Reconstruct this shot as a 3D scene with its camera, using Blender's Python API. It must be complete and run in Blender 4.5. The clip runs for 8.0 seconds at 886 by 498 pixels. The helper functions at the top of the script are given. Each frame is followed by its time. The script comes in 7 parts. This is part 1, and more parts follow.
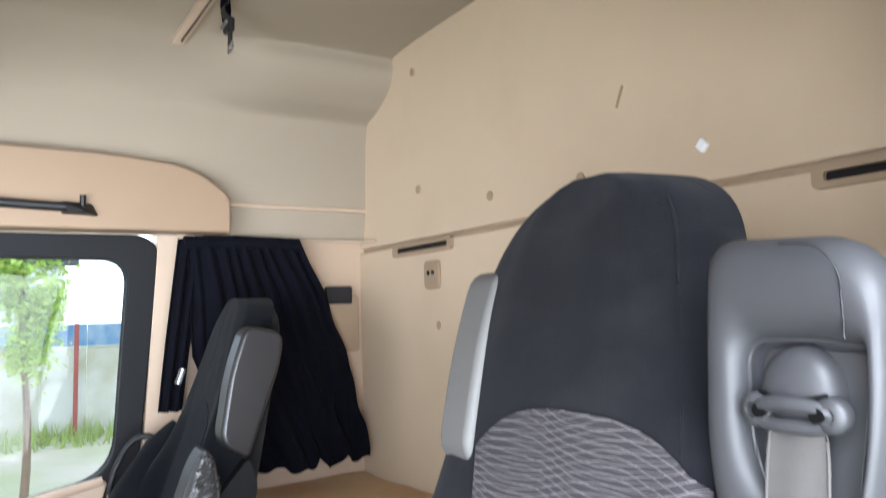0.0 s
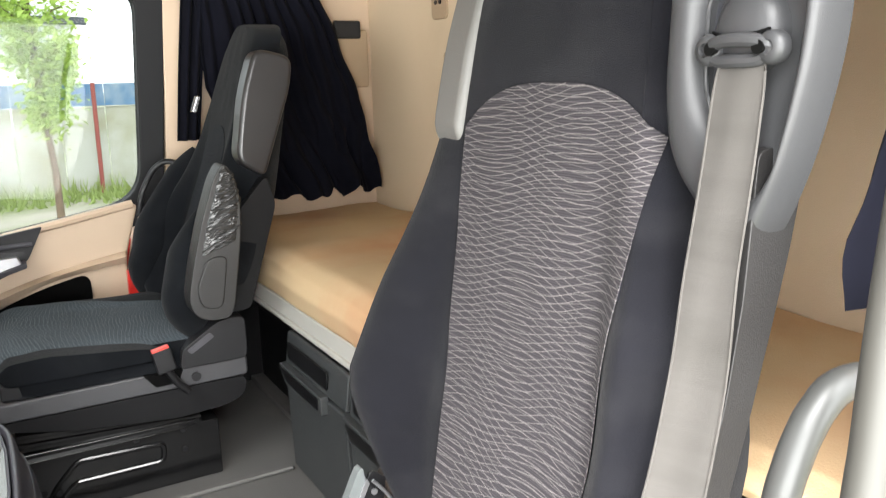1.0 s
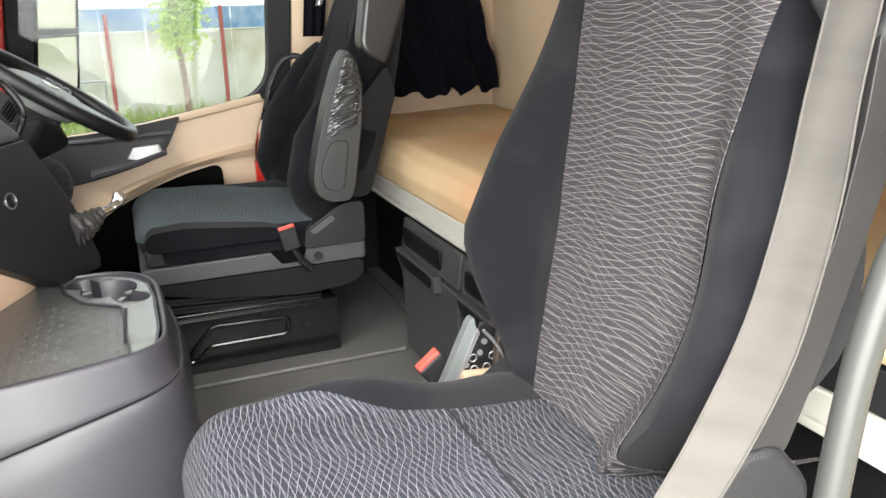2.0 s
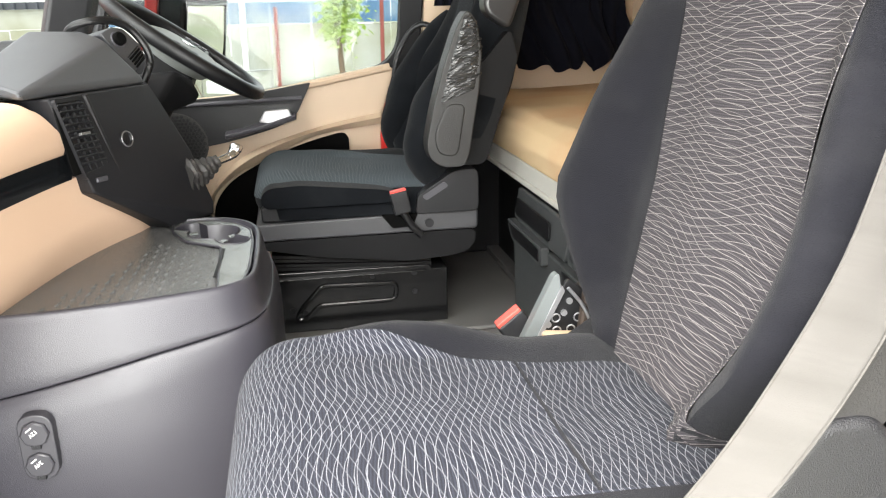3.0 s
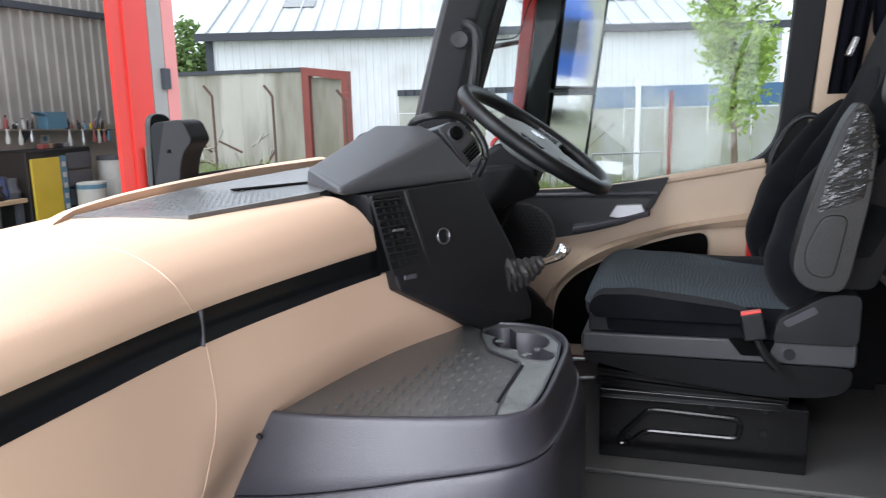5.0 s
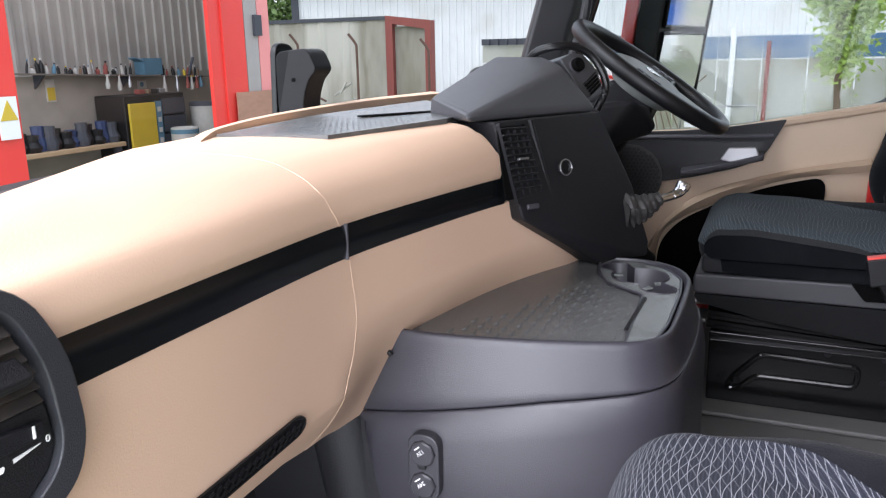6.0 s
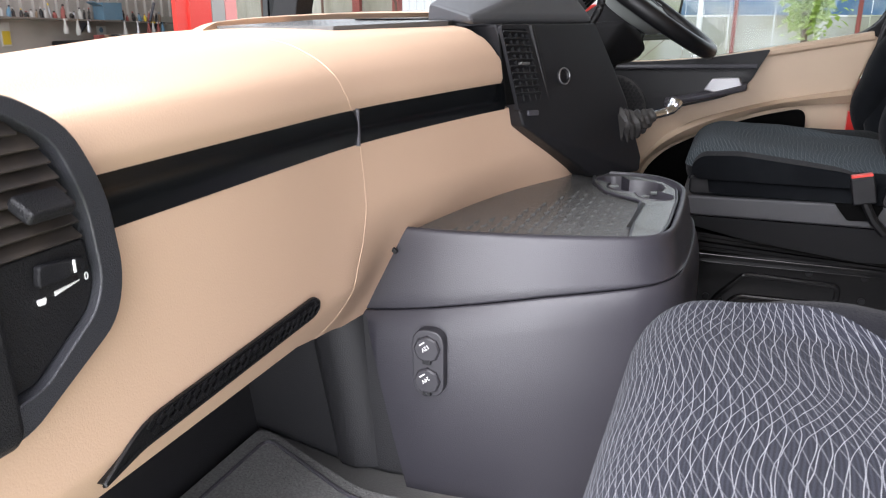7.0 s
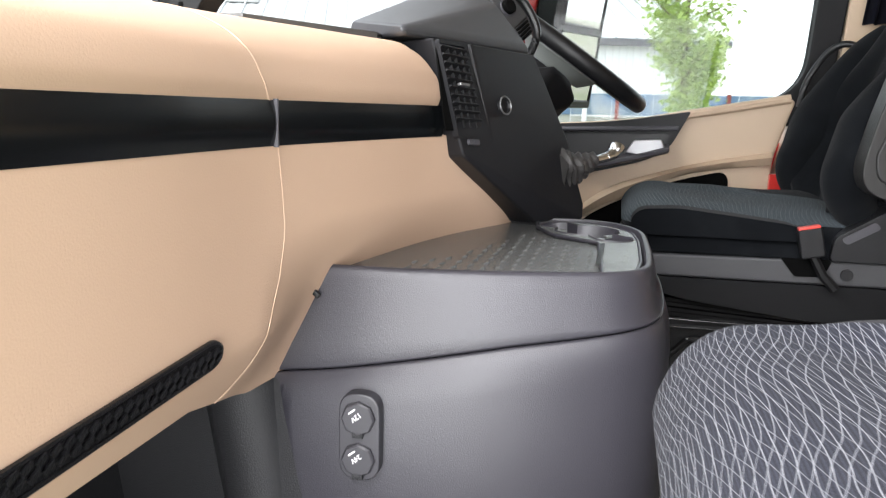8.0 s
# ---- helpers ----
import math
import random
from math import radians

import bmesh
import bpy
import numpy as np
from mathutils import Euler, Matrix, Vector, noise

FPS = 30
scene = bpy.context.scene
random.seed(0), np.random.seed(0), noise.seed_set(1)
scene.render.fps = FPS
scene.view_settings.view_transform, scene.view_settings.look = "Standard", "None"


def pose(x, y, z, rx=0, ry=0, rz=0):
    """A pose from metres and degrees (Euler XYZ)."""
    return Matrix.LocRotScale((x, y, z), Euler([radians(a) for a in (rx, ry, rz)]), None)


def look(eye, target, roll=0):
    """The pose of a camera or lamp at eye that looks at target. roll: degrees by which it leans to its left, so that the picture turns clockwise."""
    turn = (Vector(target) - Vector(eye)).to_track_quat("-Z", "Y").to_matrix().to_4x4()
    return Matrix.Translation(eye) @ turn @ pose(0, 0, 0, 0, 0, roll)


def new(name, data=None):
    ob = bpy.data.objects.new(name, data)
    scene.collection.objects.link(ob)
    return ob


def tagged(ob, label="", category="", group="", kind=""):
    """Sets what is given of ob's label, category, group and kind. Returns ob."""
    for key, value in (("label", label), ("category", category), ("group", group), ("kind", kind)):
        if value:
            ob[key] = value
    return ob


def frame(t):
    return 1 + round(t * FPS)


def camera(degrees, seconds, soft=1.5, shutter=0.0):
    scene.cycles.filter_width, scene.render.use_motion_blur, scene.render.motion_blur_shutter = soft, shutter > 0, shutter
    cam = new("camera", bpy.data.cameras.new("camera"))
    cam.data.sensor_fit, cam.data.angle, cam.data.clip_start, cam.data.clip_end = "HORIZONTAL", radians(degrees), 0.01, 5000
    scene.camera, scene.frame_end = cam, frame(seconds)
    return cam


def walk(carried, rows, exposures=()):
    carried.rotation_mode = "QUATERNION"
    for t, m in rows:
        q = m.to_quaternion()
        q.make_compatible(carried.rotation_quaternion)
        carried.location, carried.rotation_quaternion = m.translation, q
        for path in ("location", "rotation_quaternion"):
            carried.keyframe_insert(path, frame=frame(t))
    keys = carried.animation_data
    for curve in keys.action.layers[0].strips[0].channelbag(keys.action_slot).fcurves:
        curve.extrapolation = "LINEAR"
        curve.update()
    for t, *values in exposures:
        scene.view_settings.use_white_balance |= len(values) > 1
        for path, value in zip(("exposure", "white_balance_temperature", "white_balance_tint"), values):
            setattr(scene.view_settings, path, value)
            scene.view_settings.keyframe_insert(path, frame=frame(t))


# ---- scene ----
cam = camera(58.7, 8.0, soft=1.15, shutter=0.22)
METRES, EYE, TILT, LEAN, TURN = 1.07, 2.55, 4.73, 1.76, -31.66
ROWS = [
    (0.0, 0.0, 0.0, 0.0, -0.0, 0.0, 0.0),
    (0.5, 0.0201, -0.0264, -0.045, -0.31, -11.35, -0.14),
    (1.0, 0.0285, -0.0716, -0.0793, 1.29, -16.92, -0.15),
    (1.5, 0.0321, -0.1066, -0.1157, 4.41, -19.75, 0.2),
    (2.0, 0.0298, -0.1325, -0.1533, 9.58, -21.95, 0.65),
    (2.2, 0.0324, -0.1399, -0.1652, 11.84, -22.78, 0.86),
    (3.3, 0.1248, -0.0344, -0.2461, 23.6, -20.61, 1.46),
    (3.5, 0.1254, 0.022, -0.2375, 25.43, -18.52, 1.77),
    (3.8, 0.1148, 0.0788, -0.1962, 30.4, -14.48, 1.14),
    (4.0, 0.1106, 0.1235, -0.1996, 35.66, -12.55, 1.79),
    (4.5, 0.0922, 0.1369, -0.2208, 42.86, -13.27, 2.67),
    (5.0, 0.0752, 0.1156, -0.2338, 48.31, -15.01, 3.79),
    (5.2, 0.0693, 0.1063, -0.2328, 50.51, -15.6, 4.16),
    (6.3, 0.0399, 0.0316, -0.2799, 54.25, -19.08, 3.99),
    (6.5, 0.0423, 0.0196, -0.2912, 53.78, -19.93, 3.78),
    (7.0, 0.0303, -0.0055, -0.3308, 51.78, -21.2, 2.79),
    (7.2, -0.0083, -0.0045, -0.358, 50.29, -20.78, 1.99),
    (7.5, -0.0355, 0.0272, -0.4137, 48.53, -18.36, 1.85),
    (8.0, -0.1239, 0.056, -0.4469, 44.28, -14.57, 0.86),
]
EXPOSURES = [(0.0, 1.86, 5800, 12), (0.4, 1.90, 6400, 11), (1.0, 1.87, 6650, 10), (2.0, 1.86, 6800, 9), (3.4, 2.02, 6750, 9), (4.2, 1.62, 6250, 9), (5.2, 1.06, 6050, 15), (6.5, 1.0, 6150, 17), (7.0, 1.24, 6330, 16), (8.0, 1.44, 6500, 12)]
walk(cam, [(t, pose(0, 0, EYE, TILT, LEAN, TURN) @ pose(METRES * x, METRES * y, METRES * z, 90 + pitch, roll, yaw)) for t, x, y, z, yaw, pitch, roll in ROWS], EXPOSURES)

# ---- world and light ----
SUN_EL, SUN_AZ = radians(50), radians(200)
world = bpy.data.worlds.new("overcast_sky")
scene.world = world
world.use_nodes = True
wn = world.node_tree.nodes
wn.clear()
sky = wn.new("ShaderNodeTexSky")
sky.sky_type, sky.sun_disc, sky.sun_elevation, sky.sun_rotation = "NISHITA", False, SUN_EL, SUN_AZ
sky.air_density, sky.dust_density, sky.ozone_density = 1.0, 6.0, 1.0
haze = wn.new("ShaderNodeMix")
haze.data_type, haze.inputs[0].default_value = "RGBA", 0.75
haze.inputs[7].default_value = (10.0, 10.2, 10.5, 1)
wbg, wout = wn.new("ShaderNodeBackground"), wn.new("ShaderNodeOutputWorld")
wbg.inputs[1].default_value = 0.23
world.node_tree.links.new(sky.outputs[0], haze.inputs[6])
world.node_tree.links.new(haze.outputs[2], wbg.inputs[0])
world.node_tree.links.new(wbg.outputs[0], wout.inputs[0])
sun = new("sun", bpy.data.lights.new("sun", "SUN"))
sun.data.energy, sun.data.angle, sun.data.color = 0.7, radians(25), (1.0, 0.97, 0.93)
sun.matrix_world = look((0, 0, 30), (0 + 20, 0 + 12, 0))

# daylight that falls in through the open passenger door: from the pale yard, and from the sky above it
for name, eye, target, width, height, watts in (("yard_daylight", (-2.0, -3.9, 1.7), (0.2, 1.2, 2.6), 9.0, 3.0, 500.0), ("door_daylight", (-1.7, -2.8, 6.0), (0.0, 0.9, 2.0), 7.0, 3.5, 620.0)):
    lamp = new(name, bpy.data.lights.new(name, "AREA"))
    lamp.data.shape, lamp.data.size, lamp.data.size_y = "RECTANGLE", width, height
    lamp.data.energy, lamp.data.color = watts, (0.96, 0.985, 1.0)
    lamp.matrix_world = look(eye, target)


# ---- materials ----
def material(name, color, rough=0.5, metal=0.0, vary=0.12, scale=6.0, fine=0.0, fine_scale=400.0, stretch=(1, 1, 1), spec=0.5, sheen=0.0, dirt=None, dirt_scale=3.0, dirt_at=0.6, coat=0.0):
    """A surface with broad and fine variation, in object metres."""
    m = bpy.data.materials.new(name)
    m.use_nodes = True
    n, l = m.node_tree.nodes, m.node_tree.links
    b = n["Principled BSDF"]
    b.inputs["Roughness"].default_value, b.inputs["Metallic"].default_value = rough, metal
    b.inputs["Specular IOR Level"].default_value = spec
    b.inputs["Sheen Weight"].default_value = sheen
    b.inputs["Coat Weight"].default_value = coat
    tc, mp = n.new("ShaderNodeTexCoord"), n.new("ShaderNodeMapping")
    mp.inputs["Scale"].default_value = stretch
    l.new(tc.outputs["Object"], mp.inputs[0])
    broad = n.new("ShaderNodeTexNoise")
    broad.inputs["Scale"].default_value, broad.inputs["Detail"].default_value = scale, 6
    l.new(mp.outputs[0], broad.inputs[0])
    ramp = n.new("ShaderNodeMix")
    ramp.data_type = "RGBA"
    ramp.inputs[6].default_value = tuple(max(0, c * (1 - vary)) for c in color) + (1,)
    ramp.inputs[7].default_value = tuple(min(1, c * (1 + vary)) for c in color) + (1,)
    l.new(broad.outputs[0], ramp.inputs[0])
    last = ramp.outputs[2]
    if dirt:
        dn, dr, mx = n.new("ShaderNodeTexNoise"), n.new("ShaderNodeMapRange"), n.new("ShaderNodeMix")
        dn.inputs["Scale"].default_value, dn.inputs["Detail"].default_value = dirt_scale, 8
        l.new(mp.outputs[0], dn.inputs[0])
        dr.inputs[1].default_value, dr.inputs[2].default_value = dirt_at - 0.12, dirt_at + 0.12
        l.new(dn.outputs[0], dr.inputs[0])
        mx.data_type = "RGBA"
        mx.inputs[7].default_value = (*dirt, 1)
        l.new(dr.outputs[0], mx.inputs[0])
        l.new(last, mx.inputs[6])
        last = mx.outputs[2]
    l.new(last, b.inputs["Base Color"])
    rr = n.new("ShaderNodeMapRange")
    rr.inputs[3].default_value, rr.inputs[4].default_value = max(0.02, rough - 0.08), min(1, rough + 0.08)
    l.new(broad.outputs[0], rr.inputs[0])
    l.new(rr.outputs[0], b.inputs["Roughness"])
    if fine:
        fn, bp = n.new("ShaderNodeTexNoise"), n.new("ShaderNodeBump")
        fn.inputs["Scale"].default_value, fn.inputs["Detail"].default_value = fine_scale, 3
        l.new(mp.outputs[0], fn.inputs[0])
        bp.inputs["Strength"].default_value, bp.inputs["Distance"].default_value = fine, 0.002
        l.new(fn.outputs[0], bp.inputs["Height"])
        l.new(bp.outputs[0], b.inputs["Normal"])
    return m


def woven(name, ground, thread, flat=False):
    """Seat fabric: fine pale threads in two crossing families of drifting waves on a dark ground."""
    m = material(name, ground, 0.9, vary=0.15, scale=60, fine=0.5, fine_scale=900, sheen=0.02, spec=0.08)
    n, l = m.node_tree.nodes, m.node_tree.links
    b = n["Principled BSDF"]
    base = b.inputs["Base Color"].links[0].from_socket
    tc, sep = n.new("ShaderNodeTexCoord"), n.new("ShaderNodeSeparateXYZ")
    l.new(tc.outputs["Object"], sep.inputs[0])

    def op(kind, a, c=None, d=None):
        k = n.new("ShaderNodeMath")
        k.operation = kind
        for i, v in enumerate((a, c, d)):
            if v is None:
                continue
            if isinstance(v, (int, float)):
                k.inputs[i].default_value = v
            else:
                l.new(v, k.inputs[i])
        return k.outputs[0]

    # threads run along u and are spaced along v, which goes on over the rounded nose of a cushion
    v = op("ADD", sep.outputs[0], sep.outputs[2]) if flat else sep.outputs[2]
    u = sep.outputs[1]

    def clouds(scale, detail=1):
        nz = n.new("ShaderNodeTexNoise")
        nz.inputs["Scale"].default_value, nz.inputs["Detail"].default_value = scale, detail
        l.new(tc.outputs["Object"], nz.inputs[0])
        return nz.outputs[0]

    warp = op("MULTIPLY", op("SUBTRACT", clouds(9), 0.5), 15.0)
    drift = op("MULTIPLY", op("SUBTRACT", clouds(23), 0.5), 5.0)
    lines = None
    # each family: radians a metre along u and along v, the swing and the run of its wave, and its strength
    families = ((70.0, 860.0, 4.4, 30.0, 10.0, 1.0), (-190.0, 760.0, 4.2, 36.0, -14.0, 0.85), (230.0, 640.0, 3.4, 18.0, 22.0, 0.42)) if flat else ((120.0, 700.0, 2.8, 40.0, 16.0, 1.0), (-125.0, 650.0, 3.2, -42.0, 16.0, 0.95), (25.0, 760.0, 3.6, 30.0, -24.0, 0.6))
    for k, (ku, kv, swing, wu, wv, strength) in enumerate(families):
        wave = op("MULTIPLY", op("SINE", op("ADD", op("MULTIPLY", u, wu), op("MULTIPLY", v, wv))), swing)
        a = op("ADD", op("ADD", op("MULTIPLY", v, kv), op("MULTIPLY", u, ku)), op("ADD", wave, op("ADD", op("MULTIPLY", warp, 0.5 if k % 2 == 0 else -0.5), op("MULTIPLY", drift, 1.0 if k == 1 else -0.6))))
        s = op("ABSOLUTE", op("SINE", op("MULTIPLY", a, 0.5)))
        line = op("SUBTRACT", 1.0, op("SMOOTH_MIN", op("DIVIDE", s, 0.16), 1.0, 0.25))
        worn = op("ADD", 0.35, op("MULTIPLY", clouds(55 + 20 * k, 3), 1.15))
        line = op("MULTIPLY", op("MULTIPLY", line, strength), worn)
        lines = line if lines is None else op("MAXIMUM", lines, line)
    # the ground is ribbed across the threads
    rib = op("ADD", 0.78, op("MULTIPLY", op("SINE", op("ADD", op("MULTIPLY", v, 2300.0), op("MULTIPLY", warp, 1.5))), 0.22))
    dk = n.new("ShaderNodeMix")
    dk.data_type, dk.blend_type, dk.inputs[0].default_value = "RGBA", "MULTIPLY", 1.0
    cb = n.new("ShaderNodeCombineColor")
    for k in range(3):
        l.new(rib, cb.inputs[k])
    l.new(base, dk.inputs[6])
    l.new(cb.outputs[0], dk.inputs[7])
    mx = n.new("ShaderNodeMix")
    mx.data_type = "RGBA"
    mx.inputs[7].default_value = (*thread, 1)
    l.new(op("MINIMUM", op("MULTIPLY", lines, 0.9), 1.0), mx.inputs[0])
    l.new(dk.outputs[2], mx.inputs[6])
    l.new(mx.outputs[2], b.inputs["Base Color"])
    # threads lie proud of the ground
    bp = n.new("ShaderNodeBump")
    bp.inputs["Strength"].default_value, bp.inputs["Distance"].default_value = 0.5, 0.0012
    l.new(op("ADD", lines, op("MULTIPLY", rib, 0.4)), bp.inputs["Height"])
    l.new(b.inputs["Normal"].links[0].from_socket, bp.inputs["Normal"])
    l.new(bp.outputs[0], b.inputs["Normal"])
    return m


def glass_pane(name, tint=(0.76, 0.80, 0.79), rough=0.0):
    m = bpy.data.materials.new(name)
    m.use_nodes = True
    n, l = m.node_tree.nodes, m.node_tree.links
    n.clear()
    t, g, mx, o, fr = n.new("ShaderNodeBsdfTransparent"), n.new("ShaderNodeBsdfGlossy"), n.new("ShaderNodeMixShader"), n.new("ShaderNodeOutputMaterial"), n.new("ShaderNodeLayerWeight")
    pw, ad = n.new("ShaderNodeMath"), n.new("ShaderNodeMath")
    t.inputs[0].default_value = (*tint, 1)
    g.inputs["Roughness"].default_value = rough
    pw.operation, pw.inputs[1].default_value = "POWER", 5.0
    ad.operation, ad.inputs[1].default_value, ad.inputs[2].default_value = "MULTIPLY_ADD", 0.2, 0.009
    l.new(fr.outputs["Facing"], pw.inputs[0])
    l.new(pw.outputs[0], ad.inputs[0])
    l.new(ad.outputs[0], mx.inputs[0])
    l.new(t.outputs[0], mx.inputs[1])
    l.new(g.outputs[0], mx.inputs[2])
    l.new(mx.outputs[0], o.inputs[0])
    return m


def leafy(name, color, scale):
    """Thin leaves that let some light through."""
    m = material(name, color, 0.6, vary=0.4, scale=scale)
    n, l = m.node_tree.nodes, m.node_tree.links
    out = n["Material Output"]
    t, mx = n.new("ShaderNodeBsdfTranslucent"), n.new("ShaderNodeMixShader")
    t.inputs[0].default_value = (*color, 1)
    mx.inputs[0].default_value = 0.4
    l.new(n["Principled BSDF"].outputs[0], mx.inputs[1])
    l.new(t.outputs[0], mx.inputs[2])
    l.new(mx.outputs[0], out.inputs[0])
    return m


BEIGE = material("beige_dash_skin", (0.575, 0.402, 0.287), 0.62, vary=0.06, scale=4, fine=0.15, fine_scale=560, spec=0.22)
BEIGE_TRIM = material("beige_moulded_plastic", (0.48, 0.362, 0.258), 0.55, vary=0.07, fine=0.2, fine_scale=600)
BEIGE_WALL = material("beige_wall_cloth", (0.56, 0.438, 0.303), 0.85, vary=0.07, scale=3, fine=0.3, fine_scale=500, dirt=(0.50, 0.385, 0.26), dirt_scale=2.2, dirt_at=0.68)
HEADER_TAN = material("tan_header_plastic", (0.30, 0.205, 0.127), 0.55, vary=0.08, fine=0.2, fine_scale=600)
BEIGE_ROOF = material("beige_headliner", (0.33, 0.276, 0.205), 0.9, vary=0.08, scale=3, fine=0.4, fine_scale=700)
MATTRESS = material("mattress_cloth", (0.62, 0.45, 0.265), 0.95, vary=0.1, scale=4, fine=0.5, fine_scale=300, dirt=(0.56, 0.30, 0.16), dirt_scale=2.5, dirt_at=0.56)
BUNK_WHITE = material("pale_bunk_board", (0.45, 0.44, 0.40), 0.5, vary=0.08)
PANEL_BLACK = material("black_grained_panel", (0.0118, 0.0118, 0.0135), 0.5, vary=0.12, fine=0.4, fine_scale=800, spec=0.2)
SHROUD_BLACK = material("black_column_plastic", (0.0105, 0.0105, 0.0112), 0.5, vary=0.15, fine=0.3, fine_scale=600, spec=0.12)
CHARCOAL = material("charcoal_grained_plastic", (0.0098, 0.0098, 0.0112), 0.46, vary=0.12, fine=0.5, fine_scale=800, spec=0.36)
GREY_PLASTIC = material("grey_grained_plastic", (0.054, 0.052, 0.061), 0.42, vary=0.08, fine=0.5, fine_scale=800)
CONSOLE_GREY = material("grey_console_plastic", (0.0285, 0.0272, 0.0335), 0.38, vary=0.05, fine=0.22, fine_scale=800)
HOOD_GREY = material("soft_grey_hood", (0.046, 0.047, 0.051), 0.5, vary=0.08, fine=0.4, fine_scale=700)
BLACK = material("black_plastic", (0.0055, 0.0055, 0.0062), 0.4, vary=0.15, fine=0.3, fine_scale=600, spec=0.38)
GLOSS_BLACK = material("satin_black_strip", (0.0045, 0.0052, 0.006), 0.19, vary=0.1, spec=0.5)
RUBBER = material("dark_rubber", (0.011, 0.011, 0.012), 0.65, vary=0.15, spec=0.2)
FLOOR_MAT = material("grey_rubber_floor", (0.104, 0.102, 0.098), 0.5, vary=0.2, scale=12, fine=0.5, fine_scale=300, dirt=(0.145, 0.138, 0.127), dirt_scale=7, dirt_at=0.66)
CARPET = material("grey_ribbed_carpet", (0.17, 0.17, 0.165), 0.95, vary=0.6, scale=220, fine=1.0, fine_scale=260)
VELOUR = material("black_velour", (0.0058, 0.0066, 0.0080), 0.95, vary=0.35, scale=14, fine=0.5, fine_scale=900, sheen=0.05, spec=0.05, dirt=(0.0105, 0.0115, 0.0132), dirt_scale=9, dirt_at=0.6)
WEAVE_BACK = woven("woven_back_fabric", (0.0437, 0.0398, 0.0445), (0.255, 0.236, 0.230))
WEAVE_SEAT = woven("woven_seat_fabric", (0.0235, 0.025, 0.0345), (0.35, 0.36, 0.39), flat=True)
# darker copy of WEAVE_SEAT: shade before the backrest put into the colour
WEAVE_REAR = woven("shaded_seat_fabric", (0.021, 0.0225, 0.0300), (0.30, 0.305, 0.33), flat=True)
WEAVE_DARK = woven("worn_blue_fabric", (0.052, 0.064, 0.074), (0.22, 0.25, 0.265), flat=True)
VELOUR_GREY = material("dark_grey_velour", (0.0066, 0.0067, 0.0088), 0.95, vary=0.35, scale=11, fine=0.6, fine_scale=700, stretch=(1, 1, 2.0), sheen=0.05, spec=0.06, dirt=(0.0118, 0.0118, 0.0140), dirt_scale=9, dirt_at=0.6)
CURTAIN = material("navy_curtain", (0.0042, 0.0044, 0.0075), 0.95, vary=0.3, scale=20, sheen=0.01, spec=0.05)
BELT = material("grey_belt_webbing", (0.066, 0.062, 0.058), 0.9, vary=0.1, stretch=(1, 1, 8), scale=40, fine=0.4, fine_scale=500, spec=0.15, dirt=(0.055, 0.052, 0.048), dirt_scale=5, dirt_at=0.6)
RED_PLASTIC = material("red_buckle_button", (0.65, 0.06, 0.045), 0.4)
CHROME = material("bright_metal", (0.7, 0.7, 0.72), 0.22, 1.0, vary=0.08)
HANDLE_SILVER = material("silver_handle_paint", (0.33, 0.33, 0.34), 0.4, 0.4, vary=0.06)
STEEL = material("brushed_grey_metal", (0.36, 0.36, 0.37), 0.38, 0.85, vary=0.1, scale=15)
SILVER = material("silver_grey_rail", (0.042, 0.043, 0.042), 0.42, 0.2, vary=0.12, scale=10, spec=0.4)
FOIL = material("crumpled_clear_wrap", (0.022, 0.022, 0.022), 0.24, vary=0.3, scale=50, spec=0.5, fine=0.8, fine_scale=60, stretch=(0.6, 0.6, 4.0))
PALE_COVER = material("pale_grey_cover", (0.20, 0.21, 0.20), 0.5, vary=0.06)
WHITE_MARK = material("white_print", (0.85, 0.85, 0.85), 0.6, vary=0.02)
RED_PAINT = material("red_paint", (0.62, 0.028, 0.022), 0.3, vary=0.06, coat=0.4)
POCKET_BROWN = material("brown_wall_pocket", (0.33, 0.24, 0.155), 0.8, vary=0.1)
GAITER = material("grey_brown_gaiter", (0.034, 0.032, 0.031), 0.5, vary=0.3, scale=60, spec=0.4)
# plate and tray base greys raised to stand in for the window's reflection
PLATE_GREY = material("worn_cup_plate", (0.14, 0.15, 0.146), 0.22, spec=0.8, vary=0.12, scale=14, fine=0.3, fine_scale=700, dirt=(0.075, 0.078, 0.075), dirt_scale=20, dirt_at=0.62)
TRAY_GREY = material("worn_tray_plastic", (0.082, 0.084, 0.083), 0.22, spec=0.8, vary=0.12, scale=10, fine=0.4, fine_scale=800, dirt=(0.10, 0.10, 0.10), dirt_scale=12, dirt_at=0.62)
RIM_GREY = material("slate_rim_plastic", (0.030, 0.031, 0.036), 0.4, vary=0.1, fine=0.4, fine_scale=800)
DUSTY_SLAT = material("dusty_vent_slat", (0.030, 0.0255, 0.023), 0.6, vary=0.3, scale=30, spec=0.3, dirt=(0.048, 0.038, 0.030), dirt_scale=40, dirt_at=0.55)
SATIN_BLACK = material("satin_black_steel", (0.0068, 0.0068, 0.0072), 0.16, vary=0.15, scale=8, spec=0.45, dirt=(0.018, 0.0165, 0.0155), dirt_scale=9, dirt_at=0.64)
DEEP_BLACK = material("unlit_black", (0.003, 0.003, 0.003), 0.95, vary=0.1, spec=0.05)
LINING_GREY = material("grey_footwell_lining", (0.018, 0.018, 0.0195), 0.5, vary=0.1, fine=0.4, fine_scale=600, spec=0.4)
MIRROR = material("mirror_glass", (0.9, 0.9, 0.9), 0.02, 1.0, vary=0.0)
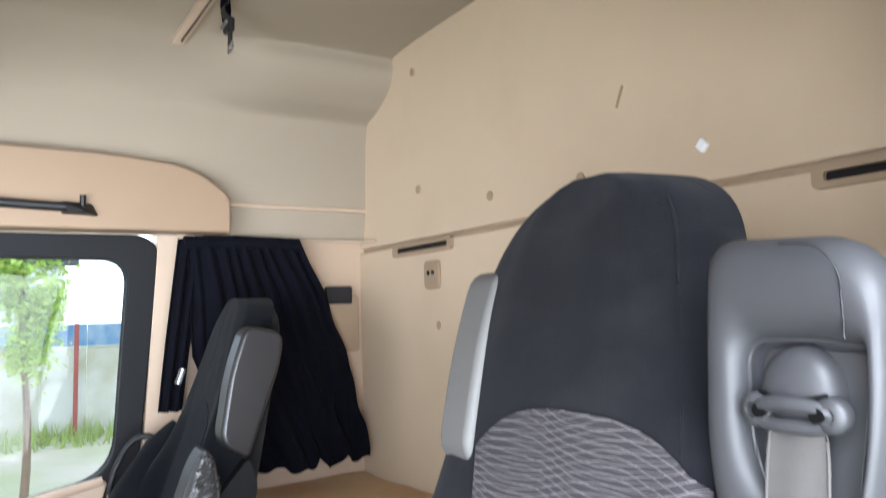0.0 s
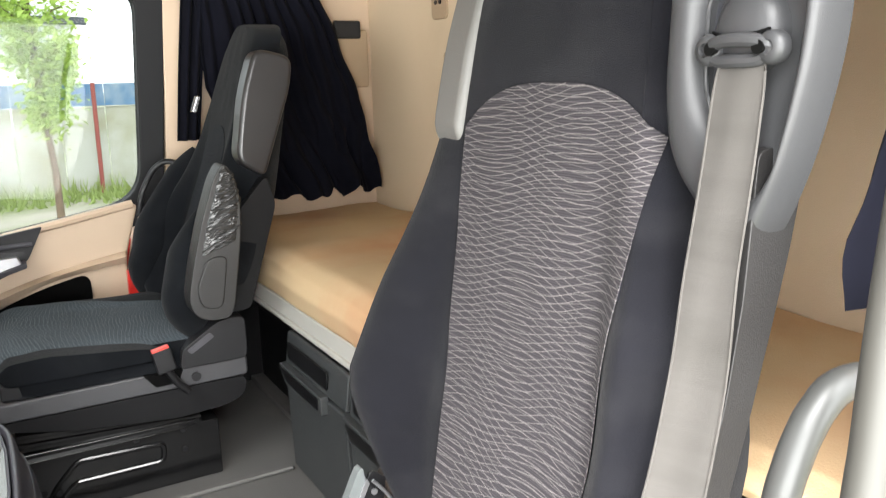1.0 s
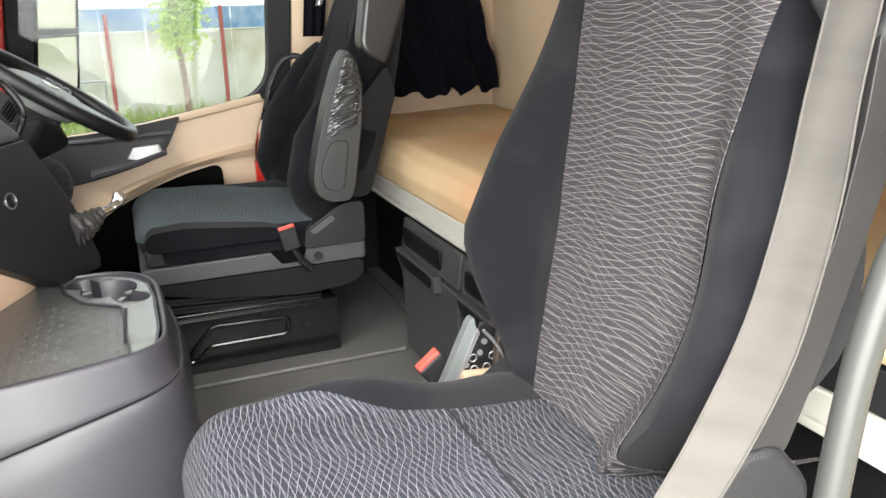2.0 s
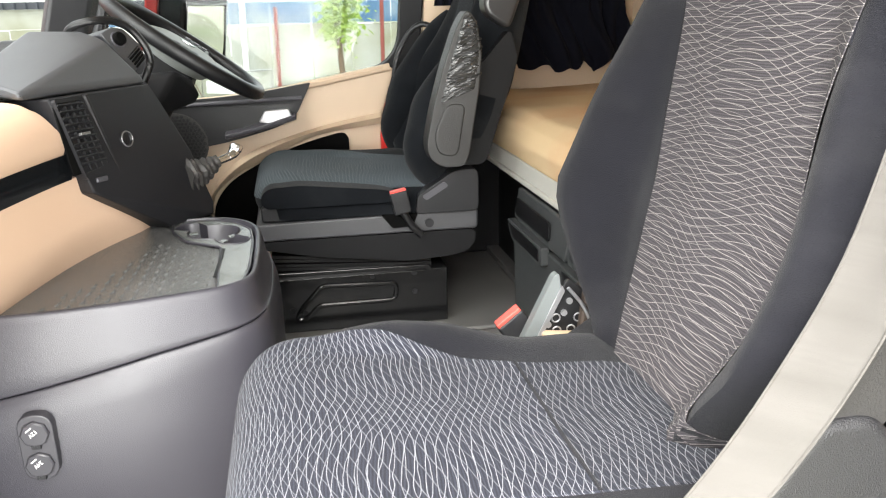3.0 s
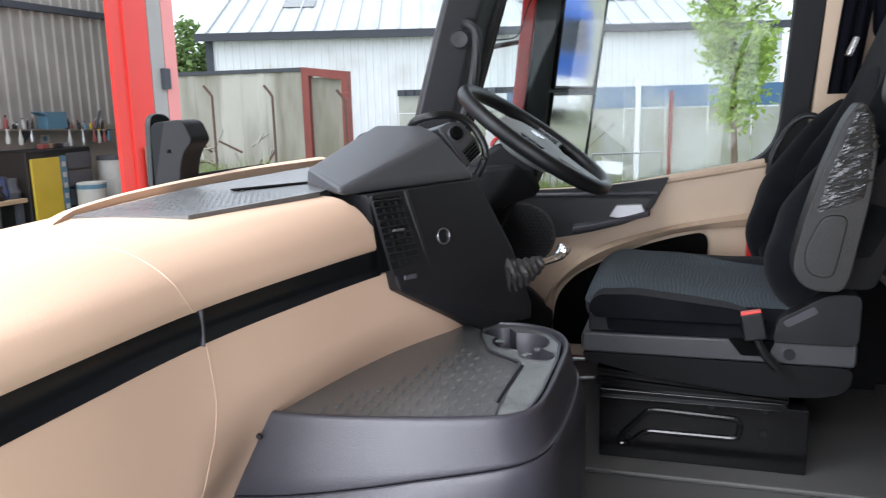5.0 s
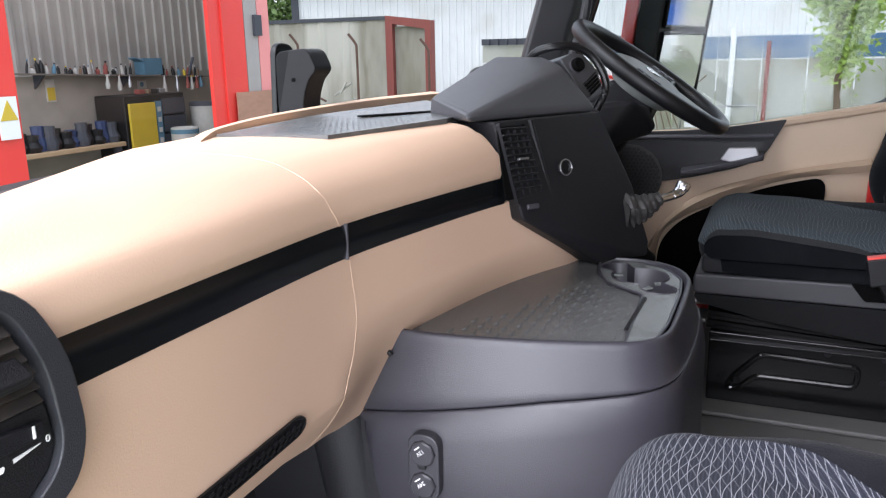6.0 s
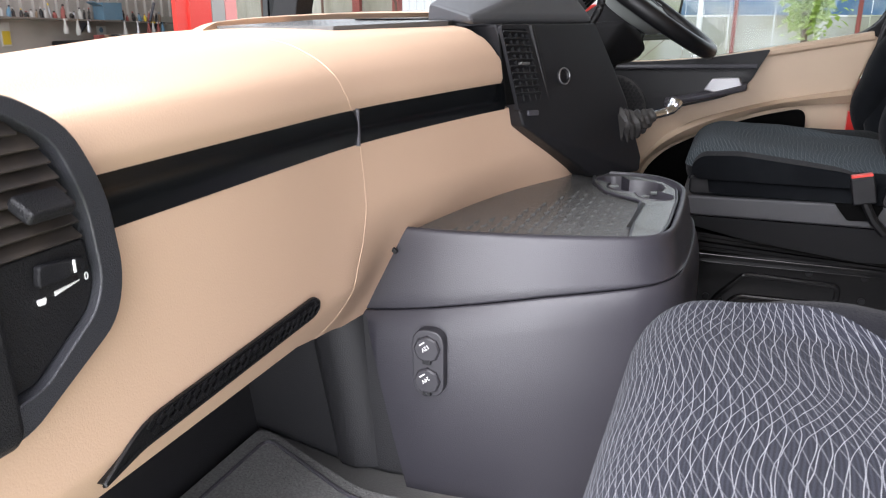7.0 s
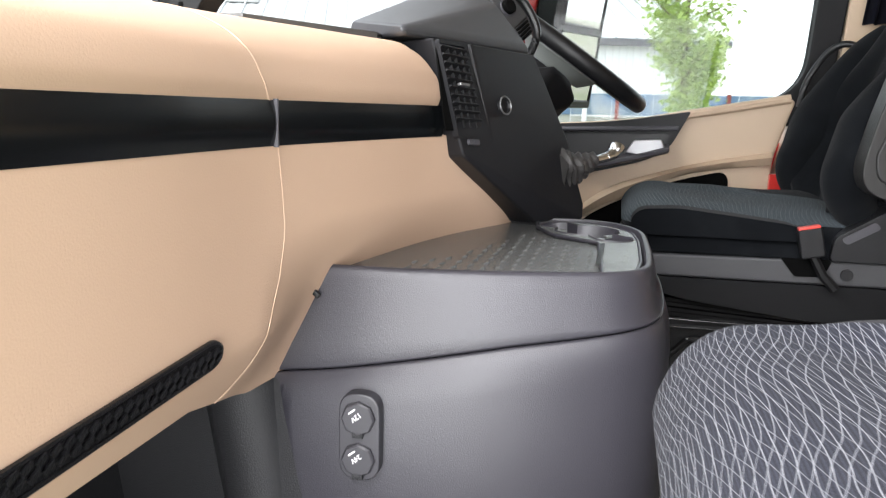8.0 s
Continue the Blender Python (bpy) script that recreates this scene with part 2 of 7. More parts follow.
GLASS = glass_pane("window_glass", (0.605, 0.635, 0.63))
SCREEN_GLASS = glass_pane("windscreen_glass", (0.425, 0.45, 0.445))


# ---- mesh helpers ----
def part(name, bm, mat, parent=None, label="", bevel=0.0, seg=2, angle=35, smooth=True, category="", kind="", group=""):
    """One mesh object from a bmesh, under a thing or a part."""
    me = bpy.data.meshes.new(name)
    bmesh.ops.recalc_face_normals(bm, faces=bm.faces)
    bm.to_mesh(me)
    bm.free()
    me.materials.append(mat)
    if smooth:
        me.shade_smooth()
        me.set_sharp_from_angle(angle=radians(angle))
    ob = new(name, me)
    if parent is not None:
        ob.parent = parent
        ob.matrix_parent_inverse = Matrix.Translation(parent.matrix_basis.translation).inverted() if parent.parent is None else Matrix()
    if bevel:
        md = ob.modifiers.new("bevel", "BEVEL")
        md.width, md.segments, md.limit_method, md.angle_limit = bevel, seg, "ANGLE", radians(30)
        md.harden_normals = smooth
    return tagged(ob, label, category, group, kind)


def thing(name, at, label, category, group="", kind=""):
    ob = new(name)
    ob.empty_display_size = 0.05
    ob.location = at
    return tagged(ob, label, category, group, kind)


def box(x0, x1, y0, y1, z0, z1):
    bm = bmesh.new()
    bmesh.ops.create_cube(bm, size=1, matrix=Matrix.LocRotScale(((x0 + x1) / 2, (y0 + y1) / 2, (z0 + z1) / 2), None, (abs(x1 - x0), abs(y1 - y0), abs(z1 - z0))))
    return bm


def obox(centre, size, rot=(0, 0, 0)):
    """A box turned by Euler degrees."""
    bm = bmesh.new()
    bmesh.ops.create_cube(bm, size=1, matrix=pose(*centre, *rot) @ Matrix.Diagonal((*size, 1)))
    return bm


def hull(points):
    bm = bmesh.new()
    for p in points:
        bm.verts.new(p)
    r = bmesh.ops.convex_hull(bm, input=bm.verts)
    bmesh.ops.delete(bm, geom=[v for v in bm.verts if not v.link_faces], context="VERTS")
    bmesh.ops.dissolve_limit(bm, angle_limit=radians(1), verts=bm.verts, edges=bm.edges)
    return bm


def loft(rings, cap=True, closed=True):
    """Skin between rings of equal count."""
    bm = bmesh.new()
    rows = [[bm.verts.new(p) for p in ring] for ring in rings]
    n = len(rows[0])
    for a, b in zip(rows, rows[1:]):
        for i in range(n if closed else n - 1):
            j = (i + 1) % n
            bm.faces.new((a[i], a[j], b[j], b[i]))
    if cap and closed:
        bm.faces.new(rows[0][::-1])
        bm.faces.new(rows[-1])
    return bm


def slab(f, nu, nv, back):
    """A surface f(u, v) with a second skin set off by the vector back, closed at its edges."""
    bm = bmesh.new()
    d = Vector(back)
    A = [[bm.verts.new(f(i / nu, j / nv)) for j in range(nv + 1)] for i in range(nu + 1)]
    B = [[bm.verts.new(Vector(v.co) + d) for v in row] for row in A]
    for i in range(nu):
        for j in range(nv):
            bm.faces.new((A[i][j], A[i + 1][j], A[i + 1][j + 1], A[i][j + 1]))
            bm.faces.new((B[i][j], B[i][j + 1], B[i + 1][j + 1], B[i + 1][j]))
    edge = [(i, 0) for i in range(nu)] + [(nu, j) for j in range(nv)] + [(i, nv) for i in range(nu, 0, -1)] + [(0, j) for j in range(nv, 0, -1)]
    for (a, b), (c, e) in zip(edge, edge[1:] + edge[:1]):
        bm.faces.new((A[a][b], B[a][b], B[c][e], A[c][e]))
    return bm


def sheet(f, nu, nv, thick=0.0):
    """A surface f(u, v), u and v from 0 to 1, with thickness along its normal."""
    bm = loft([[f(i / nu, j / nv) for j in range(nv + 1)] for i in range(nu + 1)], cap=False, closed=False)
    if thick:
        bmesh.ops.recalc_face_normals(bm, faces=bm.faces)
        bmesh.ops.solidify(bm, geom=bm.faces[:], thickness=thick)
    return bm


def prism(poly, axis, a, b):
    """A flat outline pushed along an axis from a to b. poly holds the two other coordinates, in order."""
    def at(p, v):
        return {"x": (v, p[0], p[1]), "y": (p[0], v, p[1]), "z": (p[0], p[1], v)}[axis]
    return loft([[at(p, a) for p in poly], [at(p, b) for p in poly]])


def ring_prism(outer, inner, axis, a, b):
    """A frame between two outlines of equal count, pushed along an axis."""
    def at(p, v):
        return {"x": (v, p[0], p[1]), "y": (p[0], v, p[1]), "z": (p[0], p[1], v)}[axis]
    bm = bmesh.new()
    oa, ia, ob, ib = ([bm.verts.new(at(p, v)) for p in poly] for poly, v in ((outer, a), (inner, a), (outer, b), (inner, b)))
    n = len(oa)
    for i in range(n):
        j = (i + 1) % n
        for q in ((oa[i], oa[j], ia[j], ia[i]), (ob[j], ob[i], ib[i], ib[j]), (oa[j], oa[i], ob[i], ob[j]), (ia[i], ia[j], ib[j], ib[i])):
            bm.faces.new(q)
    return bm


def tube(path, r, n=10, flat=1.0):
    """A round bar along a path; r is one radius or one for each point."""
    pts = [Vector(p) for p in path]
    rs = r if isinstance(r, (list, tuple)) else [r] * len(pts)
    rings, up = [], Vector((0.3, 0.2, 1)).normalized()
    for i, p in enumerate(pts):
        d = (pts[min(i + 1, len(pts) - 1)] - pts[max(i - 1, 0)]).normalized()
        s = d.cross(up)
        if s.length < 0.05:
            s = d.cross(Vector((1, 0, 0)))
        s.normalize()
        t = s.cross(d)
        rings.append([p + rs[i] * (math.cos(2 * math.pi * k / n) * s + flat * math.sin(2 * math.pi * k / n) * t) for k in range(n)])
    return loft(rings)


def smooth_path(pts, per=6, closed=False):
    """Points along a Catmull-Rom curve."""
    P = [Vector(p) for p in pts]
    n, out = len(P), []
    for i in range(n if closed else n - 1):
        a, b, c, d = (P[(i + k) % n] if closed else P[min(max(i + k, 0), n - 1)] for k in (-1, 0, 1, 2))
        for k in range(per):
            t = k / per
            out.append(0.5 * (2 * b + (c - a) * t + (2 * a - 5 * b + 4 * c - d) * t * t + (3 * b - a - 3 * c + d) * t ** 3))
    if not closed:
        out.append(P[-1])
    return out


def rounded(poly, r, n=5):
    """A flat outline with rounded corners; r is one radius or one for each corner."""
    out, m = [], len(poly)
    for i in range(m):
        rad = r[i] if isinstance(r, (list, tuple)) else r
        p, a, b = Vector(poly[i]), Vector(poly[i - 1]), Vector(poly[(i + 1) % m])
        d = min(rad, 0.49 * (a - p).length, 0.49 * (b - p).length)
        s, e = p + (a - p).normalized() * d, p + (b - p).normalized() * d
        for k in range(n + 1):
            t = k / n
            out.append(tuple((1 - t) ** 2 * s + 2 * t * (1 - t) * p + t * t * e))
    return out


def disc(centre, normal, r, h, n=24):
    """A short round piece whose foot is at centre."""
    bm = bmesh.new()
    q = Vector(normal).to_track_quat("Z", "Y").to_matrix().to_4x4()
    bmesh.ops.create_cone(bm, cap_ends=True, segments=n, radius1=r, radius2=r, depth=h, matrix=Matrix.Translation(Vector(centre) + Vector(normal).normalized() * h / 2) @ q)
    return bm


def lathe(profile, m, n=24):
    """Rings of (radius, height) about the z axis of the pose m."""
    return loft([[m @ Vector((r * math.cos(2 * math.pi * k / n), r * math.sin(2 * math.pi * k / n), h)) for k in range(n)] for r, h in profile])


def ramp(table, v):
    """Straight-line reading of a small table."""
    xs, ys = zip(*table)
    return float(np.interp(v, xs, ys))


def soft(table, v, d=0.012):
    """A reading of a small table with its corners rounded off."""
    return sum(w * ramp(table, v + k * d) for k, w in ((-3, 1), (-2, 2), (-1, 3), (0, 3), (1, 3), (2, 2), (3, 1))) / 15


# ---- cab shell ----
FLOOR, ROOF, BACK, RIGHT, LEFT = 1.53, 3.37, 1.13, 2.35, 0.17


def cab_shell():
    fl = part("floor", box(-0.8, 1.2, 0.17, 2.42, 1.47, FLOOR), FLOOR_MAT, label="dark grey rubber floor of the cab", category="floor", kind="structure")
    part("floor_ridge", box(-0.05, 0.55, 1.655, 1.672, FLOOR, FLOOR + 0.012), FLOOR_MAT, fl, bevel=0.005)
    part("floor_ridge", box(-0.05, 0.55, 1.40, 1.417, FLOOR, FLOOR + 0.012), FLOOR_MAT, fl, bevel=0.005)
    # rear wall in two cloth-faced panels
    rear = part("wall_rear", box(BACK + 0.012, BACK + 0.07, 0.15, 2.42, 1.5, 3.4), POCKET_BROWN, label="rear wall of the cab behind the bunk", category="wall", kind="structure")
    part("upper_panel", box(BACK, BACK + 0.02, 0.2, 2.34, 2.768, 3.36), BEIGE_WALL, rear, "beige cloth wall panel", bevel=0.006)
    part("lower_panel", box(BACK - 0.004, BACK + 0.02, 0.2, 2.34, 1.9, 2.755), BEIGE_WALL, rear, bevel=0.006)
    for y, z in ((1.945, 2.91), (1.59, 2.84), (1.255, 2.83), (1.96, 3.26), (1.85, 2.52)):
        part("plug", lathe([(0.012, 0), (0.012, 0.004), (0.008, 0.006), (0.0, 0.004)], look((BACK, y, z), (BACK + 1, y, z)), 12), POCKET_BROWN, rear, "brown moulded plug")
    part("screw_cover", obox((BACK - 0.004, 0.93, 2.835), (0.012, 0.021, 0.021), (45, 0, 0)), WHITE_MARK, rear, "white screw cover", bevel=0.004)
    part("scuff", obox((BACK - 0.001, 1.13, 2.975), (0.004, 0.006, 0.045), (25, 0, 0)), POCKET_BROWN, rear, bevel=0.001)
    for y0, y1 in ((1.76, 2.09), (0.36, 0.72)):
        slot = part("air_slot", ring_prism(rounded([(y0, 2.722), (y1, 2.722), (y1, 2.757), (y0, 2.757)], 0.012), rounded([(y0 + 0.02, 2.733), (y1 - 0.02, 2.733), (y1 - 0.02, 2.748), (y0 + 0.02, 2.748)], 0.006), "x", BACK - 0.014, BACK), POCKET_BROWN, rear, "brown air slot")
        part("slit", box(BACK - 0.006, BACK - 0.003, y0 + 0.018, y1 - 0.018, 2.731, 2.75), BLACK, slot)
    sock = part("socket_plate", prism(rounded([(1.83, 2.62), (1.91, 2.62), (1.91, 2.70), (1.83, 2.70)], 0.018), "x", BACK - 0.012, BACK), POCKET_BROWN, rear, "brown socket plate", bevel=0.003)
    for y in (1.858, 1.882):
        part("socket_hole", disc((BACK - 0.013, y, 2.665), (-1, 0, 0), 0.006, 0.003, 10), BLACK, sock)
    # side wall behind the driver's door
    part("wall_right", prism([(0.318, 1.5), (0.322, 1.93), (0.356, 2.09), (0.43, 2.13), (0.452, 2.24), (0.492, 2.82), (1.15, 2.82), (1.15, 1.5)], "y", RIGHT - 0.015, RIGHT + 0.07), BEIGE_TRIM, label="beige side lining behind the driver door", category="wall", kind="structure", bevel=0.004)
    part("trim_red_jamb", prism([(0.302, 1.55), (0.308, 1.94), (0.40, 1.94), (0.40, 1.55)], "y", RIGHT - 0.04, RIGHT - 0.017), RED_PAINT, label="red painted door jamb", category="trim", kind="structure", bevel=0.003)
    part("trim_lower_lining", box(0.42, 1.125, RIGHT - 0.05, RIGHT - 0.018, 1.532, 1.93), RUBBER, label="dark lower side lining behind the driver seat", category="trim", kind="structure", bevel=0.004)
    # upper side lining, bowed in towards the roof
    plain = smooth_path([(2.33, 0, 2.80), (2.315, 0, 2.90), (2.30, 0, 3.05), (2.29, 0, 3.16), (2.27, 0, 3.205), (2.235, 0, 3.245), (2.18, 0, 3.288), (2.14, 0, 3.31), (2.10, 0, 3.33), (2.06, 0, 3.345), (1.98, 0, 3.36), (1.88, 0, 3.369), (1.70, 0, 3.376)], 5)
    swell = smooth_path([(2.33, 0, 2.80), (2.315, 0, 2.90), (2.306, 0, 3.05), (2.296, 0, 3.145), (2.276, 0, 3.187), (2.20, 0, 3.216), (2.135, 0, 3.254), (2.104, 0, 3.292), (2.106, 0, 3.325), (2.10, 0, 3.348), (2.06, 0, 3.362), (1.90, 0, 3.372), (1.70, 0, 3.376)], 5)

    def lining(u, v):
        x, k = -0.75 + 1.9 * u, round(v * (len(plain) - 1))
        w = min(1.0, max(0.0, (x - 0.52) / 0.26))
        p = plain[k].lerp(swell[k], w * w * (3 - 2 * w))
        return (x, p[0] + 0.02 * math.sin(min(1, u * 1.6) * math.pi) ** 2, p[2])
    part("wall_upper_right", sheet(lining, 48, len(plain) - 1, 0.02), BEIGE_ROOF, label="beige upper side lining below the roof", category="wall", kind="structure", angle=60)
    part("trim_hook", tube(smooth_path([(0.865, 2.318, 2.935), (0.862, 2.300, 2.930), (0.850, 2.296, 2.942), (0.842, 2.298, 2.955)], 4), 0.004, 8), POCKET_BROWN, label="small brown moulded hook on the side lining", category="hook", kind="structure")
    part("trim_roof_plug", lathe([(0.014, 0), (0.013, 0.004), (0.0, 0.006)], pose(0.93, 1.93, 3.368, 180), 12), POCKET_BROWN, label="brown moulded plug", category="plug", kind="structure")
    part("trim_side_ledge", box(0.66, 1.13, 2.285, 2.33, 2.885, 2.897), BEIGE_TRIM, label="beige ledge on the side lining", category="trim", kind="structure", bevel=0.004)
    part("trim_plug_right", lathe([(0.013, 0), (0.012, 0.005), (0.0, 0.006)], look((0.93, 2.318, 2.83), (0.93, 1, 2.83)) @ pose(0, 0, 0, 180), 12), POCKET_BROWN, label="brown moulded plug", category="plug", kind="structure")
    part("trim_plug_upper", lathe([(0.014, 0), (0.013, 0.005), (0.0, 0.006)], pose(0.54, 2.292, 3.14, 90), 12), POCKET_BROWN, label="brown moulded plug", category="plug", kind="structure")
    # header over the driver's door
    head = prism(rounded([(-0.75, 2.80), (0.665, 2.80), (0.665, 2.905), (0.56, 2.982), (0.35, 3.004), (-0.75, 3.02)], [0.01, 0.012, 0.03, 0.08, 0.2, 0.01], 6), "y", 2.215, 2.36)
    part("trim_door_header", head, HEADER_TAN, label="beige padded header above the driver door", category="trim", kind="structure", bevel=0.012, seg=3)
    # left side: door opening towards the camera
    part("wall_left", prism([(0.50, 1.5), (0.52, 2.2), (0.56, 2.82), (1.15, 2.82), (1.15, 1.5)], "y", LEFT - 0.06, LEFT), BEIGE_TRIM, label="beige side lining behind the passenger door", category="wall", kind="structure", bevel=0.004)
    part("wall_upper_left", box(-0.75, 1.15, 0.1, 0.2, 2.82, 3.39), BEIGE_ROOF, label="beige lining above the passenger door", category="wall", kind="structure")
    part("wall_left_front", prism([(-0.8, 1.5), (-0.8, 2.15), (-0.50, 2.82), (-0.42, 2.82), (-0.52, 2.15), (-0.52, 1.5)], "y", LEFT - 0.07, LEFT - 0.01), CHARCOAL, label="dark front pillar beside the passenger door", category="pillar", kind="structure", bevel=0.006)
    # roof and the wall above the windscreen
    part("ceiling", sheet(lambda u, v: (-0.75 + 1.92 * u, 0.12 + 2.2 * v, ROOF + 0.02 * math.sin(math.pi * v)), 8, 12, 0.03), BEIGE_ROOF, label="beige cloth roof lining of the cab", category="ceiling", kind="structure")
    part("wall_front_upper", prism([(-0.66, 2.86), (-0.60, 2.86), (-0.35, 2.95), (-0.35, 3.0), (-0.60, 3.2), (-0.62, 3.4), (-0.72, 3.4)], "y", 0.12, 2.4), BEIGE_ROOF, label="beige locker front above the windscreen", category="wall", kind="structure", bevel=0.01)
    part("wall_front_lower", box(-0.86, -0.80, 0.12, 2.42, 1.3, 2.08), CHARCOAL, label="dark bulkhead below the windscreen", category="wall", kind="structure")


def windscreen():
    ws = thing("windscreen", (-0.8, 1.26, 2.1), "large clear windscreen with dark pillars and rubber seal", "windscreen", kind="structure")
    def f(u, v, d=0.0):
        y = 0.16 + 2.18 * u
        bulge = 0.13 * (1 - (2 * u - 1) ** 2)
        return (-0.665 - bulge - d + (0.21 - 0.0 * bulge) * v, y, 2.09 + 0.82 * v)
    part("pane", sheet(lambda u, v: f(u, v), 16, 6), SCREEN_GLASS, ws).visible_shadow = False
    part("seal", tube([f(u / 16, 0, 0.0) for u in range(17)], 0.012, 8), RUBBER, ws)
    part("seal", tube([f(u / 16, 1, 0.0) for u in range(17)], 0.012, 8), RUBBER, ws)
    # right pillar
    pil = part("pillar", loft([[(x0, 2.24, z), (x0 + 0.02, 2.20, z), (x1, 2.25, z), (x1 + 0.02, 2.36, z), (x0, 2.40, z)] for x0, x1, z in ((-0.685, -0.52, 2.03), (-0.600, -0.485, 2.26), (-0.532, -0.42, 2.5), (-0.462, -0.345, 2.72), (-0.43, -0.285, 2.82))]), CHARCOAL, ws, "dark grey plastic pillar trim", bevel=0.012, seg=3)
    part("tweeter", lathe([(0.026, 0), (0.026, 0.004), (0.022, 0.008), (0.0, 0.006)], pose(-0.456, 2.226, 2.475, 82, 0, 10), 20), CHARCOAL, pil, "round dark speaker cap")
    rail = [(-0.455, 2.26, 2.515), (-0.425, 2.20, 2.515), (-0.40, 2.19, 2.49), (-0.40, 2.19, 2.43), (-0.42, 2.195, 2.33), (-0.46, 2.20, 2.22), (-0.50, 2.22, 2.14)]
    part("pillar_grip", tube(smooth_path(rail, 5), 0.014, 10), CHARCOAL, pil, "black grab handle")
    return ws


def driver_door():
    d = thing("door_1", (0.0, RIGHT, 1.55), "beige driver door with dark trim and clear window", "door", kind="structure")
    win = rounded([(-0.53, 2.03), (-0.1, 2.06), (0.11, 2.093), (0.374, 2.140), (0.413, 2.73), (-0.315, 2.735)], [0.03, 0.3, 0.3, 0.10, 0.07, 0.08], 7)
    out = rounded([(-0.60, 1.98), (-0.1, 2.00), (0.11, 2.035), (0.43, 2.07), (0.50, 2.80), (-0.33, 2.80)], [0.03, 0.3, 0.3, 0.10, 0.08, 0.08], 7)
    part("window_frame", ring_prism(out, win, "y", 2.337, 2.40), RUBBER, d, "black rubber window frame", bevel=0.006)
    part("window_pane", prism(win, "y", 2.366, 2.370), GLASS, d).visible_shadow = False
    st = part("sticker", prism(rounded([(-0.425, 2.16), (-0.345, 2.16), (-0.345, 2.20), (-0.40, 2.275), (-0.415, 2.275)], 0.004), "y", 2.361, 2.3645), WHITE_MARK, d, "white sticker with a red arc", smooth=False)
    part("red_arc", tube([(-0.372 + 0.030 * math.cos(a), 2.360, 2.178 + 0.026 * math.sin(a)) for a in np.linspace(0.3, 3.1, 11)], 0.0055, 6), RED_PLASTIC, st)
    # beige inner panel
    panel = rounded([(-0.62, 1.56), (0.31, 1.56), (0.315, 1.98), (0.36, 2.125), (0.34, 2.135), (0.11, 2.093), (-0.1, 2.06), (-0.62, 2.03)], [0.02, 0.02, 0.03, 0.01, 0.01, 0.3, 0.3, 0.02], 5)
    part("inner_panel", prism(panel, "y", 2.335, 2.385), BEIGE_TRIM, d, "beige moulded door panel", bevel=0.006)
    part("sill_cap", tube(smooth_path([(0.345, 2.335, 2.13), (0.11, 2.33, 2.088), (-0.1, 2.33, 2.055), (-0.55, 2.33, 2.03)], 6), 0.012, 8), BEIGE_TRIM, d)
    # armrest swell with the pocket below it
    top = smooth_path([(0.31, 0, 1.995), (0.15, 0, 1.965), (0.02, 0, 1.93), (-0.10, 0, 1.885), (-0.19, 0, 1.81), (-0.25, 0, 1.70), (-0.27, 0, 1.57)], 5)
    low = smooth_path([(0.31, 0, 1.962), (0.17, 0, 1.945), (0.075, 0, 1.922), (-0.055, 0, 1.868), (-0.155, 0, 1.812), (-0.21, 0, 1.745), (-0.225, 0, 1.57)], 5)
    part("armrest", loft([[(a[0], 2.335, a[2]), (a[0], 2.318, a[2] - 0.004), ((a[0] + b[0]) / 2, 2.308, (a[2] + b[2]) / 2 + 0.004), (b[0], 2.322, b[2]), (b[0], 2.335, b[2])] for a, b in zip(top, low)]), BEIGE_TRIM, d, "beige armrest swell", angle=50)
    pocket = rounded([(0.212, 1.60), (0.210, 1.945), (0.075, 1.914), (-0.055, 1.862), (-0.155, 1.806), (-0.207, 1.743), (-0.224, 1.60)], [0.02, 0.035, 0.1, 0.1, 0.1, 0.05, 0.02], 5)
    part("pocket", prism(pocket, "y", 2.325, 2.334), DEEP_BLACK, d, "deep black door pocket", bevel=0.003)
    # dark trim carrying the release handle
    trim = rounded([(0.105, 2.094), (0.055, 1.995), (0.0, 1.965), (-0.15, 1.925), (-0.34, 1.90), (-0.60, 1.88), (-0.60, 2.04), (-0.10, 2.062)], [0.008, 0.03, 0.1, 0.1, 0.1, 0.01, 0.01, 0.1], 5)
    t = part("trim_panel", prism(trim, "y", 2.312, 2.333), CHARCOAL, d, "charcoal door trim around the release handle", bevel=0.005)
    part("trim_recess", prism(rounded([(0.06, 2.035), (0.03, 1.995), (-0.14, 1.955), (-0.22, 1.965), (-0.2, 2.03)], 0.015), "y", 2.309, 2.315), BLACK, t)
    part("trim_ridge", tube([(0.075, 2.31, 2.05), (-0.12, 2.307, 2.045), (-0.30, 2.31, 2.04)], 0.006, 8), GREY_PLASTIC, t)
    part("grip", loft([[(x, 2.311, z), (x, 2.285, z + 0.004), (x, 2.282, z + 0.018), (x, 2.311, z + 0.026)] for x, z in ((0.055, 1.985), (-0.02, 1.965), (-0.10, 1.945), (-0.155, 1.935))]), GREY_PLASTIC, t, "grey pull grip", bevel=0.004)
    part("handle", hull([(0.045, 2.288, 1.998), (0.035, 2.288, 2.022), (-0.035, 2.29, 2.018), (-0.055, 2.288, 1.985), (-0.02, 2.285, 1.978), (0.045, 2.309, 1.998), (0.035, 2.309, 2.022), (-0.035, 2.309, 2.018), (-0.055, 2.309, 1.985)]), HANDLE_SILVER, t, "silver release handle", bevel=0.004)
    spk = part("speaker_grille", disc((-0.298, 2.312, 1.927), (0, -1, 0), 0.092, 0.005, 32), GAITER, d, "dark grey speaker mesh")
    mesh = bmesh.new()
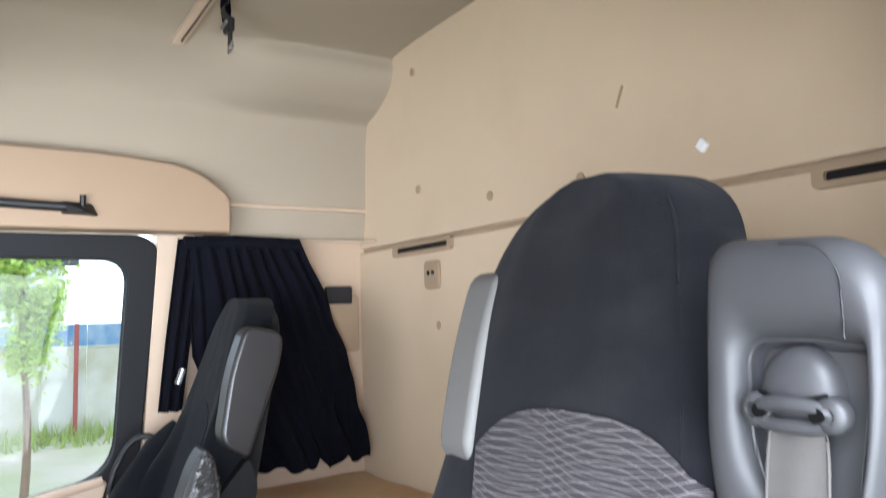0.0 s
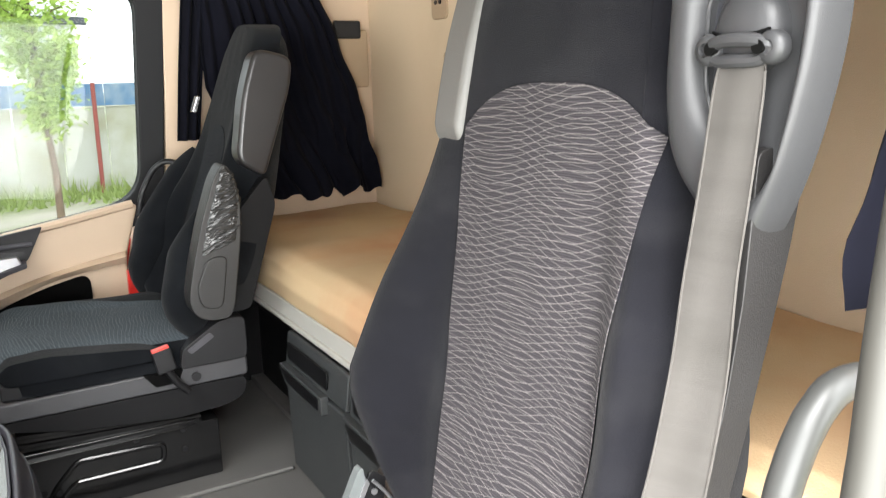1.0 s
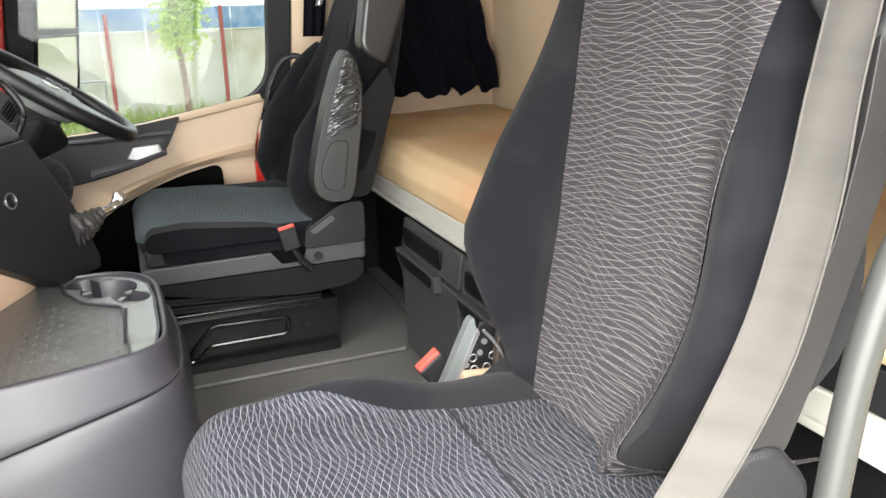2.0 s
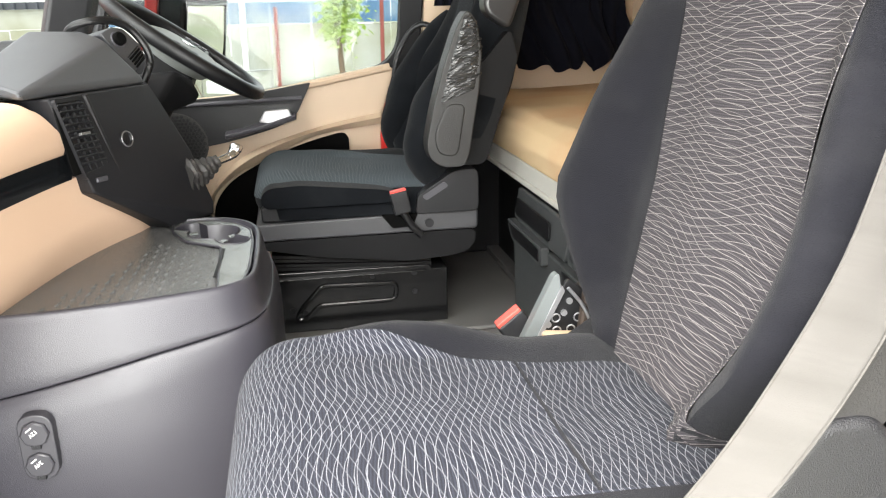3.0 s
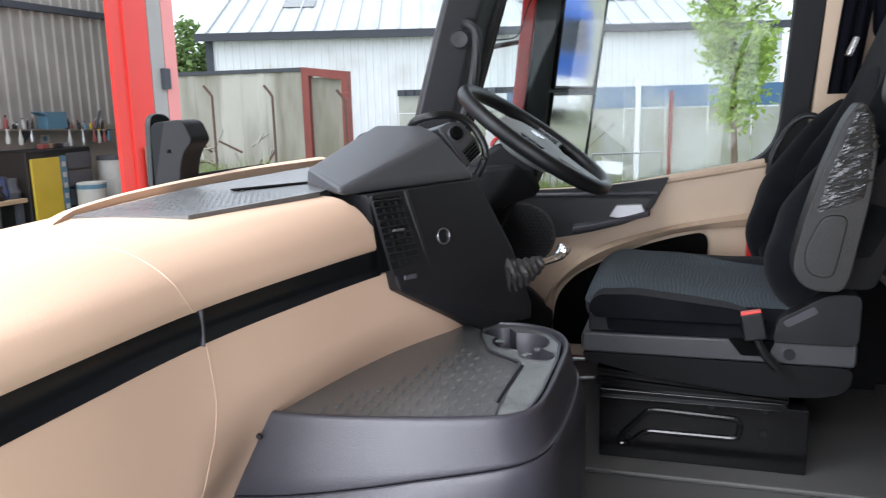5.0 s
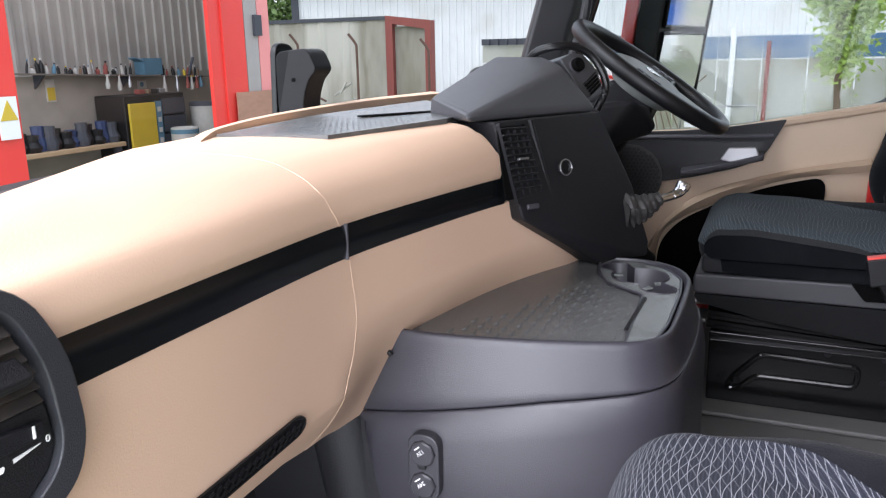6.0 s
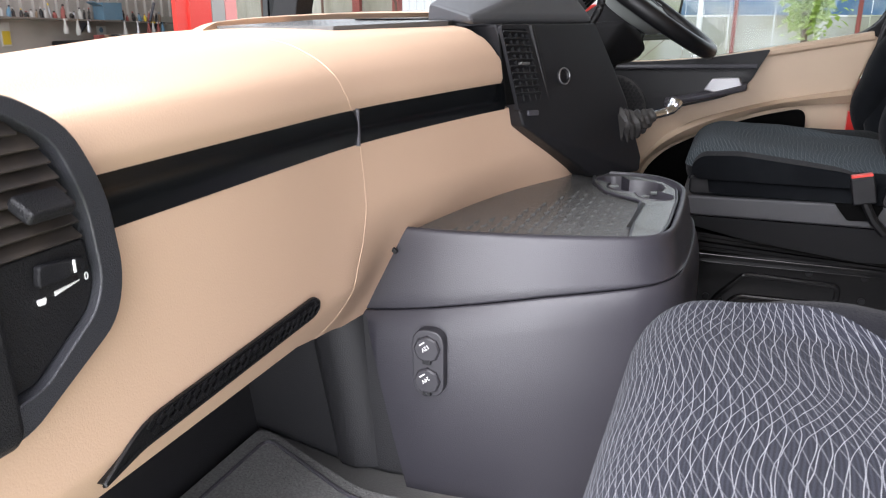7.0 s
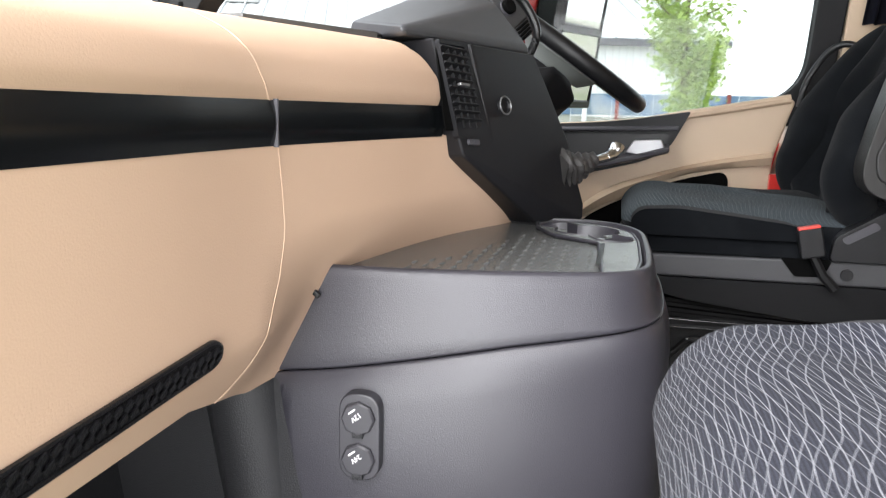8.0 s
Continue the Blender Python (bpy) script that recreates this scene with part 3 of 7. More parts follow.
    for i in range(-8, 9):
        for j in range(-9, 10):
            x, z = -0.298 + 0.0115 * (i + 0.5 * (j % 2)), 1.927 + 0.010 * j
            if (x + 0.298) ** 2 + (z - 1.927) ** 2 < 0.0071:
                rims = [[mesh.verts.new((x + r * math.cos(math.pi / 3 * k + math.pi / 6), y, z + r * math.sin(math.pi / 3 * k + math.pi / 6))) for k in range(6)] for r, y in ((0.0060, 2.3065), (0.0046, 2.3055), (0.0040, 2.3065))]
                for p, q in zip(rims, rims[1:]):
                    for k in range(6):
                        mesh.faces.new((p[k], p[(k + 1) % 6], q[(k + 1) % 6], q[k]))
                mesh.faces.new(rims[2])
    tagged(part("mesh_cells", mesh, CHARCOAL, spk, "fine dark mesh", smooth=False), kind="stuff")
    part("kick_panel", prism(rounded([(-0.62, 1.57), (-0.216, 1.57), (-0.216, 1.70), (-0.265, 1.752), (-0.33, 1.80), (-0.62, 1.82)], 0.01), "y", 2.306, 2.333), BLACK, d, "black lower door panel", bevel=0.004)
    part("outer_skin", prism([(-0.62, 1.1), (0.32, 1.1), (0.40, 2.02), (-0.62, 1.98)], "y", 2.40, 2.42), RED_PAINT, d, "red painted outer skin", bevel=0.006)
    return d


# ---- dashboard ----
def dash_x(y):
    """Plan of the facing of the dashboard."""
    plan = ((0.1, -0.372), (0.75, -0.374), (0.82, -0.370), (0.9, -0.360), (1.0, -0.343), (1.1, -0.325), (1.2, -0.302), (1.3, -0.268), (1.42, -0.21))
    return sum(ramp(plan, y + 0.014 * k) for k in range(-4, 5)) / 9


def dash_top(y):
    return ramp(((0.1, 2.150), (0.5, 2.165), (1.0, 2.176), (1.4, 2.182)), y)


def vent_cut(y, z):
    """How far the pads stand back where the end vent sits."""
    if z > 2.148 or z < 1.95:
        return 0.0
    edge = ramp(((1.95, 0.335), (1.99, 0.400), (2.02, 0.412), (2.08, 0.406), (2.125, 0.382), (2.148, 0.34)), z)
    return 0.05 if y < edge else 0.0


def dashboard():
    d = thing("dashboard", (-0.55, 1.0, 2.0), "beige soft-skinned truck dashboard with black strip and grey vents", "dashboard")
    # upper roll: from the strip up and over to the windscreen
    def upper(u, v):
        y = 0.22 + 0.952 * u
        x0, zt = dash_x(y), dash_top(y)
        far = ramp(((0.22, -0.47), (0.48, -0.53), (0.6, -0.58), (0.74, -0.638), (0.80, -0.658), (0.92, -0.66), (1.2, -0.66)), y) - x0
        pts = ((0.0, 2.088), (0.004, 2.105), (-0.004, 2.130), (-0.032, zt - 0.020), (max(-0.080, 0.45 * far), zt - 0.005), (0.68 * far, zt), (far, zt - 0.003), (far - 0.01, zt - 0.03))
        k = v * (len(pts) - 1)
        i = min(int(k), len(pts) - 2)
        q = [Vector(pts[min(max(j, 0), len(pts) - 1)]) for j in (i - 1, i, i + 1, i + 2)]
        t = k - i
        if i >= 5:
            p = q[1].lerp(q[2], t)
            return (x0 + p[0], y, p[1])
        y += 0.16 * max(0.0, 2.174 - pts[i][1]) * u ** 8
        p = 0.5 * (2 * q[1] + (q[2] - q[0]) * t + (2 * q[0] - 5 * q[1] + 4 * q[2] - q[3]) * t * t + (3 * q[1] - q[0] - 3 * q[2] + q[3]) * t ** 3)
        return (x0 + p[0] - vent_cut(y, p[1]), y, p[1])
    part("upper_pad", slab(upper, 110, 48, (-0.01, 0, -0.012)), BEIGE, d, "beige soft upper pad", angle=60)

    def lower(u, v):
        y = 0.22 + 1.20 * u
        zb = ramp(((0.22, 1.842), (0.70, 1.842), (0.80, 1.815), (0.88, 1.79), (1.5, 1.79)), y)
        z = 2.05 + (zb - 2.05) * v
        under = 0.065 * (max(0.0, 1.885 - z) / 0.09) ** 1.5
        w = min(1.0, max(0.0, (y - 0.775) / 0.165))
        w *= w * (3 - 2 * w)
        roll = max(0.0, 1.975 - z)
        under += w * (0.52 * roll * roll / (roll + 0.055) - under)
        return (dash_x(y) - under - vent_cut(y, z), y, z)
    part("lower_pad", slab(lower, 110, 60, (-0.014, 0, 0.004)), BEIGE, d, "beige soft lower pad", angle=60)
    part("lower_return", slab(lambda u, v: (dash_x(0.22 + 0.46 * u) - 0.06 - 0.3 * v, 0.22 + 0.46 * u, 1.842 + 0.02 * v), 6, 2, (0, 0, 0.01)), BLACK, d)

    def strip(u, v):
        y = 0.405 + 0.785 * u
        return (dash_x(y) + 0.0005 + 0.003 * math.sin(v * math.pi), y, 2.049 + 0.040 * v)
    part("strip", slab(strip, 40, 6, (-0.014, 0, 0)), GLOSS_BLACK, d, "satin black trim strip", angle=60)
    part("strip_joint", box(dash_x(0.812) - 0.002, dash_x(0.812) + 0.0045, 0.811, 0.8135, 2.048, 2.090), GREY_PLASTIC, d)
    # stitched seam over pad and facing
    run = []
    for k in range(40):
        v = k / 46
        y = ramp(((0, 0.806), (8, 0.785), (14, 0.775), (26, 0.772), (32, 0.774), (39, 0.768)), k)
        p = upper((y - 0.22) / 0.952, v)
        run.append((p[0] - (0.0008 if k < 14 else 0), p[1], p[2] - (0.0009 if k > 8 else 0)))
    part("seam", tube(smooth_path(run[::3] + run[-1:], 4), 0.0015, 6), BEIGE, d, "raised seam")
    run = []
    for k in range(30):
        v = k / 29
        y = ramp(((0, 0.820), (8, 0.830), (14, 0.825), (22, 0.795), (29, 0.765)), k)
        p = lower((y - 0.22) / 1.20, v)
        run.append((p[0] - 0.0010, p[1], p[2]))
    part("seam", tube(smooth_path(run[::3] + run[-1:], 4), 0.0015, 6), BEIGE, d, "raised seam")
    # pull slot in the lower pad
    slot = rounded([(0.388, 1.866), (0.435, 1.8935), (0.70, 1.9030), (0.714, 1.893), (0.70, 1.8830), (0.43, 1.8745)], [0.004, 0.02, 0.012, 0.012, 0.012, 0.01], 4)
    s = part("pull_slot", prism(slot, "x", -0.395, -0.3705), BLACK, d, "black ribbed pull slot")
    part("slot_rim", tube([(-0.371, y, z) for y, z in slot] + [(-0.371, *slot[0])], 0.0022, 6), BLACK, s)
    for i in range(24):
        y = 0.440 + 0.0112 * i
        part("rib", obox((-0.3698, y, 1.8905 + 0.012 * (y - 0.43)), (0.0035, 0.0085, 0.0036), (28, 0, 0)), BLACK, s, smooth=False)
        part("rib", obox((-0.3698, y + 0.005, 1.8835 + 0.016 * (y - 0.43)), (0.0035, 0.0085, 0.0036), (28, 0, 0)), BLACK, s, smooth=False)
    # tray on top beside the hood
    tray = part("top_tray", prism([(-0.385, 1.163), (-0.455, 0.93), (-0.615, 0.91), (-0.635, 1.2), (-0.62, 1.62), (-0.46, 1.40), (-0.39, 1.22)], "z", 2.150, 2.1772), TRAY_GREY, d, "grey textured top tray", smooth=False)
    for vt in tray.data.vertices:
        if vt.co.z > 2.16:
            vt.co.z = dash_top(min(vt.co.y, 1.165)) + 0.0022
    bm = bmesh.new()
    for i in range(14):
        for j in range(13):
            x, y = -0.605 + 0.014 * i, 0.965 + 0.017 * j + 0.008 * (i % 2)
            if y > 0.96 and x < ramp(((0.95, -0.465), (1.15, -0.405), (1.3, -0.42)), y):
                bmesh.ops.create_cube(bm, size=1, matrix=pose(x, y, dash_top(min(y, 1.165)) + 0.0023, 0, 0, 20) @ Matrix.Diagonal((0.0022, 0.010, 0.0003, 1)))
    tagged(part("tray_tread", bm, TRAY_GREY, d, "raised anti-slip dashes", smooth=False), kind="stuff")
    part("cowl_shelf", prism([(-0.30, 1.45), (-0.42, 1.17), (-0.60, 0.9), (-0.52, 0.18), (-0.70, 0.18), (-0.80, 0.8), (-0.81, 1.6), (-0.70, 2.3), (-0.40, 2.3)], "z", 2.04, 2.130), CHARCOAL, d, "dark cowl shelf under the glass")
    rim = smooth_path([(-0.600, 0.86, 2.1735), (-0.640, 0.97, 2.1770), (-0.662, 1.15, 2.1815), (-0.662, 1.45, 2.185), (-0.628, 1.72, 2.185)], 8)
    def rim_at(u, v):
        k = u * (len(rim) - 1)
        i = min(int(k), len(rim) - 2)
        p = rim[i].lerp(rim[i + 1], k - i)
        return (p[0] - 0.050 * v, p[1], p[2] + 0.005 * min(1.0, 6 * u) - 0.02 * (1 - u) * v + 0.004 * math.sin(math.pi * min(1, v * 1.1)))
    part("tray_rim", slab(rim_at, 40, 8, (0, 0, -0.02)), BEIGE, d, "beige tray rim", angle=60)
    part("tray_slot", obox((-0.497, 1.235, 2.1812), (0.018, 0.155, 0.003), (0, 0, -32)), DEEP_BLACK, d, "black demister slot", bevel=0.002)
    return d


def lbox(m, x0, x1, y0, y1, z0, z1):
    """A box in the axes of the pose m."""
    bm = bmesh.new()
    bmesh.ops.create_cube(bm, size=1, matrix=m @ Matrix.LocRotScale(((x0 + x1) / 2, (y0 + y1) / 2, (z0 + z1) / 2), None, (x1 - x0, y1 - y0, z1 - z0)))
    return bm


def axes(origin, across, up):
    """A pose at origin with x along across, y near up and z out of the surface."""
    x = Vector(across).normalized()
    z = x.cross(Vector(up)).normalized()
    y = z.cross(x)
    m = Matrix((x, y, z)).transposed().to_4x4()
    m.translation = Vector(origin)
    return m


def lettering(name, text, size, m, mat, parent):
    """Raised letters as a mesh, centred on the pose m."""
    cu = bpy.data.curves.new(name, "FONT")
    cu.body, cu.size, cu.extrude, cu.align_x, cu.align_y = text, size, 0.0003, "CENTER", "CENTER"
    tmp = new(name, cu)
    bpy.context.view_layer.update()
    me = bpy.data.meshes.new_from_object(tmp.evaluated_get(bpy.context.evaluated_depsgraph_get()))
    bpy.data.objects.remove(tmp)
    bm = bmesh.new()
    bm.from_mesh(me)
    bm.transform(m)
    return part(name, bm, mat, parent, smooth=False)


STACK = axes((-0.322, 1.151, 2.177), (0.105, 0.285, -0.002), (-0.03, -0.01, 0.15))


def centre_stack():
    c = thing("centre_stack", (-0.3, 1.35, 2.0), "charcoal centre stack with hood, air vent and round knob", "dash panel")
    hood = hull([(-0.345, 1.145, 2.186), (-0.345, 1.15, 2.176), (-0.220, 1.442, 2.184), (-0.218, 1.446, 2.172), (-0.455, 1.265, 2.206), (-0.46, 1.27, 2.176), (-0.272, 1.425, 2.248), (-0.295, 1.44, 2.260), (-0.415, 1.48, 2.270), (-0.325, 1.478, 2.268), (-0.50, 1.50, 2.18), (-0.30, 1.50, 2.20)])
    part("hood", hood, HOOD_GREY, c, "soft grey instrument hood", bevel=0.008, seg=4)
    face = [(-0.324, 1.176, 2.174), (-0.222, 1.448, 2.172), (-0.205, 1.468, 2.12), (-0.172, 1.492, 2.045), (-0.165, 1.487, 2.035), (-0.135, 1.51, 1.93), (-0.135, 1.50, 1.905), (-0.205, 1.39, 1.912), (-0.283, 1.200, 2.022)]
    face = [(p[0] + 0.010, p[1] - 0.004, p[2] + 0.001) for p in face]
    part("front_panel", hull(face + [(p[0] - 0.10, p[1] + 0.06, p[2] - 0.005) for p in face]), PANEL_BLACK, c, "charcoal grained centre panel", bevel=0.006, seg=3)
    # air vent beside the dash pad
    m = STACK @ pose(0.014, 0, 0)
    v = part("air_vent", ring_prism(rounded([(0.012, -0.004), (0.083, -0.004), (0.110, -0.128), (0.036, -0.132)], 0.006), rounded([(0.014, -0.010), (0.076, -0.010), (0.099, -0.118), (0.036, -0.122)], 0.004), "z", -0.002, 0.007), PANEL_BLACK, c, "black louvred air vent")
    v.data.transform(m)
    part("vent_back", lbox(m @ pose(0, 0, 0, 0, 0, 0), 0.014, 0.098, -0.121, -0.010, -0.001, 0.0012), DEEP_BLACK, v)
    for i in range(10):
        t = (i + 0.7) / 10.6
        x0, x1, y = 0.013 + 0.022 * t, 0.077 + 0.022 * t, -0.010 - 0.109 * t
        part("slat", lbox(m @ pose((x0 + x1) / 2, y, 0.003, -30, 0, -2), -(x1 - x0) / 2, (x1 - x0) / 2, -0.0009, 0.0009, -0.003, 0.0075), CHARCOAL, v, smooth=False)
    for k in range(3):
        part("fin", lbox(m @ pose(0.044 + 0.016 * k, -0.065, 0.003, 0, 0, 11), -0.0008, 0.0008, -0.054, 0.054, -0.002, 0.0042), CHARCOAL, v, smooth=False)
    part("vent_tab", lbox(m @ pose(0.056, -0.062, 0.008, 0, 0, -2), -0.012, 0.012, -0.002, 0.002, 0, 0.006), STEEL, v, "grey vent tab", bevel=0.001)
    part("dial", lbox(m @ pose(0.072, -0.138, 0.004, 0, 0, -3), -0.014, 0.014, -0.004, 0.004, 0, 0.005), GREY_PLASTIC, c, "grey vent dial", bevel=0.0015)
    part("dial_mark", lbox(m @ pose(0.074, -0.149, 0.004, 0, 0, 0), -0.011, 0.011, -0.0007, 0.0007, 0, 0.001), WHITE_MARK, c, "white scale mark", smooth=False)
    part("panel_rib", tube([m @ Vector(p) for p in ((0.094, -0.004, 0.003), (0.115, -0.09, 0.003), (0.130, -0.160, 0.003), (0.138, -0.190, 0.001), (0.140, -0.200, -0.008))], 0.0055, 8), CHARCOAL, c, "raised rib")
    kb = STACK @ pose(0.178, -0.087, 0.001) @ Matrix.Diagonal((1.3, 1.05, 1.0, 1))
    part("knob_seat", lathe([(0.0275, 0), (0.0262, 0.0024), (0.0248, 0.0028), (0.0165, -0.0004), (0.0, -0.0004)], kb, 32), CHARCOAL, c, "charcoal knob seat")
    part("knob", lathe([(0.0125, 0), (0.0125, 0.010), (0.0105, 0.0125), (0.0095, 0.0085), (0.0, 0.008)], kb, 28), CHARCOAL, c, "charcoal push knob")
    part("knob_ring", tube([kb @ Vector((0.0123 * math.cos(a), 0.0123 * math.sin(a), 0.0118)) for a in np.linspace(0, 2 * math.pi, 33)], 0.0011, 6), STEEL, c, "chrome knob ring")
    # switch wing that faces the driver, under a dark cowl
    out = Vector((0.726, -0.571, 0.382))
    face = [Vector(p) for p in ((-0.2892, 1.466, 2.2632), (-0.272, 1.490, 2.274), (-0.2568, 1.512, 2.2704), (-0.232, 1.527, 2.240), (-0.2244, 1.528, 2.2145), (-0.2414, 1.478, 2.1903))]
    w = part("switch_wing", hull([p - 0.004 * out for p in face] + [p - 0.03 * out + Vector((-0.06, 0.03, -0.01)) for p in face]), RIM_GREY, c, "dark grey switch wing", bevel=0.003)
    part("wing_face", hull(face + [p - 0.006 * out for p in face]), HOOD_GREY, w, "grey switch panel", bevel=0.003)
    part("wing_cowl", tube(smooth_path([(-0.350, 1.490, 2.266), (-0.335, 1.480, 2.277), (-0.302, 1.478, 2.285), (-0.271, 1.506, 2.284), (-0.245, 1.528, 2.267), (-0.224, 1.534, 2.234), (-0.220, 1.535, 2.205), (-0.235, 1.53, 2.17)], 5), 0.0075, 10), BLACK, w, "black cowl edge")
    n = axes((-0.2645, 1.4889, 2.2506), (0.62, 0.78, 0.0), (-0.3, 0.2, 0.9))
    part("switch_knob", lathe([(0.0125, 0), (0.0125, 0.009), (0.010, 0.011), (0.0, 0.010)], n, 20), DEEP_BLACK, w, "black rotary switch")
    part("knob_rim", lathe([(0.0128, 0), (0.0135, 0.003), (0.0150, 0.003), (0.0160, 0.0)], n, 20), GREY_PLASTIC, w)
    part("wing_joint", tube([Vector((-0.2503, 1.485, 2.2177)) + 0.0005 * out, Vector((-0.2367, 1.515, 2.2366)) + 0.002 * out], 0.0012, 6), BLACK, w)
    for k in range(4):
        lo = Vector((-0.2475, 1.4862, 2.2145)).lerp(Vector((-0.2378, 1.4888, 2.1998)), k / 3)
        hi = Vector((-0.2345, 1.5146, 2.2315)).lerp(Vector((-0.2275, 1.5133, 2.2156)), k / 3)
        part("louvre", tube([lo + 0.002 * out, hi + 0.002 * out], 0.0022, 6), DEEP_BLACK, w)
    return c


def gear_selector():
    g = thing("gear_selector", (-0.15, 1.50, 1.98), "chrome gear lever in a pleated grey gaiter", "gear lever")
    a, b = Vector((-0.185, 1.475, 1.995)), Vector((-0.115, 1.535, 2.005))
    ax = (b - a).normalized()
    side = ax.cross(Vector((0, 0, 1))).normalized()
    up = side.cross(ax)
    rings = []
    for i in range(61):
        t = i / 60
        c0 = a.lerp(b, t) + up * (-0.008 * math.sin(3.1 * t))
        r0 = 0.050 - 0.034 * t ** 0.8
        ring = []
        for k in range(28):
            th = 2 * math.pi * k / 28
            fold = 0.085 * math.sin(38.0 * t + 2.4 * math.sin(th + 1) + 1.2 * math.sin(2 * th)) + 0.04 * math.sin(7 * th + 5 * t) + 0.22 * noise.noise(Vector((math.cos(th) * 2, math.sin(th) * 2, t * 5)))
            r = r0 * (1 + fold)
            ring.append(c0 + side * (r * math.cos(th)) + up * (0.85 * r * math.sin(th)))
        rings.append(ring)
    part("gaiter", loft(rings), GAITER, g, "creased grey-brown gaiter", angle=35)
    part("lever", tube([(-0.125, 1.53, 2.003), (-0.105, 1.553, 2.006), (-0.090, 1.566, 2.010)], [0.011, 0.0105, 0.0115], 12, 0.7), CHROME, g, "chrome lever")
    part("grip", tube(smooth_path([(-0.094, 1.562, 2.009), (-0.085, 1.570, 2.013), (-0.079, 1.576, 2.021), (-0.074, 1.581, 2.031)], 4), [0.0115] * 4 + [0.013] * 4 + [0.0145] * 4 + [0.013], 12, 0.7), CHROME, g, "chrome gear grip")
    return g


def side_vent():
    """The louvred vent at the door end of the dashboard."""
    v = thing("side_air_vent", (-0.37, 0.34, 2.05), "dark grey louvred air vent with dial in the dash end", "air vent")
    outer = rounded([(0.20, 2.158), (0.345, 2.154), (0.392, 2.128), (0.417, 2.08), (0.424, 2.02), (0.412, 1.988), (0.332, 1.944), (0.20, 1.93)], [0.005, 0.02, 0.02, 0.02, 0.02, 0.015, 0.01, 0.005], 4)
    inner = rounded([(0.225, 2.147), (0.340, 2.143), (0.378, 2.120), (0.398, 2.076), (0.403, 2.022), (0.394, 2.002), (0.345, 1.968), (0.225, 1.955)], [0.005, 0.015, 0.015, 0.02, 0.02, 0.01, 0.01, 0.005], 4)
    part("rim", ring_prism(outer, inner, "x", -0.378, -0.360), RIM_GREY, v, "dark grey vent rim", bevel=0.006, seg=4)
    part("back_plate", prism(inner, "x", -0.40, -0.382), BLACK, v)
    low = part("dial_plate", prism(rounded([(0.225, 2.052), (0.398, 2.052), (0.402, 2.02), (0.393, 2.003), (0.344, 1.97), (0.225, 1.957)], 0.004), "x", -0.381, -0.367), CHARCOAL, v, "charcoal dial plate", bevel=0.002)
    for i in range(9):
        z = 2.060 + 0.0104 * i
        w = ramp(((2.05, 0.396), (2.08, 0.393), (2.12, 0.375), (2.145, 0.34)), z)
        part("slat", obox((-0.372, (0.225 + w) / 2, z), (0.020, w - 0.226, 0.0016), (0, 38, 0)), DUSTY_SLAT, v, "dusty dark slat", bevel=0.0006)
    for k in range(3):
        part("fin", obox((-0.379, 0.335 + 0.02 * k, 2.095), (0.004, 0.0015, 0.08)), CHARCOAL, v, smooth=False)
    part("vent_tab", obox((-0.357, 0.360, 2.0835), (0.020, 0.036, 0.010), (0, 32, 0)), CHARCOAL, v, "grey vent tab", bevel=0.003)
    part("dial", prism(rounded([(0.352, 2.031), (0.390, 2.031), (0.392, 2.042), (0.354, 2.046)], 0.004), "x", -0.367, -0.361), PANEL_BLACK, low, "dark thumb wheel", bevel=0.002)
    part("dial_line", obox((-0.3605, 0.381, 2.0380), (0.001, 0.0016, 0.0085)), WHITE_MARK, low, smooth=False)
    part("wedge_mark", prism([(0.368, 2.0212), (0.389, 2.0250), (0.389, 2.0256), (0.368, 2.0242)], "x", -0.367, -0.3662), WHITE_MARK, low, "white wedge mark", smooth=False)
    part("demist_mark", prism(rounded([(0.3545, 2.0185), (0.3600, 2.0185), (0.3610, 2.0228), (0.3535, 2.0228)], 0.0015), "x", -0.367, -0.3662), WHITE_MARK, low, "white demister mark", smooth=False)
    lettering("scale_figure", "0", 0.0075, axes((-0.3662, 0.395, 2.026), (0, 1, 0), (0, 0, 1)), WHITE_MARK, low)
    part("end_cheek", prism(rounded([(-0.37, 1.93), (-0.345, 1.94), (-0.35, 2.10), (-0.40, 2.15), (-0.50, 2.15), (-0.50, 1.86), (-0.40, 1.84)], 0.015), "y", 0.20, 0.325), CHARCOAL, v, "charcoal dash end cheek", bevel=0.008).location.x = -0.012
    return v


def windscreen_sensor():
    s = thing("windscreen_sensor", (-0.76, 1.33, 2.18), "black moulded sensor housing on the windscreen", "sensor housing")
    part("housing", prism(rounded([(-0.775, 2.13), (-0.775, 2.285), (-0.715, 2.290), (-0.703, 2.284), (-0.688, 2.252), (-0.706, 2.236), (-0.718, 2.205), (-0.724, 2.13)], [0.004, 0.018, 0.01, 0.012, 0.012, 0.015, 0.03, 0.004], 5), "y", 1.293, 1.352), SHROUD_BLACK, s, "black sensor cover", bevel=0.010, seg=4)
    part("catch", obox((-0.738, 1.2925, 2.235), (0.006, 0.003, 0.006)), DEEP_BLACK, s, smooth=False)
    part("backing", prism(rounded([(1.291, 2.13), (1.365, 2.13), (1.365, 2.300), (1.300, 2.302)], [0.004, 0.004, 0.035, 0.025], 6), "x", -0.79, -0.777), BLACK, s, bevel=0.003)
    return s


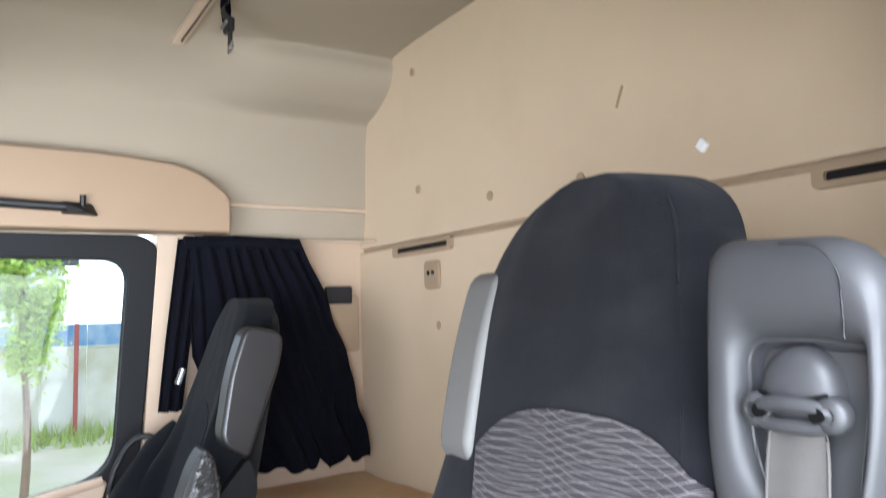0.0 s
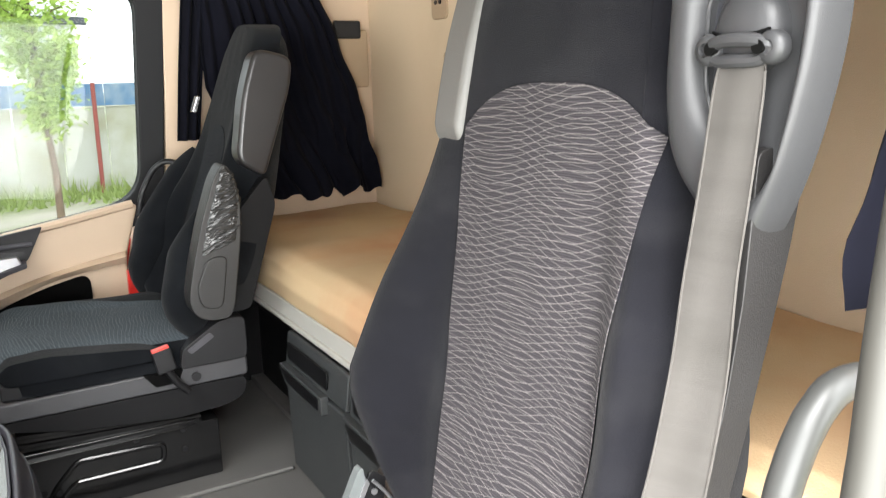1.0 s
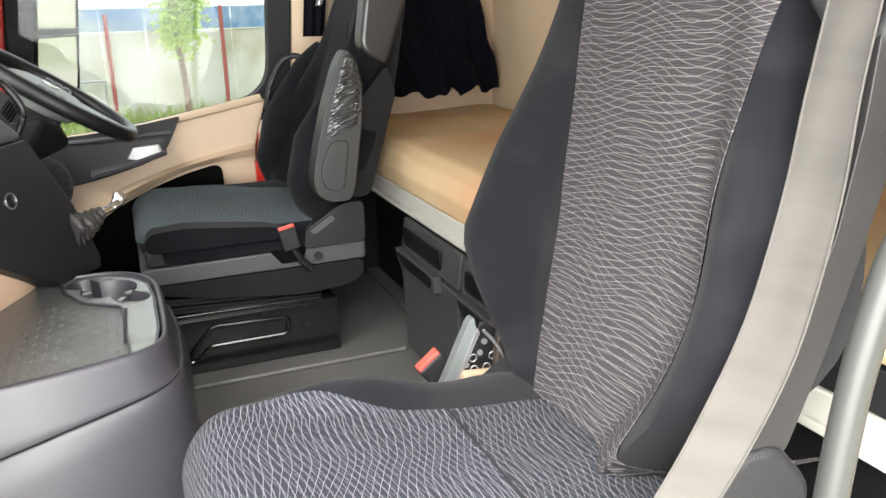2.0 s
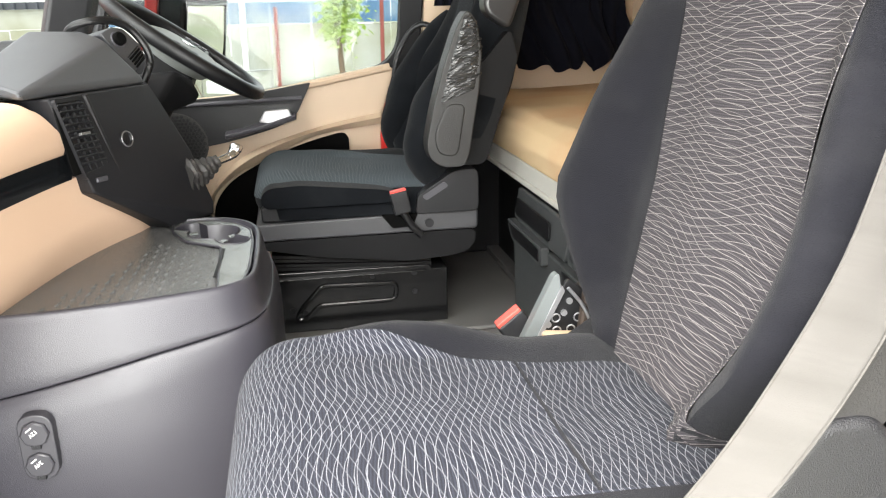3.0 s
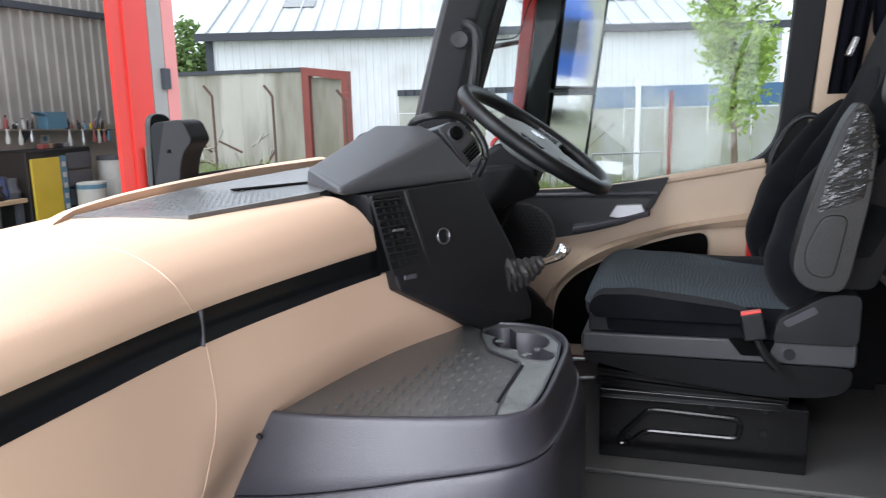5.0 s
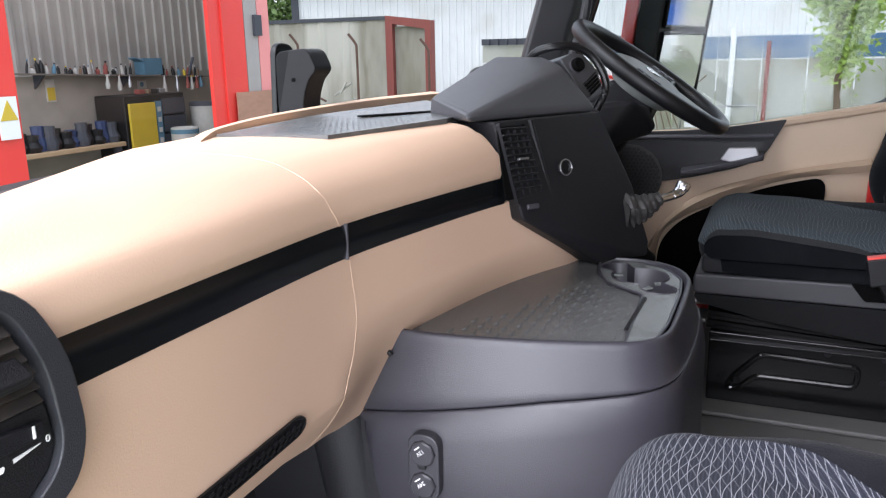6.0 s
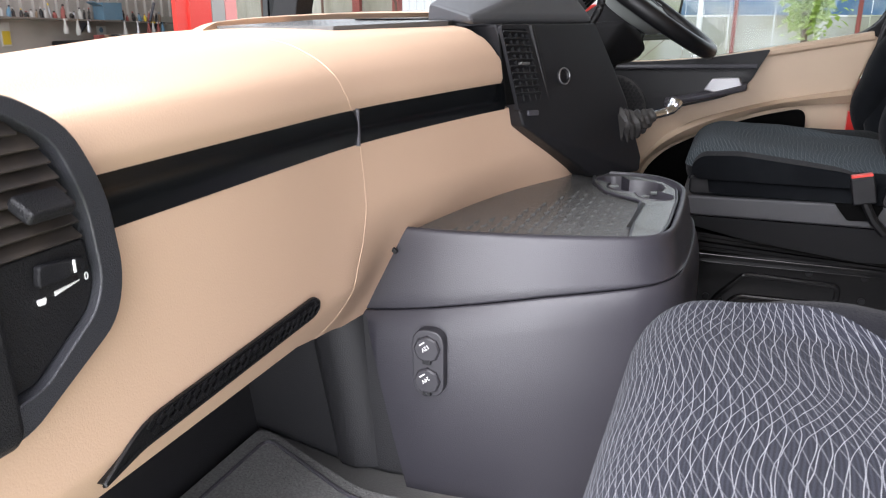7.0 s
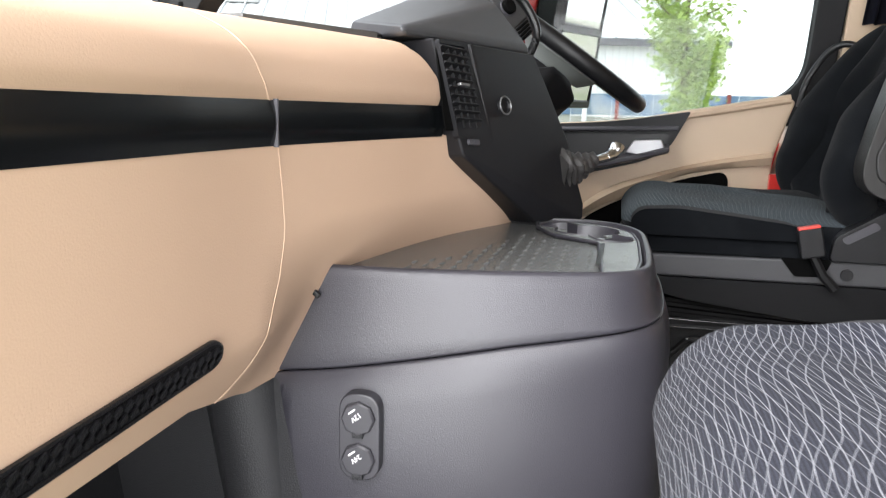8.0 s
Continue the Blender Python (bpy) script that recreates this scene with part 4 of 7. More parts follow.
def wiper():
    w = thing("wiper", (-0.84, 1.2, 2.12), "black windscreen wiper at the foot of the glass", "wiper")
    part("arm", tube([(-0.815, 2.15, 2.12), (-0.84, 1.9, 2.150), (-0.845, 1.48, 2.163)], 0.006, 8), RUBBER, w)
    part("parked_arm", tube([(-0.80, 0.30, 2.085), (-0.83, 0.7, 2.112), (-0.845, 1.0, 2.118)], 0.008, 8), RUBBER, w, "black wiper arm")
    part("blade", tube([(-0.82, 2.10, 2.135), (-0.845, 1.8, 2.168), (-0.85, 1.42, 2.170)], 0.004, 8), RUBBER, w)
    return w


def driver_dash():
    d = thing("driver_dashboard", (-0.5, 1.95, 2.05), "black driver side dashboard with instrument binnacle", "dashboard")
    part("lower_dash", hull([(-0.76, 1.52, 2.15), (-0.76, 2.3, 2.12), (-0.42, 1.6, 2.14), (-0.42, 2.26, 2.10), (-0.34, 1.6, 2.0), (-0.40, 2.26, 2.0), (-0.45, 1.52, 1.80), (-0.5, 2.28, 1.82), (-0.76, 1.52, 1.8), (-0.76, 2.3, 1.8)]), BLACK, d, bevel=0.012)
    part("binnacle", hull([(-0.60, 1.66, 2.14), (-0.60, 2.2, 2.13), (-0.43, 1.68, 2.245), (-0.43, 2.18, 2.235), (-0.55, 1.70, 2.25), (-0.55, 2.15, 2.24), (-0.40, 1.70, 2.10), (-0.40, 2.16, 2.10)]), CHARCOAL, d, "charcoal instrument binnacle", bevel=0.02, seg=3)
    part("knee_panel", hull([(-0.47, 1.53, 2.0), (-0.42, 2.27, 2.0), (-0.62, 1.55, 1.56), (-0.62, 2.3, 1.56), (-0.75, 1.53, 2.0), (-0.75, 2.3, 1.56), (-0.75, 2.3, 2.0), (-0.75, 1.55, 1.56)]), BLACK, d, bevel=0.01)
    return d


def steering_wheel():
    o = Vector((-0.200, 1.955, 2.218))
    m = Matrix.Translation(o) @ pose(0, 0, 0, 0, 35, 0)
    w = thing("steering_wheel", o, "black leather truck steering wheel with grey switch pads", "steering wheel")
    R, r = 0.200, 0.0155
    part("rim", loft([[m @ Vector(((R + r * math.cos(b)) * math.cos(a), (R + r * math.cos(b)) * math.sin(a), 1.15 * r * math.sin(b))) for b in np.linspace(0, 2 * math.pi, 13)[:-1]] for a in np.linspace(0, 2 * math.pi, 65)], cap=False), BLACK, w, "black leather rim", angle=80)
    hub = part("hub", lathe([(0.0, -0.05), (0.06, -0.05), (0.085, -0.02), (0.082, 0.0), (0.06, 0.008), (0.0, 0.010)], m @ Matrix.Diagonal((1.15, 1.3, 1, 1)), 28), PALE_COVER, w, "pale grey hub pad", bevel=0.004)
    for sy in (-1, 1):
        sp = part("spoke", loft([[m @ Vector((x0 + dx, sy * y, z)) for dx, z in ((-h, -0.012), (-h, 0.004), (h, 0.004), (h, -0.012))] for x0, y, h in ((0.01, 0.06, 0.045), (0.012, 0.12, 0.034), (0.02, 0.195, 0.026))]), PALE_COVER, w, "pale grey spoke", bevel=0.005)
        part("switch_pad", loft([[m @ Vector((x0 + dx, sy * y, z)) for dx, z in ((-h, 0.003), (-h, 0.009), (h, 0.009), (h, 0.003))] for x0, y, h in ((0.008, 0.085, 0.032), (0.012, 0.115, 0.026), (0.014, 0.145, 0.02))]), CHARCOAL, sp, "dark switch pad", bevel=0.003)
        for k in range(3):
            part("button", lbox(m @ pose(-0.012 + 0.022 * k, sy * 0.113, 0.009), -0.008, 0.008, -0.012, 0.012, 0, 0.003), GREY_PLASTIC, sp, bevel=0.0015)
    part("lower_spoke", loft([[m @ Vector((x, dy * h, z)) for dy, z in ((-1, -0.012), (-1, 0.004), (1, 0.004), (1, -0.012))] for x, h in ((0.07, 0.05), (0.13, 0.035), (0.195, 0.03))]), PALE_COVER, w, "pale grey lower spoke", bevel=0.005)
    part("hub_badge", lathe([(0.02, 0.010), (0.02, 0.012), (0.0, 0.0125)], m, 20), CHROME, hub, "plain chrome disc")
    col = thing("steering_column", (-0.33, 1.955, 2.08), "black steering column shroud with silver stalk tips", "steering column")
    part("shroud", hull([m @ Vector(p) for p in ((-0.06, -0.06, -0.045), (-0.06, 0.06, -0.045), (0.055, -0.055, -0.045), (0.055, 0.055, -0.045), (-0.085, -0.07, -0.11), (-0.085, 0.07, -0.11), (0.065, -0.065, -0.10), (0.065, 0.065, -0.10), (-0.10, -0.07, -0.19), (-0.10, 0.07, -0.19), (0.03, -0.06, -0.19), (0.03, 0.06, -0.19))]), SHROUD_BLACK, col, bevel=0.015, seg=3)
    part("lower_cover", hull([(-0.27, 1.74, 2.165), (-0.20, 1.76, 2.175), (-0.18, 1.82, 2.15), (-0.165, 1.84, 2.11), (-0.18, 1.84, 2.095), (-0.27, 1.74, 2.07), (-0.42, 1.78, 2.16), (-0.42, 1.78, 2.06), (-0.30, 2.10, 2.13), (-0.22, 2.10, 2.10), (-0.22, 2.10, 2.07), (-0.42, 2.10, 2.06)]), SHROUD_BLACK, col, "black lower column cover", bevel=0.015, seg=3)
    part("column_foot", tube([m @ Vector((-0.02, 0, -0.15)), (-0.40, 1.955, 1.95), (-0.5, 1.95, 1.75), (-0.56, 1.95, 1.56)], [0.07, 0.075, 0.07, 0.06], 14), SHROUD_BLACK, col)
    for z, ln in ((-0.085, 0.17),):
        st = part("stalk", tube([m @ Vector((0.0, -0.06, z)), m @ Vector((0.0, -0.11, z)), m @ Vector((0.0, -ln, z - 0.005))], [0.010, 0.008, 0.006], 10), BLACK, col, "black column stalk")
        part("stalk_tip", tube([m @ Vector((0.0, -ln + 0.004, z - 0.005)), m @ Vector((0.0, -ln - 0.018, z - 0.007))], [0.006, 0.004], 10), BLACK, st, "silver stalk tip")
    return w


# ---- console and floor ----
def filled(loops, z):
    """A flat plate at height z bounded by an outline and holes."""
    bm = bmesh.new()
    for pts in loops:
        vs = [bm.verts.new((p[0], p[1], z)) for p in pts]
        for i in range(len(vs)):
            bm.edges.new((vs[i], vs[(i + 1) % len(vs)]))
    bmesh.ops.triangle_fill(bm, use_beauty=True, use_dissolve=False, edges=bm.edges[:])
    for hole in loops[1:]:
        cx, cy = (sum(p[k] for p in hole) / len(hole) for k in (0, 1))
        r = math.dist(hole[0], (cx, cy))
        inside = [fc for fc in bm.faces if all(math.dist(v.co[:2], (cx, cy)) < r * 1.001 for v in fc.verts)]
        bmesh.ops.delete(bm, geom=inside, context="FACES")
    return bm


def console():
    c = thing("centre_console", (-0.2, 1.2, FLOOR), "grey plastic engine console with cup holders and sockets", "console")
    top = [(-0.42, 0.947), (-0.375, 0.947), (-0.30, 0.949), (-0.20, 0.964), (-0.11, 0.987), (-0.06, 1.007), (-0.034, 1.04), (-0.026, 1.10), (-0.026, 1.25), (-0.034, 1.34), (-0.065, 1.40), (-0.12, 1.43), (-0.20, 1.43), (-0.42, 1.43)]
    top = [tuple(p)[:2] for p in smooth_path([(x, y, 0) for x, y in top], 4)]
    mid = Vector((-0.22, 1.2))

    def ring(z, out, tilt=0.0):
        r = []
        for x, y in top:
            dv = Vector((x, y)) - mid
            px, py = x + out * dv[0] / dv.length, y + out * dv[1] / dv.length
            if z < 1.79:
                px = max(px, -0.421 + 0.217 * (1.785 - z))
            r.append((px, py, z + tilt * (px + 0.42) + (0.010 * min(1.0, max(0.0, (px + 0.37) / 0.2)) if tilt else 0.0)))
        return r
    k = 0.13
    part("upper_body", loft([ring(1.801, 0.010, k), ring(1.7985, 0.0145, k), ring(1.7992, 0.0160, k), ring(1.8015, 0.0166, k), ring(1.83, 0.0155, 0.06), ring(1.87, 0.010), ring(1.905, 0.003), ring(1.9125, 0.0), ring(1.9160, -0.0025), ring(1.9172, -0.0055), ring(1.9165, -0.0085), ring(1.907, -0.0125)], cap=False), CONSOLE_GREY, c, "grey grained upper cover", angle=50)
    part("lower_body", loft([ring(FLOOR, 0.022), ring(1.62, 0.0275), ring(1.70, 0.0290), ring(1.752, 0.0280, k), ring(1.772, 0.0255, k), ring(1.786, 0.0215, k), ring(1.7945, 0.0178, k), ring(1.7968, 0.0160, k), ring(1.7972, 0.0135, k), ring(1.7945, 0.008, k)], cap=False), CONSOLE_GREY, c, "grey lower cover", angle=50)
    part("edge_clip", obox((-0.381, 0.9335, 1.889), (0.014, 0.006, 0.006), (0, 40, 0)), BLACK, c, "small black clip", bevel=0.0015)
    cups = ((-0.112, 1.325, 0.046), (-0.074, 1.263, 0.027), (-0.158, 1.372, 0.027))
    cut = []
    for k in range(72):
        a = 2 * math.pi * k / 72
        d = Vector((math.cos(a), math.sin(a)))
        far = 0.0
        for x, y, r in cups:
            q = Vector((x - cups[0][0], y - cups[0][1]))
            b = q.dot(d)
            h = r * r - (q.dot(q) - b * b)
            if h > 0:
                far = max(far, b + math.sqrt(h))
        cut.append((cups[0][0] + far * d[0], cups[0][1] + far * d[1]))
    plate = rounded([(-0.082, 1.005), (-0.048, 1.022), (-0.040, 1.10), (-0.040, 1.25), (-0.047, 1.33), (-0.075, 1.385), (-0.122, 1.417), (-0.195, 1.418), (-0.186, 1.345), (-0.155, 1.275), (-0.092, 1.228)], 0.012, 3)
    part("cup_plate", filled([plate, cut], 1.913), PLATE_GREY, c, "worn cup holder plate, window reflection in its grey", smooth=False)
    part("plate_edge", tube([(x, y, 1.912) for x, y in plate] + [(*plate[0], 1.912)], 0.0025, 6), CONSOLE_GREY, c)
    ox, oy = cups[0][:2]
    cup = part("cup_holder", loft([[(ox + k * (x - ox), oy + k * (y - oy), 1.913 + h) for x, y in cut] for k, h in ((1.03, 0.0), (1.015, 0.002), (0.99, 0.0), (0.95, -0.05), (0.90, -0.055), (0.02, -0.055))], cap=False), CONSOLE_GREY, c, "deep grey cup holder with two side lobes")
    for x, y, a in ((-0.078, 1.306, 30), (-0.092, 1.272, 60), (-0.15, 1.338, 200)):
        part("cup_tab", obox((x, y, 1.909), (0.016, 0.010, 0.004), (0, 0, a)), PLATE_GREY, cup, bevel=0.001)
    part("lid_groove", obox((-0.0875, 1.131, 1.914), (0.005, 0.155, 0.002), (0, 0, -1)), BLACK, c, smooth=False)
    floor_ = [(-0.41, 0.957), (-0.30, 0.959), (-0.20, 0.974), (-0.11, 0.997), (-0.084, 1.007), (-0.094, 1.228), (-0.155, 1.277), (-0.188, 1.345), (-0.197, 1.42), (-0.42, 1.42)]
    part("tray_floor", filled([floor_], 1.908), TRAY_GREY, c, "grey tray floor", smooth=False)
    bm = bmesh.new()
    for i in range(14):
        for j in range(9):
            x, y = -0.315 + 0.0165 * i, 0.995 + 0.034 * j + 0.017 * (i % 2)
            lo = ramp(((-0.31, 0.975), (-0.20, 0.99), (-0.09, 1.015)), x)
            hi = ramp(((-0.32, 1.02), (-0.25, 1.14), (-0.20, 1.31), (-0.165, 1.26), (-0.10, 1.21)), x)
            if lo < y < hi:
                # a low bar with a hooked end
                run = [(x - 0.003, y - 0.012), (x + 0.0005, y - 0.010), (x + 0.001, y - 0.004), (x + 0.001, y + 0.004), (x, y + 0.011)]
                rows = [[bm.verts.new((px - w, py, 1.9078)), bm.verts.new((px - 0.4 * w, py, 1.9078 + h)), bm.verts.new((px + 0.4 * w, py, 1.9078 + h)), bm.verts.new((px + w, py, 1.9078))] for (px, py), w, h in zip(run, (0.0006, 0.0017, 0.0019, 0.0019, 0.0007), (0.0003, 0.0016, 0.0019, 0.0019, 0.0004))]
                for a, b in zip(rows, rows[1:]):
                    for q in range(3):
                        bm.faces.new((a[q], a[q + 1], b[q + 1], b[q]))
    tagged(part("tread", bm, TRAY_GREY, c, "raised anti-slip dashes", angle=60), kind="stuff")
    # sockets on the side that faces the passenger
    s = part("socket_plate", prism(rounded([(-0.345, 1.694), (-0.300, 1.694), (-0.300, 1.790), (-0.345, 1.790)], 0.021, 6), "y", 0.9075, 0.925), SOCKET_GREY, c, "dark grey socket plate", bevel=0.002)
    for z, volts in ((1.764, "12V"), (1.718, "24V")):
        m = axes((-0.3225, 0.9075, z), (1, 0, 0), (0, 0, 1))
        cap = part("socket_cap", lathe([(0.0185, 0), (0.0185, 0.004), (0.0165, 0.006), (0.0, 0.006)], m, 8), SOCKET_GREY, s, "dark grey socket cap")
        part("cap_hinge", lbox(m @ pose(0, -0.017, 0.002), -0.006, 0.006, -0.004, 0.004, 0, 0.004), CHARCOAL, cap, bevel=0.001)
        t = m @ pose(0, 0.001, 0.0062, 0, 0, 218)
        lettering("voltage", volts, 0.0080, t @ pose(0, -0.002, 0), WHITE_MARK, cap)
        part("print_bar", lbox(t @ pose(0, -0.0095, 0), -0.0045, 0.0045, -0.0008, 0.0008, 0, 0.0004), WHITE_MARK, cap, smooth=False)
    return c


def footwell():
    w = part("wall_footwell", prism([(-0.30, 0.958), (-0.40, 0.945), (-0.47, 0.95), (-0.68, 1.0), (-0.80, 1.0), (-0.80, 1.12), (-0.30, 1.12)], "z", FLOOR, 1.835), LINING_GREY, label="charcoal footwell lining beside the console", category="wall", kind="structure", bevel=0.01)
    part("lining_ridge", tube(smooth_path([(-0.485, 0.975, 1.83), (-0.48, 0.98, 1.775), (-0.465, 0.988, 1.66), (-0.45, 0.992, 1.54)], 5), [0.056] * 16, 12), LINING_GREY, w)
    part("wall_toe", hull([(-0.66, 0.18, FLOOR), (-0.66, 1.0, FLOOR), (-0.80, 0.18, FLOOR), (-0.80, 1.0, FLOOR), (-0.72, 0.18, 1.85), (-0.72, 1.0, 1.85), (-0.80, 0.18, 1.85), (-0.80, 1.0, 1.85)]), LINING_GREY, label="dark toe board under the dash", category="wall", kind="structure")
    m = thing("floor_mat", (-0.4, 0.6, FLOOR), "grey ribbed carpet mat with raised border", "floor mat")
    out = rounded([(-0.645, 0.985), (-0.415, 0.88), (-0.20, 0.88), (-0.20, 0.30), (-0.645, 0.30)], 0.03)
    inn = rounded([(-0.615, 0.955), (-0.420, 0.855), (-0.23, 0.85), (-0.23, 0.33), (-0.615, 0.33)], 0.03)
    part("mat_carpet", prism(inn, "z", FLOOR + 0.001, FLOOR + 0.012), CARPET, m)
    part("mat_border", ring_prism(out, inn, "z", FLOOR + 0.001, FLOOR + 0.016), CARPET, m, "raised grey border", bevel=0.004)
    part("mat_cord", tube([(x, y, FLOOR + 0.016) for x, y in inn] + [(*inn[0], FLOOR + 0.016)], 0.003, 6), GREY_PLASTIC, m)


# ---- seats ----
def rounded_bar(pts, y):
    p = [(x, y, z) for x, z in rounded(pts, 0.015, 4)]
    return p + [p[0]]


def buckle(o, top, lean, s):
    """A belt buckle with a red button on a short stalk."""
    x, y, z = top
    m = pose(x, y, z, 0, lean, 0)
    b = part("buckle", lbox(m, -0.021, 0.021, -0.011, 0.011, -0.055, 0.0), CHARCOAL, o, "charcoal belt buckle", bevel=0.004)
    part("release_button", lbox(m, -0.019, 0.019, -0.0085, 0.0085, -0.004, 0.004), RED_PLASTIC, b, "red release button", bevel=0.0015)
    part("buckle_stalk", tube([m @ Vector((0, 0, -0.05)), m @ Vector((0.012, 0, -0.09)), m @ Vector((0.03, 0, -0.12))], 0.009, 8), BLACK, b)


def seat(cy, s, driver):
    """A truck seat about the plane y = cy; s is the side that faces the middle of the cab."""
    label = "black velour driver seat with worn blue cushion and wrapped armrest" if driver else "grey patterned passenger seat with black velour bolsters and belt tower"
    o = thing("truck_seat", (0.2, cy, FLOOR), label, "seat", "cab seats")
    if driver:
        xf = ((1.88, 0.36), (2.0, 0.400), (2.1, 0.435), (2.26, 0.490), (2.4, 0.530), (2.55, 0.575), (2.66, 0.615))
        wd = ((1.88, 0.15), (1.93, 0.20), (1.98, 0.232), (2.05, 0.238), (2.16, 0.215), (2.28, 0.175), (2.38, 0.158), (2.50, 0.150), (2.61, 0.140))
        bo = ((1.88, 0.03), (1.95, 0.07), (2.03, 0.088), (2.12, 0.065), (2.22, 0.03), (2.32, 0.01), (2.7, -0.02))
        th = ((1.88, 0.10), (2.1, 0.13), (2.4, 0.11), (2.54, 0.09), (2.595, 0.05), (2.605, 0.03))
        zt, inner, outer = 2.605, 1.0, 0.95
    else:
        xf = ((1.88, 0.375), (2.0, 0.43), (2.1, 0.463), (2.26, 0.488), (2.4, 0.505), (2.55, 0.53), (2.66, 0.56))
        wd = ((1.88, 0.15), (1.93, 0.19), (1.98, 0.296), (2.06, 0.333), (2.2, 0.292), (2.32, 0.254), (2.42, 0.232), (2.55, 0.217), (2.70, 0.196))
        bo = ((1.88, 0.02), (1.95, 0.055), (2.05, 0.075), (2.2, 0.05), (2.32, 0.015), (2.42, 0.0), (2.7, -0.02))
        th = ((1.88, 0.12), (2.1, 0.13), (2.4, 0.12), (2.6, 0.10), (2.665, 0.06), (2.675, 0.03))
        zt, inner, outer = 2.688, 1.0, 0.78
    bc = cy if driver else cy + 0.02

    def wy(z, v):
        notch = 1.0 if driver or v * s < 0 else soft(((1.88, 0.62), (1.92, 0.68), (1.95, 0.82), (1.98, 0.96), (2.01, 1.0)), z)
        side = inner if v * s > 0 else outer if driver else ramp(((2.45, 0.78), (2.60, 0.69)), z)
        head = 2.505 if driver else 2.53
        dome = max(0.02, 1 - max(0.0, (z - head) / (zt - head)) ** 3.0) ** 0.34
        return v * soft(wd, z, 0.018 if driver else 0.030) * side * notch * dome

    def crumple(z, v):
        k = max(0.0, (abs(v) - 0.45) / 0.55) * max(0.0, min(1.0, (2.06 - z) / 0.14))
        return 0.007 * k * noise.noise(Vector((z * 26, v * 4, cy))) + 0.0015 * noise.noise(Vector((z * 11, v * 5, cy + 3)))

    def front(z, v):
        b = max(0.0, (abs(v) - 0.55) / 0.45)
        edge = max(0.0, (abs(v) - 0.84) / 0.16)
        return soft(xf, z) - soft(bo, z) * (1.0 if driver or v * s < 0 else ramp(((1.90, 0.25), (2.07, 1.0)), z)) * math.sin(min(1, b * 1.25) * math.pi / 2) ** 1.3 + 0.06 * edge ** 2 + crumple(z, v)
    zs = [1.88 + (zt - 1.88) * (1 - (1 - i / 44) ** 1.6) for i in range(45)]
    vs = [-1 + 2 * k / 32 for k in range(33)]
    rings = []
    for z in zs:
        f = [(front(z, v), bc + wy(z, v), z) for v in vs]
        t = soft(th, z)
        bk = [(soft(xf, z) + 0.03 + t * (1 - abs(v) ** 4 * 0.5), bc + wy(z, v) * 0.98, z) for v in vs[::-1]]
        rings.append(f + bk)
    velour = VELOUR if driver else VELOUR_GREY
    back = part("backrest", loft(rings), velour, o, "black velour backrest" if driver else "dark grey velour backrest", angle=70)

    def panel(u, v, h=0.155, z0=1.872, z1=2.452):
        off = 0.0 if driver else -0.008
        taper = (0.25 * (1 - v) ** 2 if driver else -0.05 + 0.09 * (1 - v) ** 2) if driver or (2 * u - 1) * s < 0 else 0.70 * (1 - v) ** 4
        y = bc + off + h * (2 * u - 1) * (1 - taper)
        top = z1 - 0.05 * abs(2 * u - 1) ** 3
        z = z0 + (top - z0) * v
        w = (y - bc) / max(0.01, abs(wy(z, math.copysign(1, y - bc))))
        return (front(z, w) - 0.0022, y, z)
    if driver:
        part("back_fabric", sheet(lambda u, v: panel(u, v, 0.09, 1.90, 2.36), 16, 30, 0.002), WEAVE_BLACK, back, "dark patterned fabric", angle=70)
        # the two side bolsters stand proud of the back
        far = smooth_path([(0.505, 2.172, 2.285), (0.465, 2.172, 2.232), (0.412, 2.170, 2.142), (0.366, 2.168, 2.060), (0.346, 2.166, 1.985), (0.357, 2.162, 1.925), (0.390, 2.155, 1.872)], 5)
        near = smooth_path([(0.470, 1.772, 2.235), (0.430, 1.770, 2.165), (0.392, 1.768, 2.098), (0.366, 1.766, 2.045), (0.352, 1.766, 1.990), (0.358, 1.768, 1.940), (0.388, 1.775, 1.885)], 5)
        for run in (far, near):
            rs = [0.046 * soft(((0, 0.2), (0.15, 0.62), (0.35, 0.95), (0.6, 1.06), (0.85, 0.9), (1, 0.45)), k / (len(run) - 1), 0.04) for k in range(len(run))]
            part("bolster", tube(run, rs, 22, 1.22), velour, back, "rounded black velour bolster", angle=80)
    else:
        part("back_fabric", sheet(panel, 24, 48, 0.001), WEAVE_BACK, back, "grey fabric with pale crossing lines", angle=70)
    # cushion
    cz = 1.945 if not driver else 1.934
    hw = 0.245 if driver else 0.213
    sc = cy
    cy = cy if driver else cy - 0.03
    x0 = -0.058 if driver else -0.038
    N = 40
    xs = [x0 + 0.50 * (i / N) ** 1.7 for i in range(N + 1)]
    nose = 0.085 if driver else 0.075
    zc = 1.872
    cr = []
    for x in xs:
        u = (x - x0) / 0.50
        k = min(1.0, (x - x0) / nose)
        puff = max(0.10, (1 - (1 - k) ** 2.2) ** 0.5)
        w = hw * (0.72 + 0.28 * (1 - (1 - min(1.0, (x - x0) / 0.10)) ** 2.4) ** 0.5)
        sag = (0.012 if not driver else 0.010) * math.sin(min(1, u * 1.25) * math.pi) + (0.035 * u if driver else 0.042 * max(0.0, (u - 0.25) / 0.75))
        ring = []
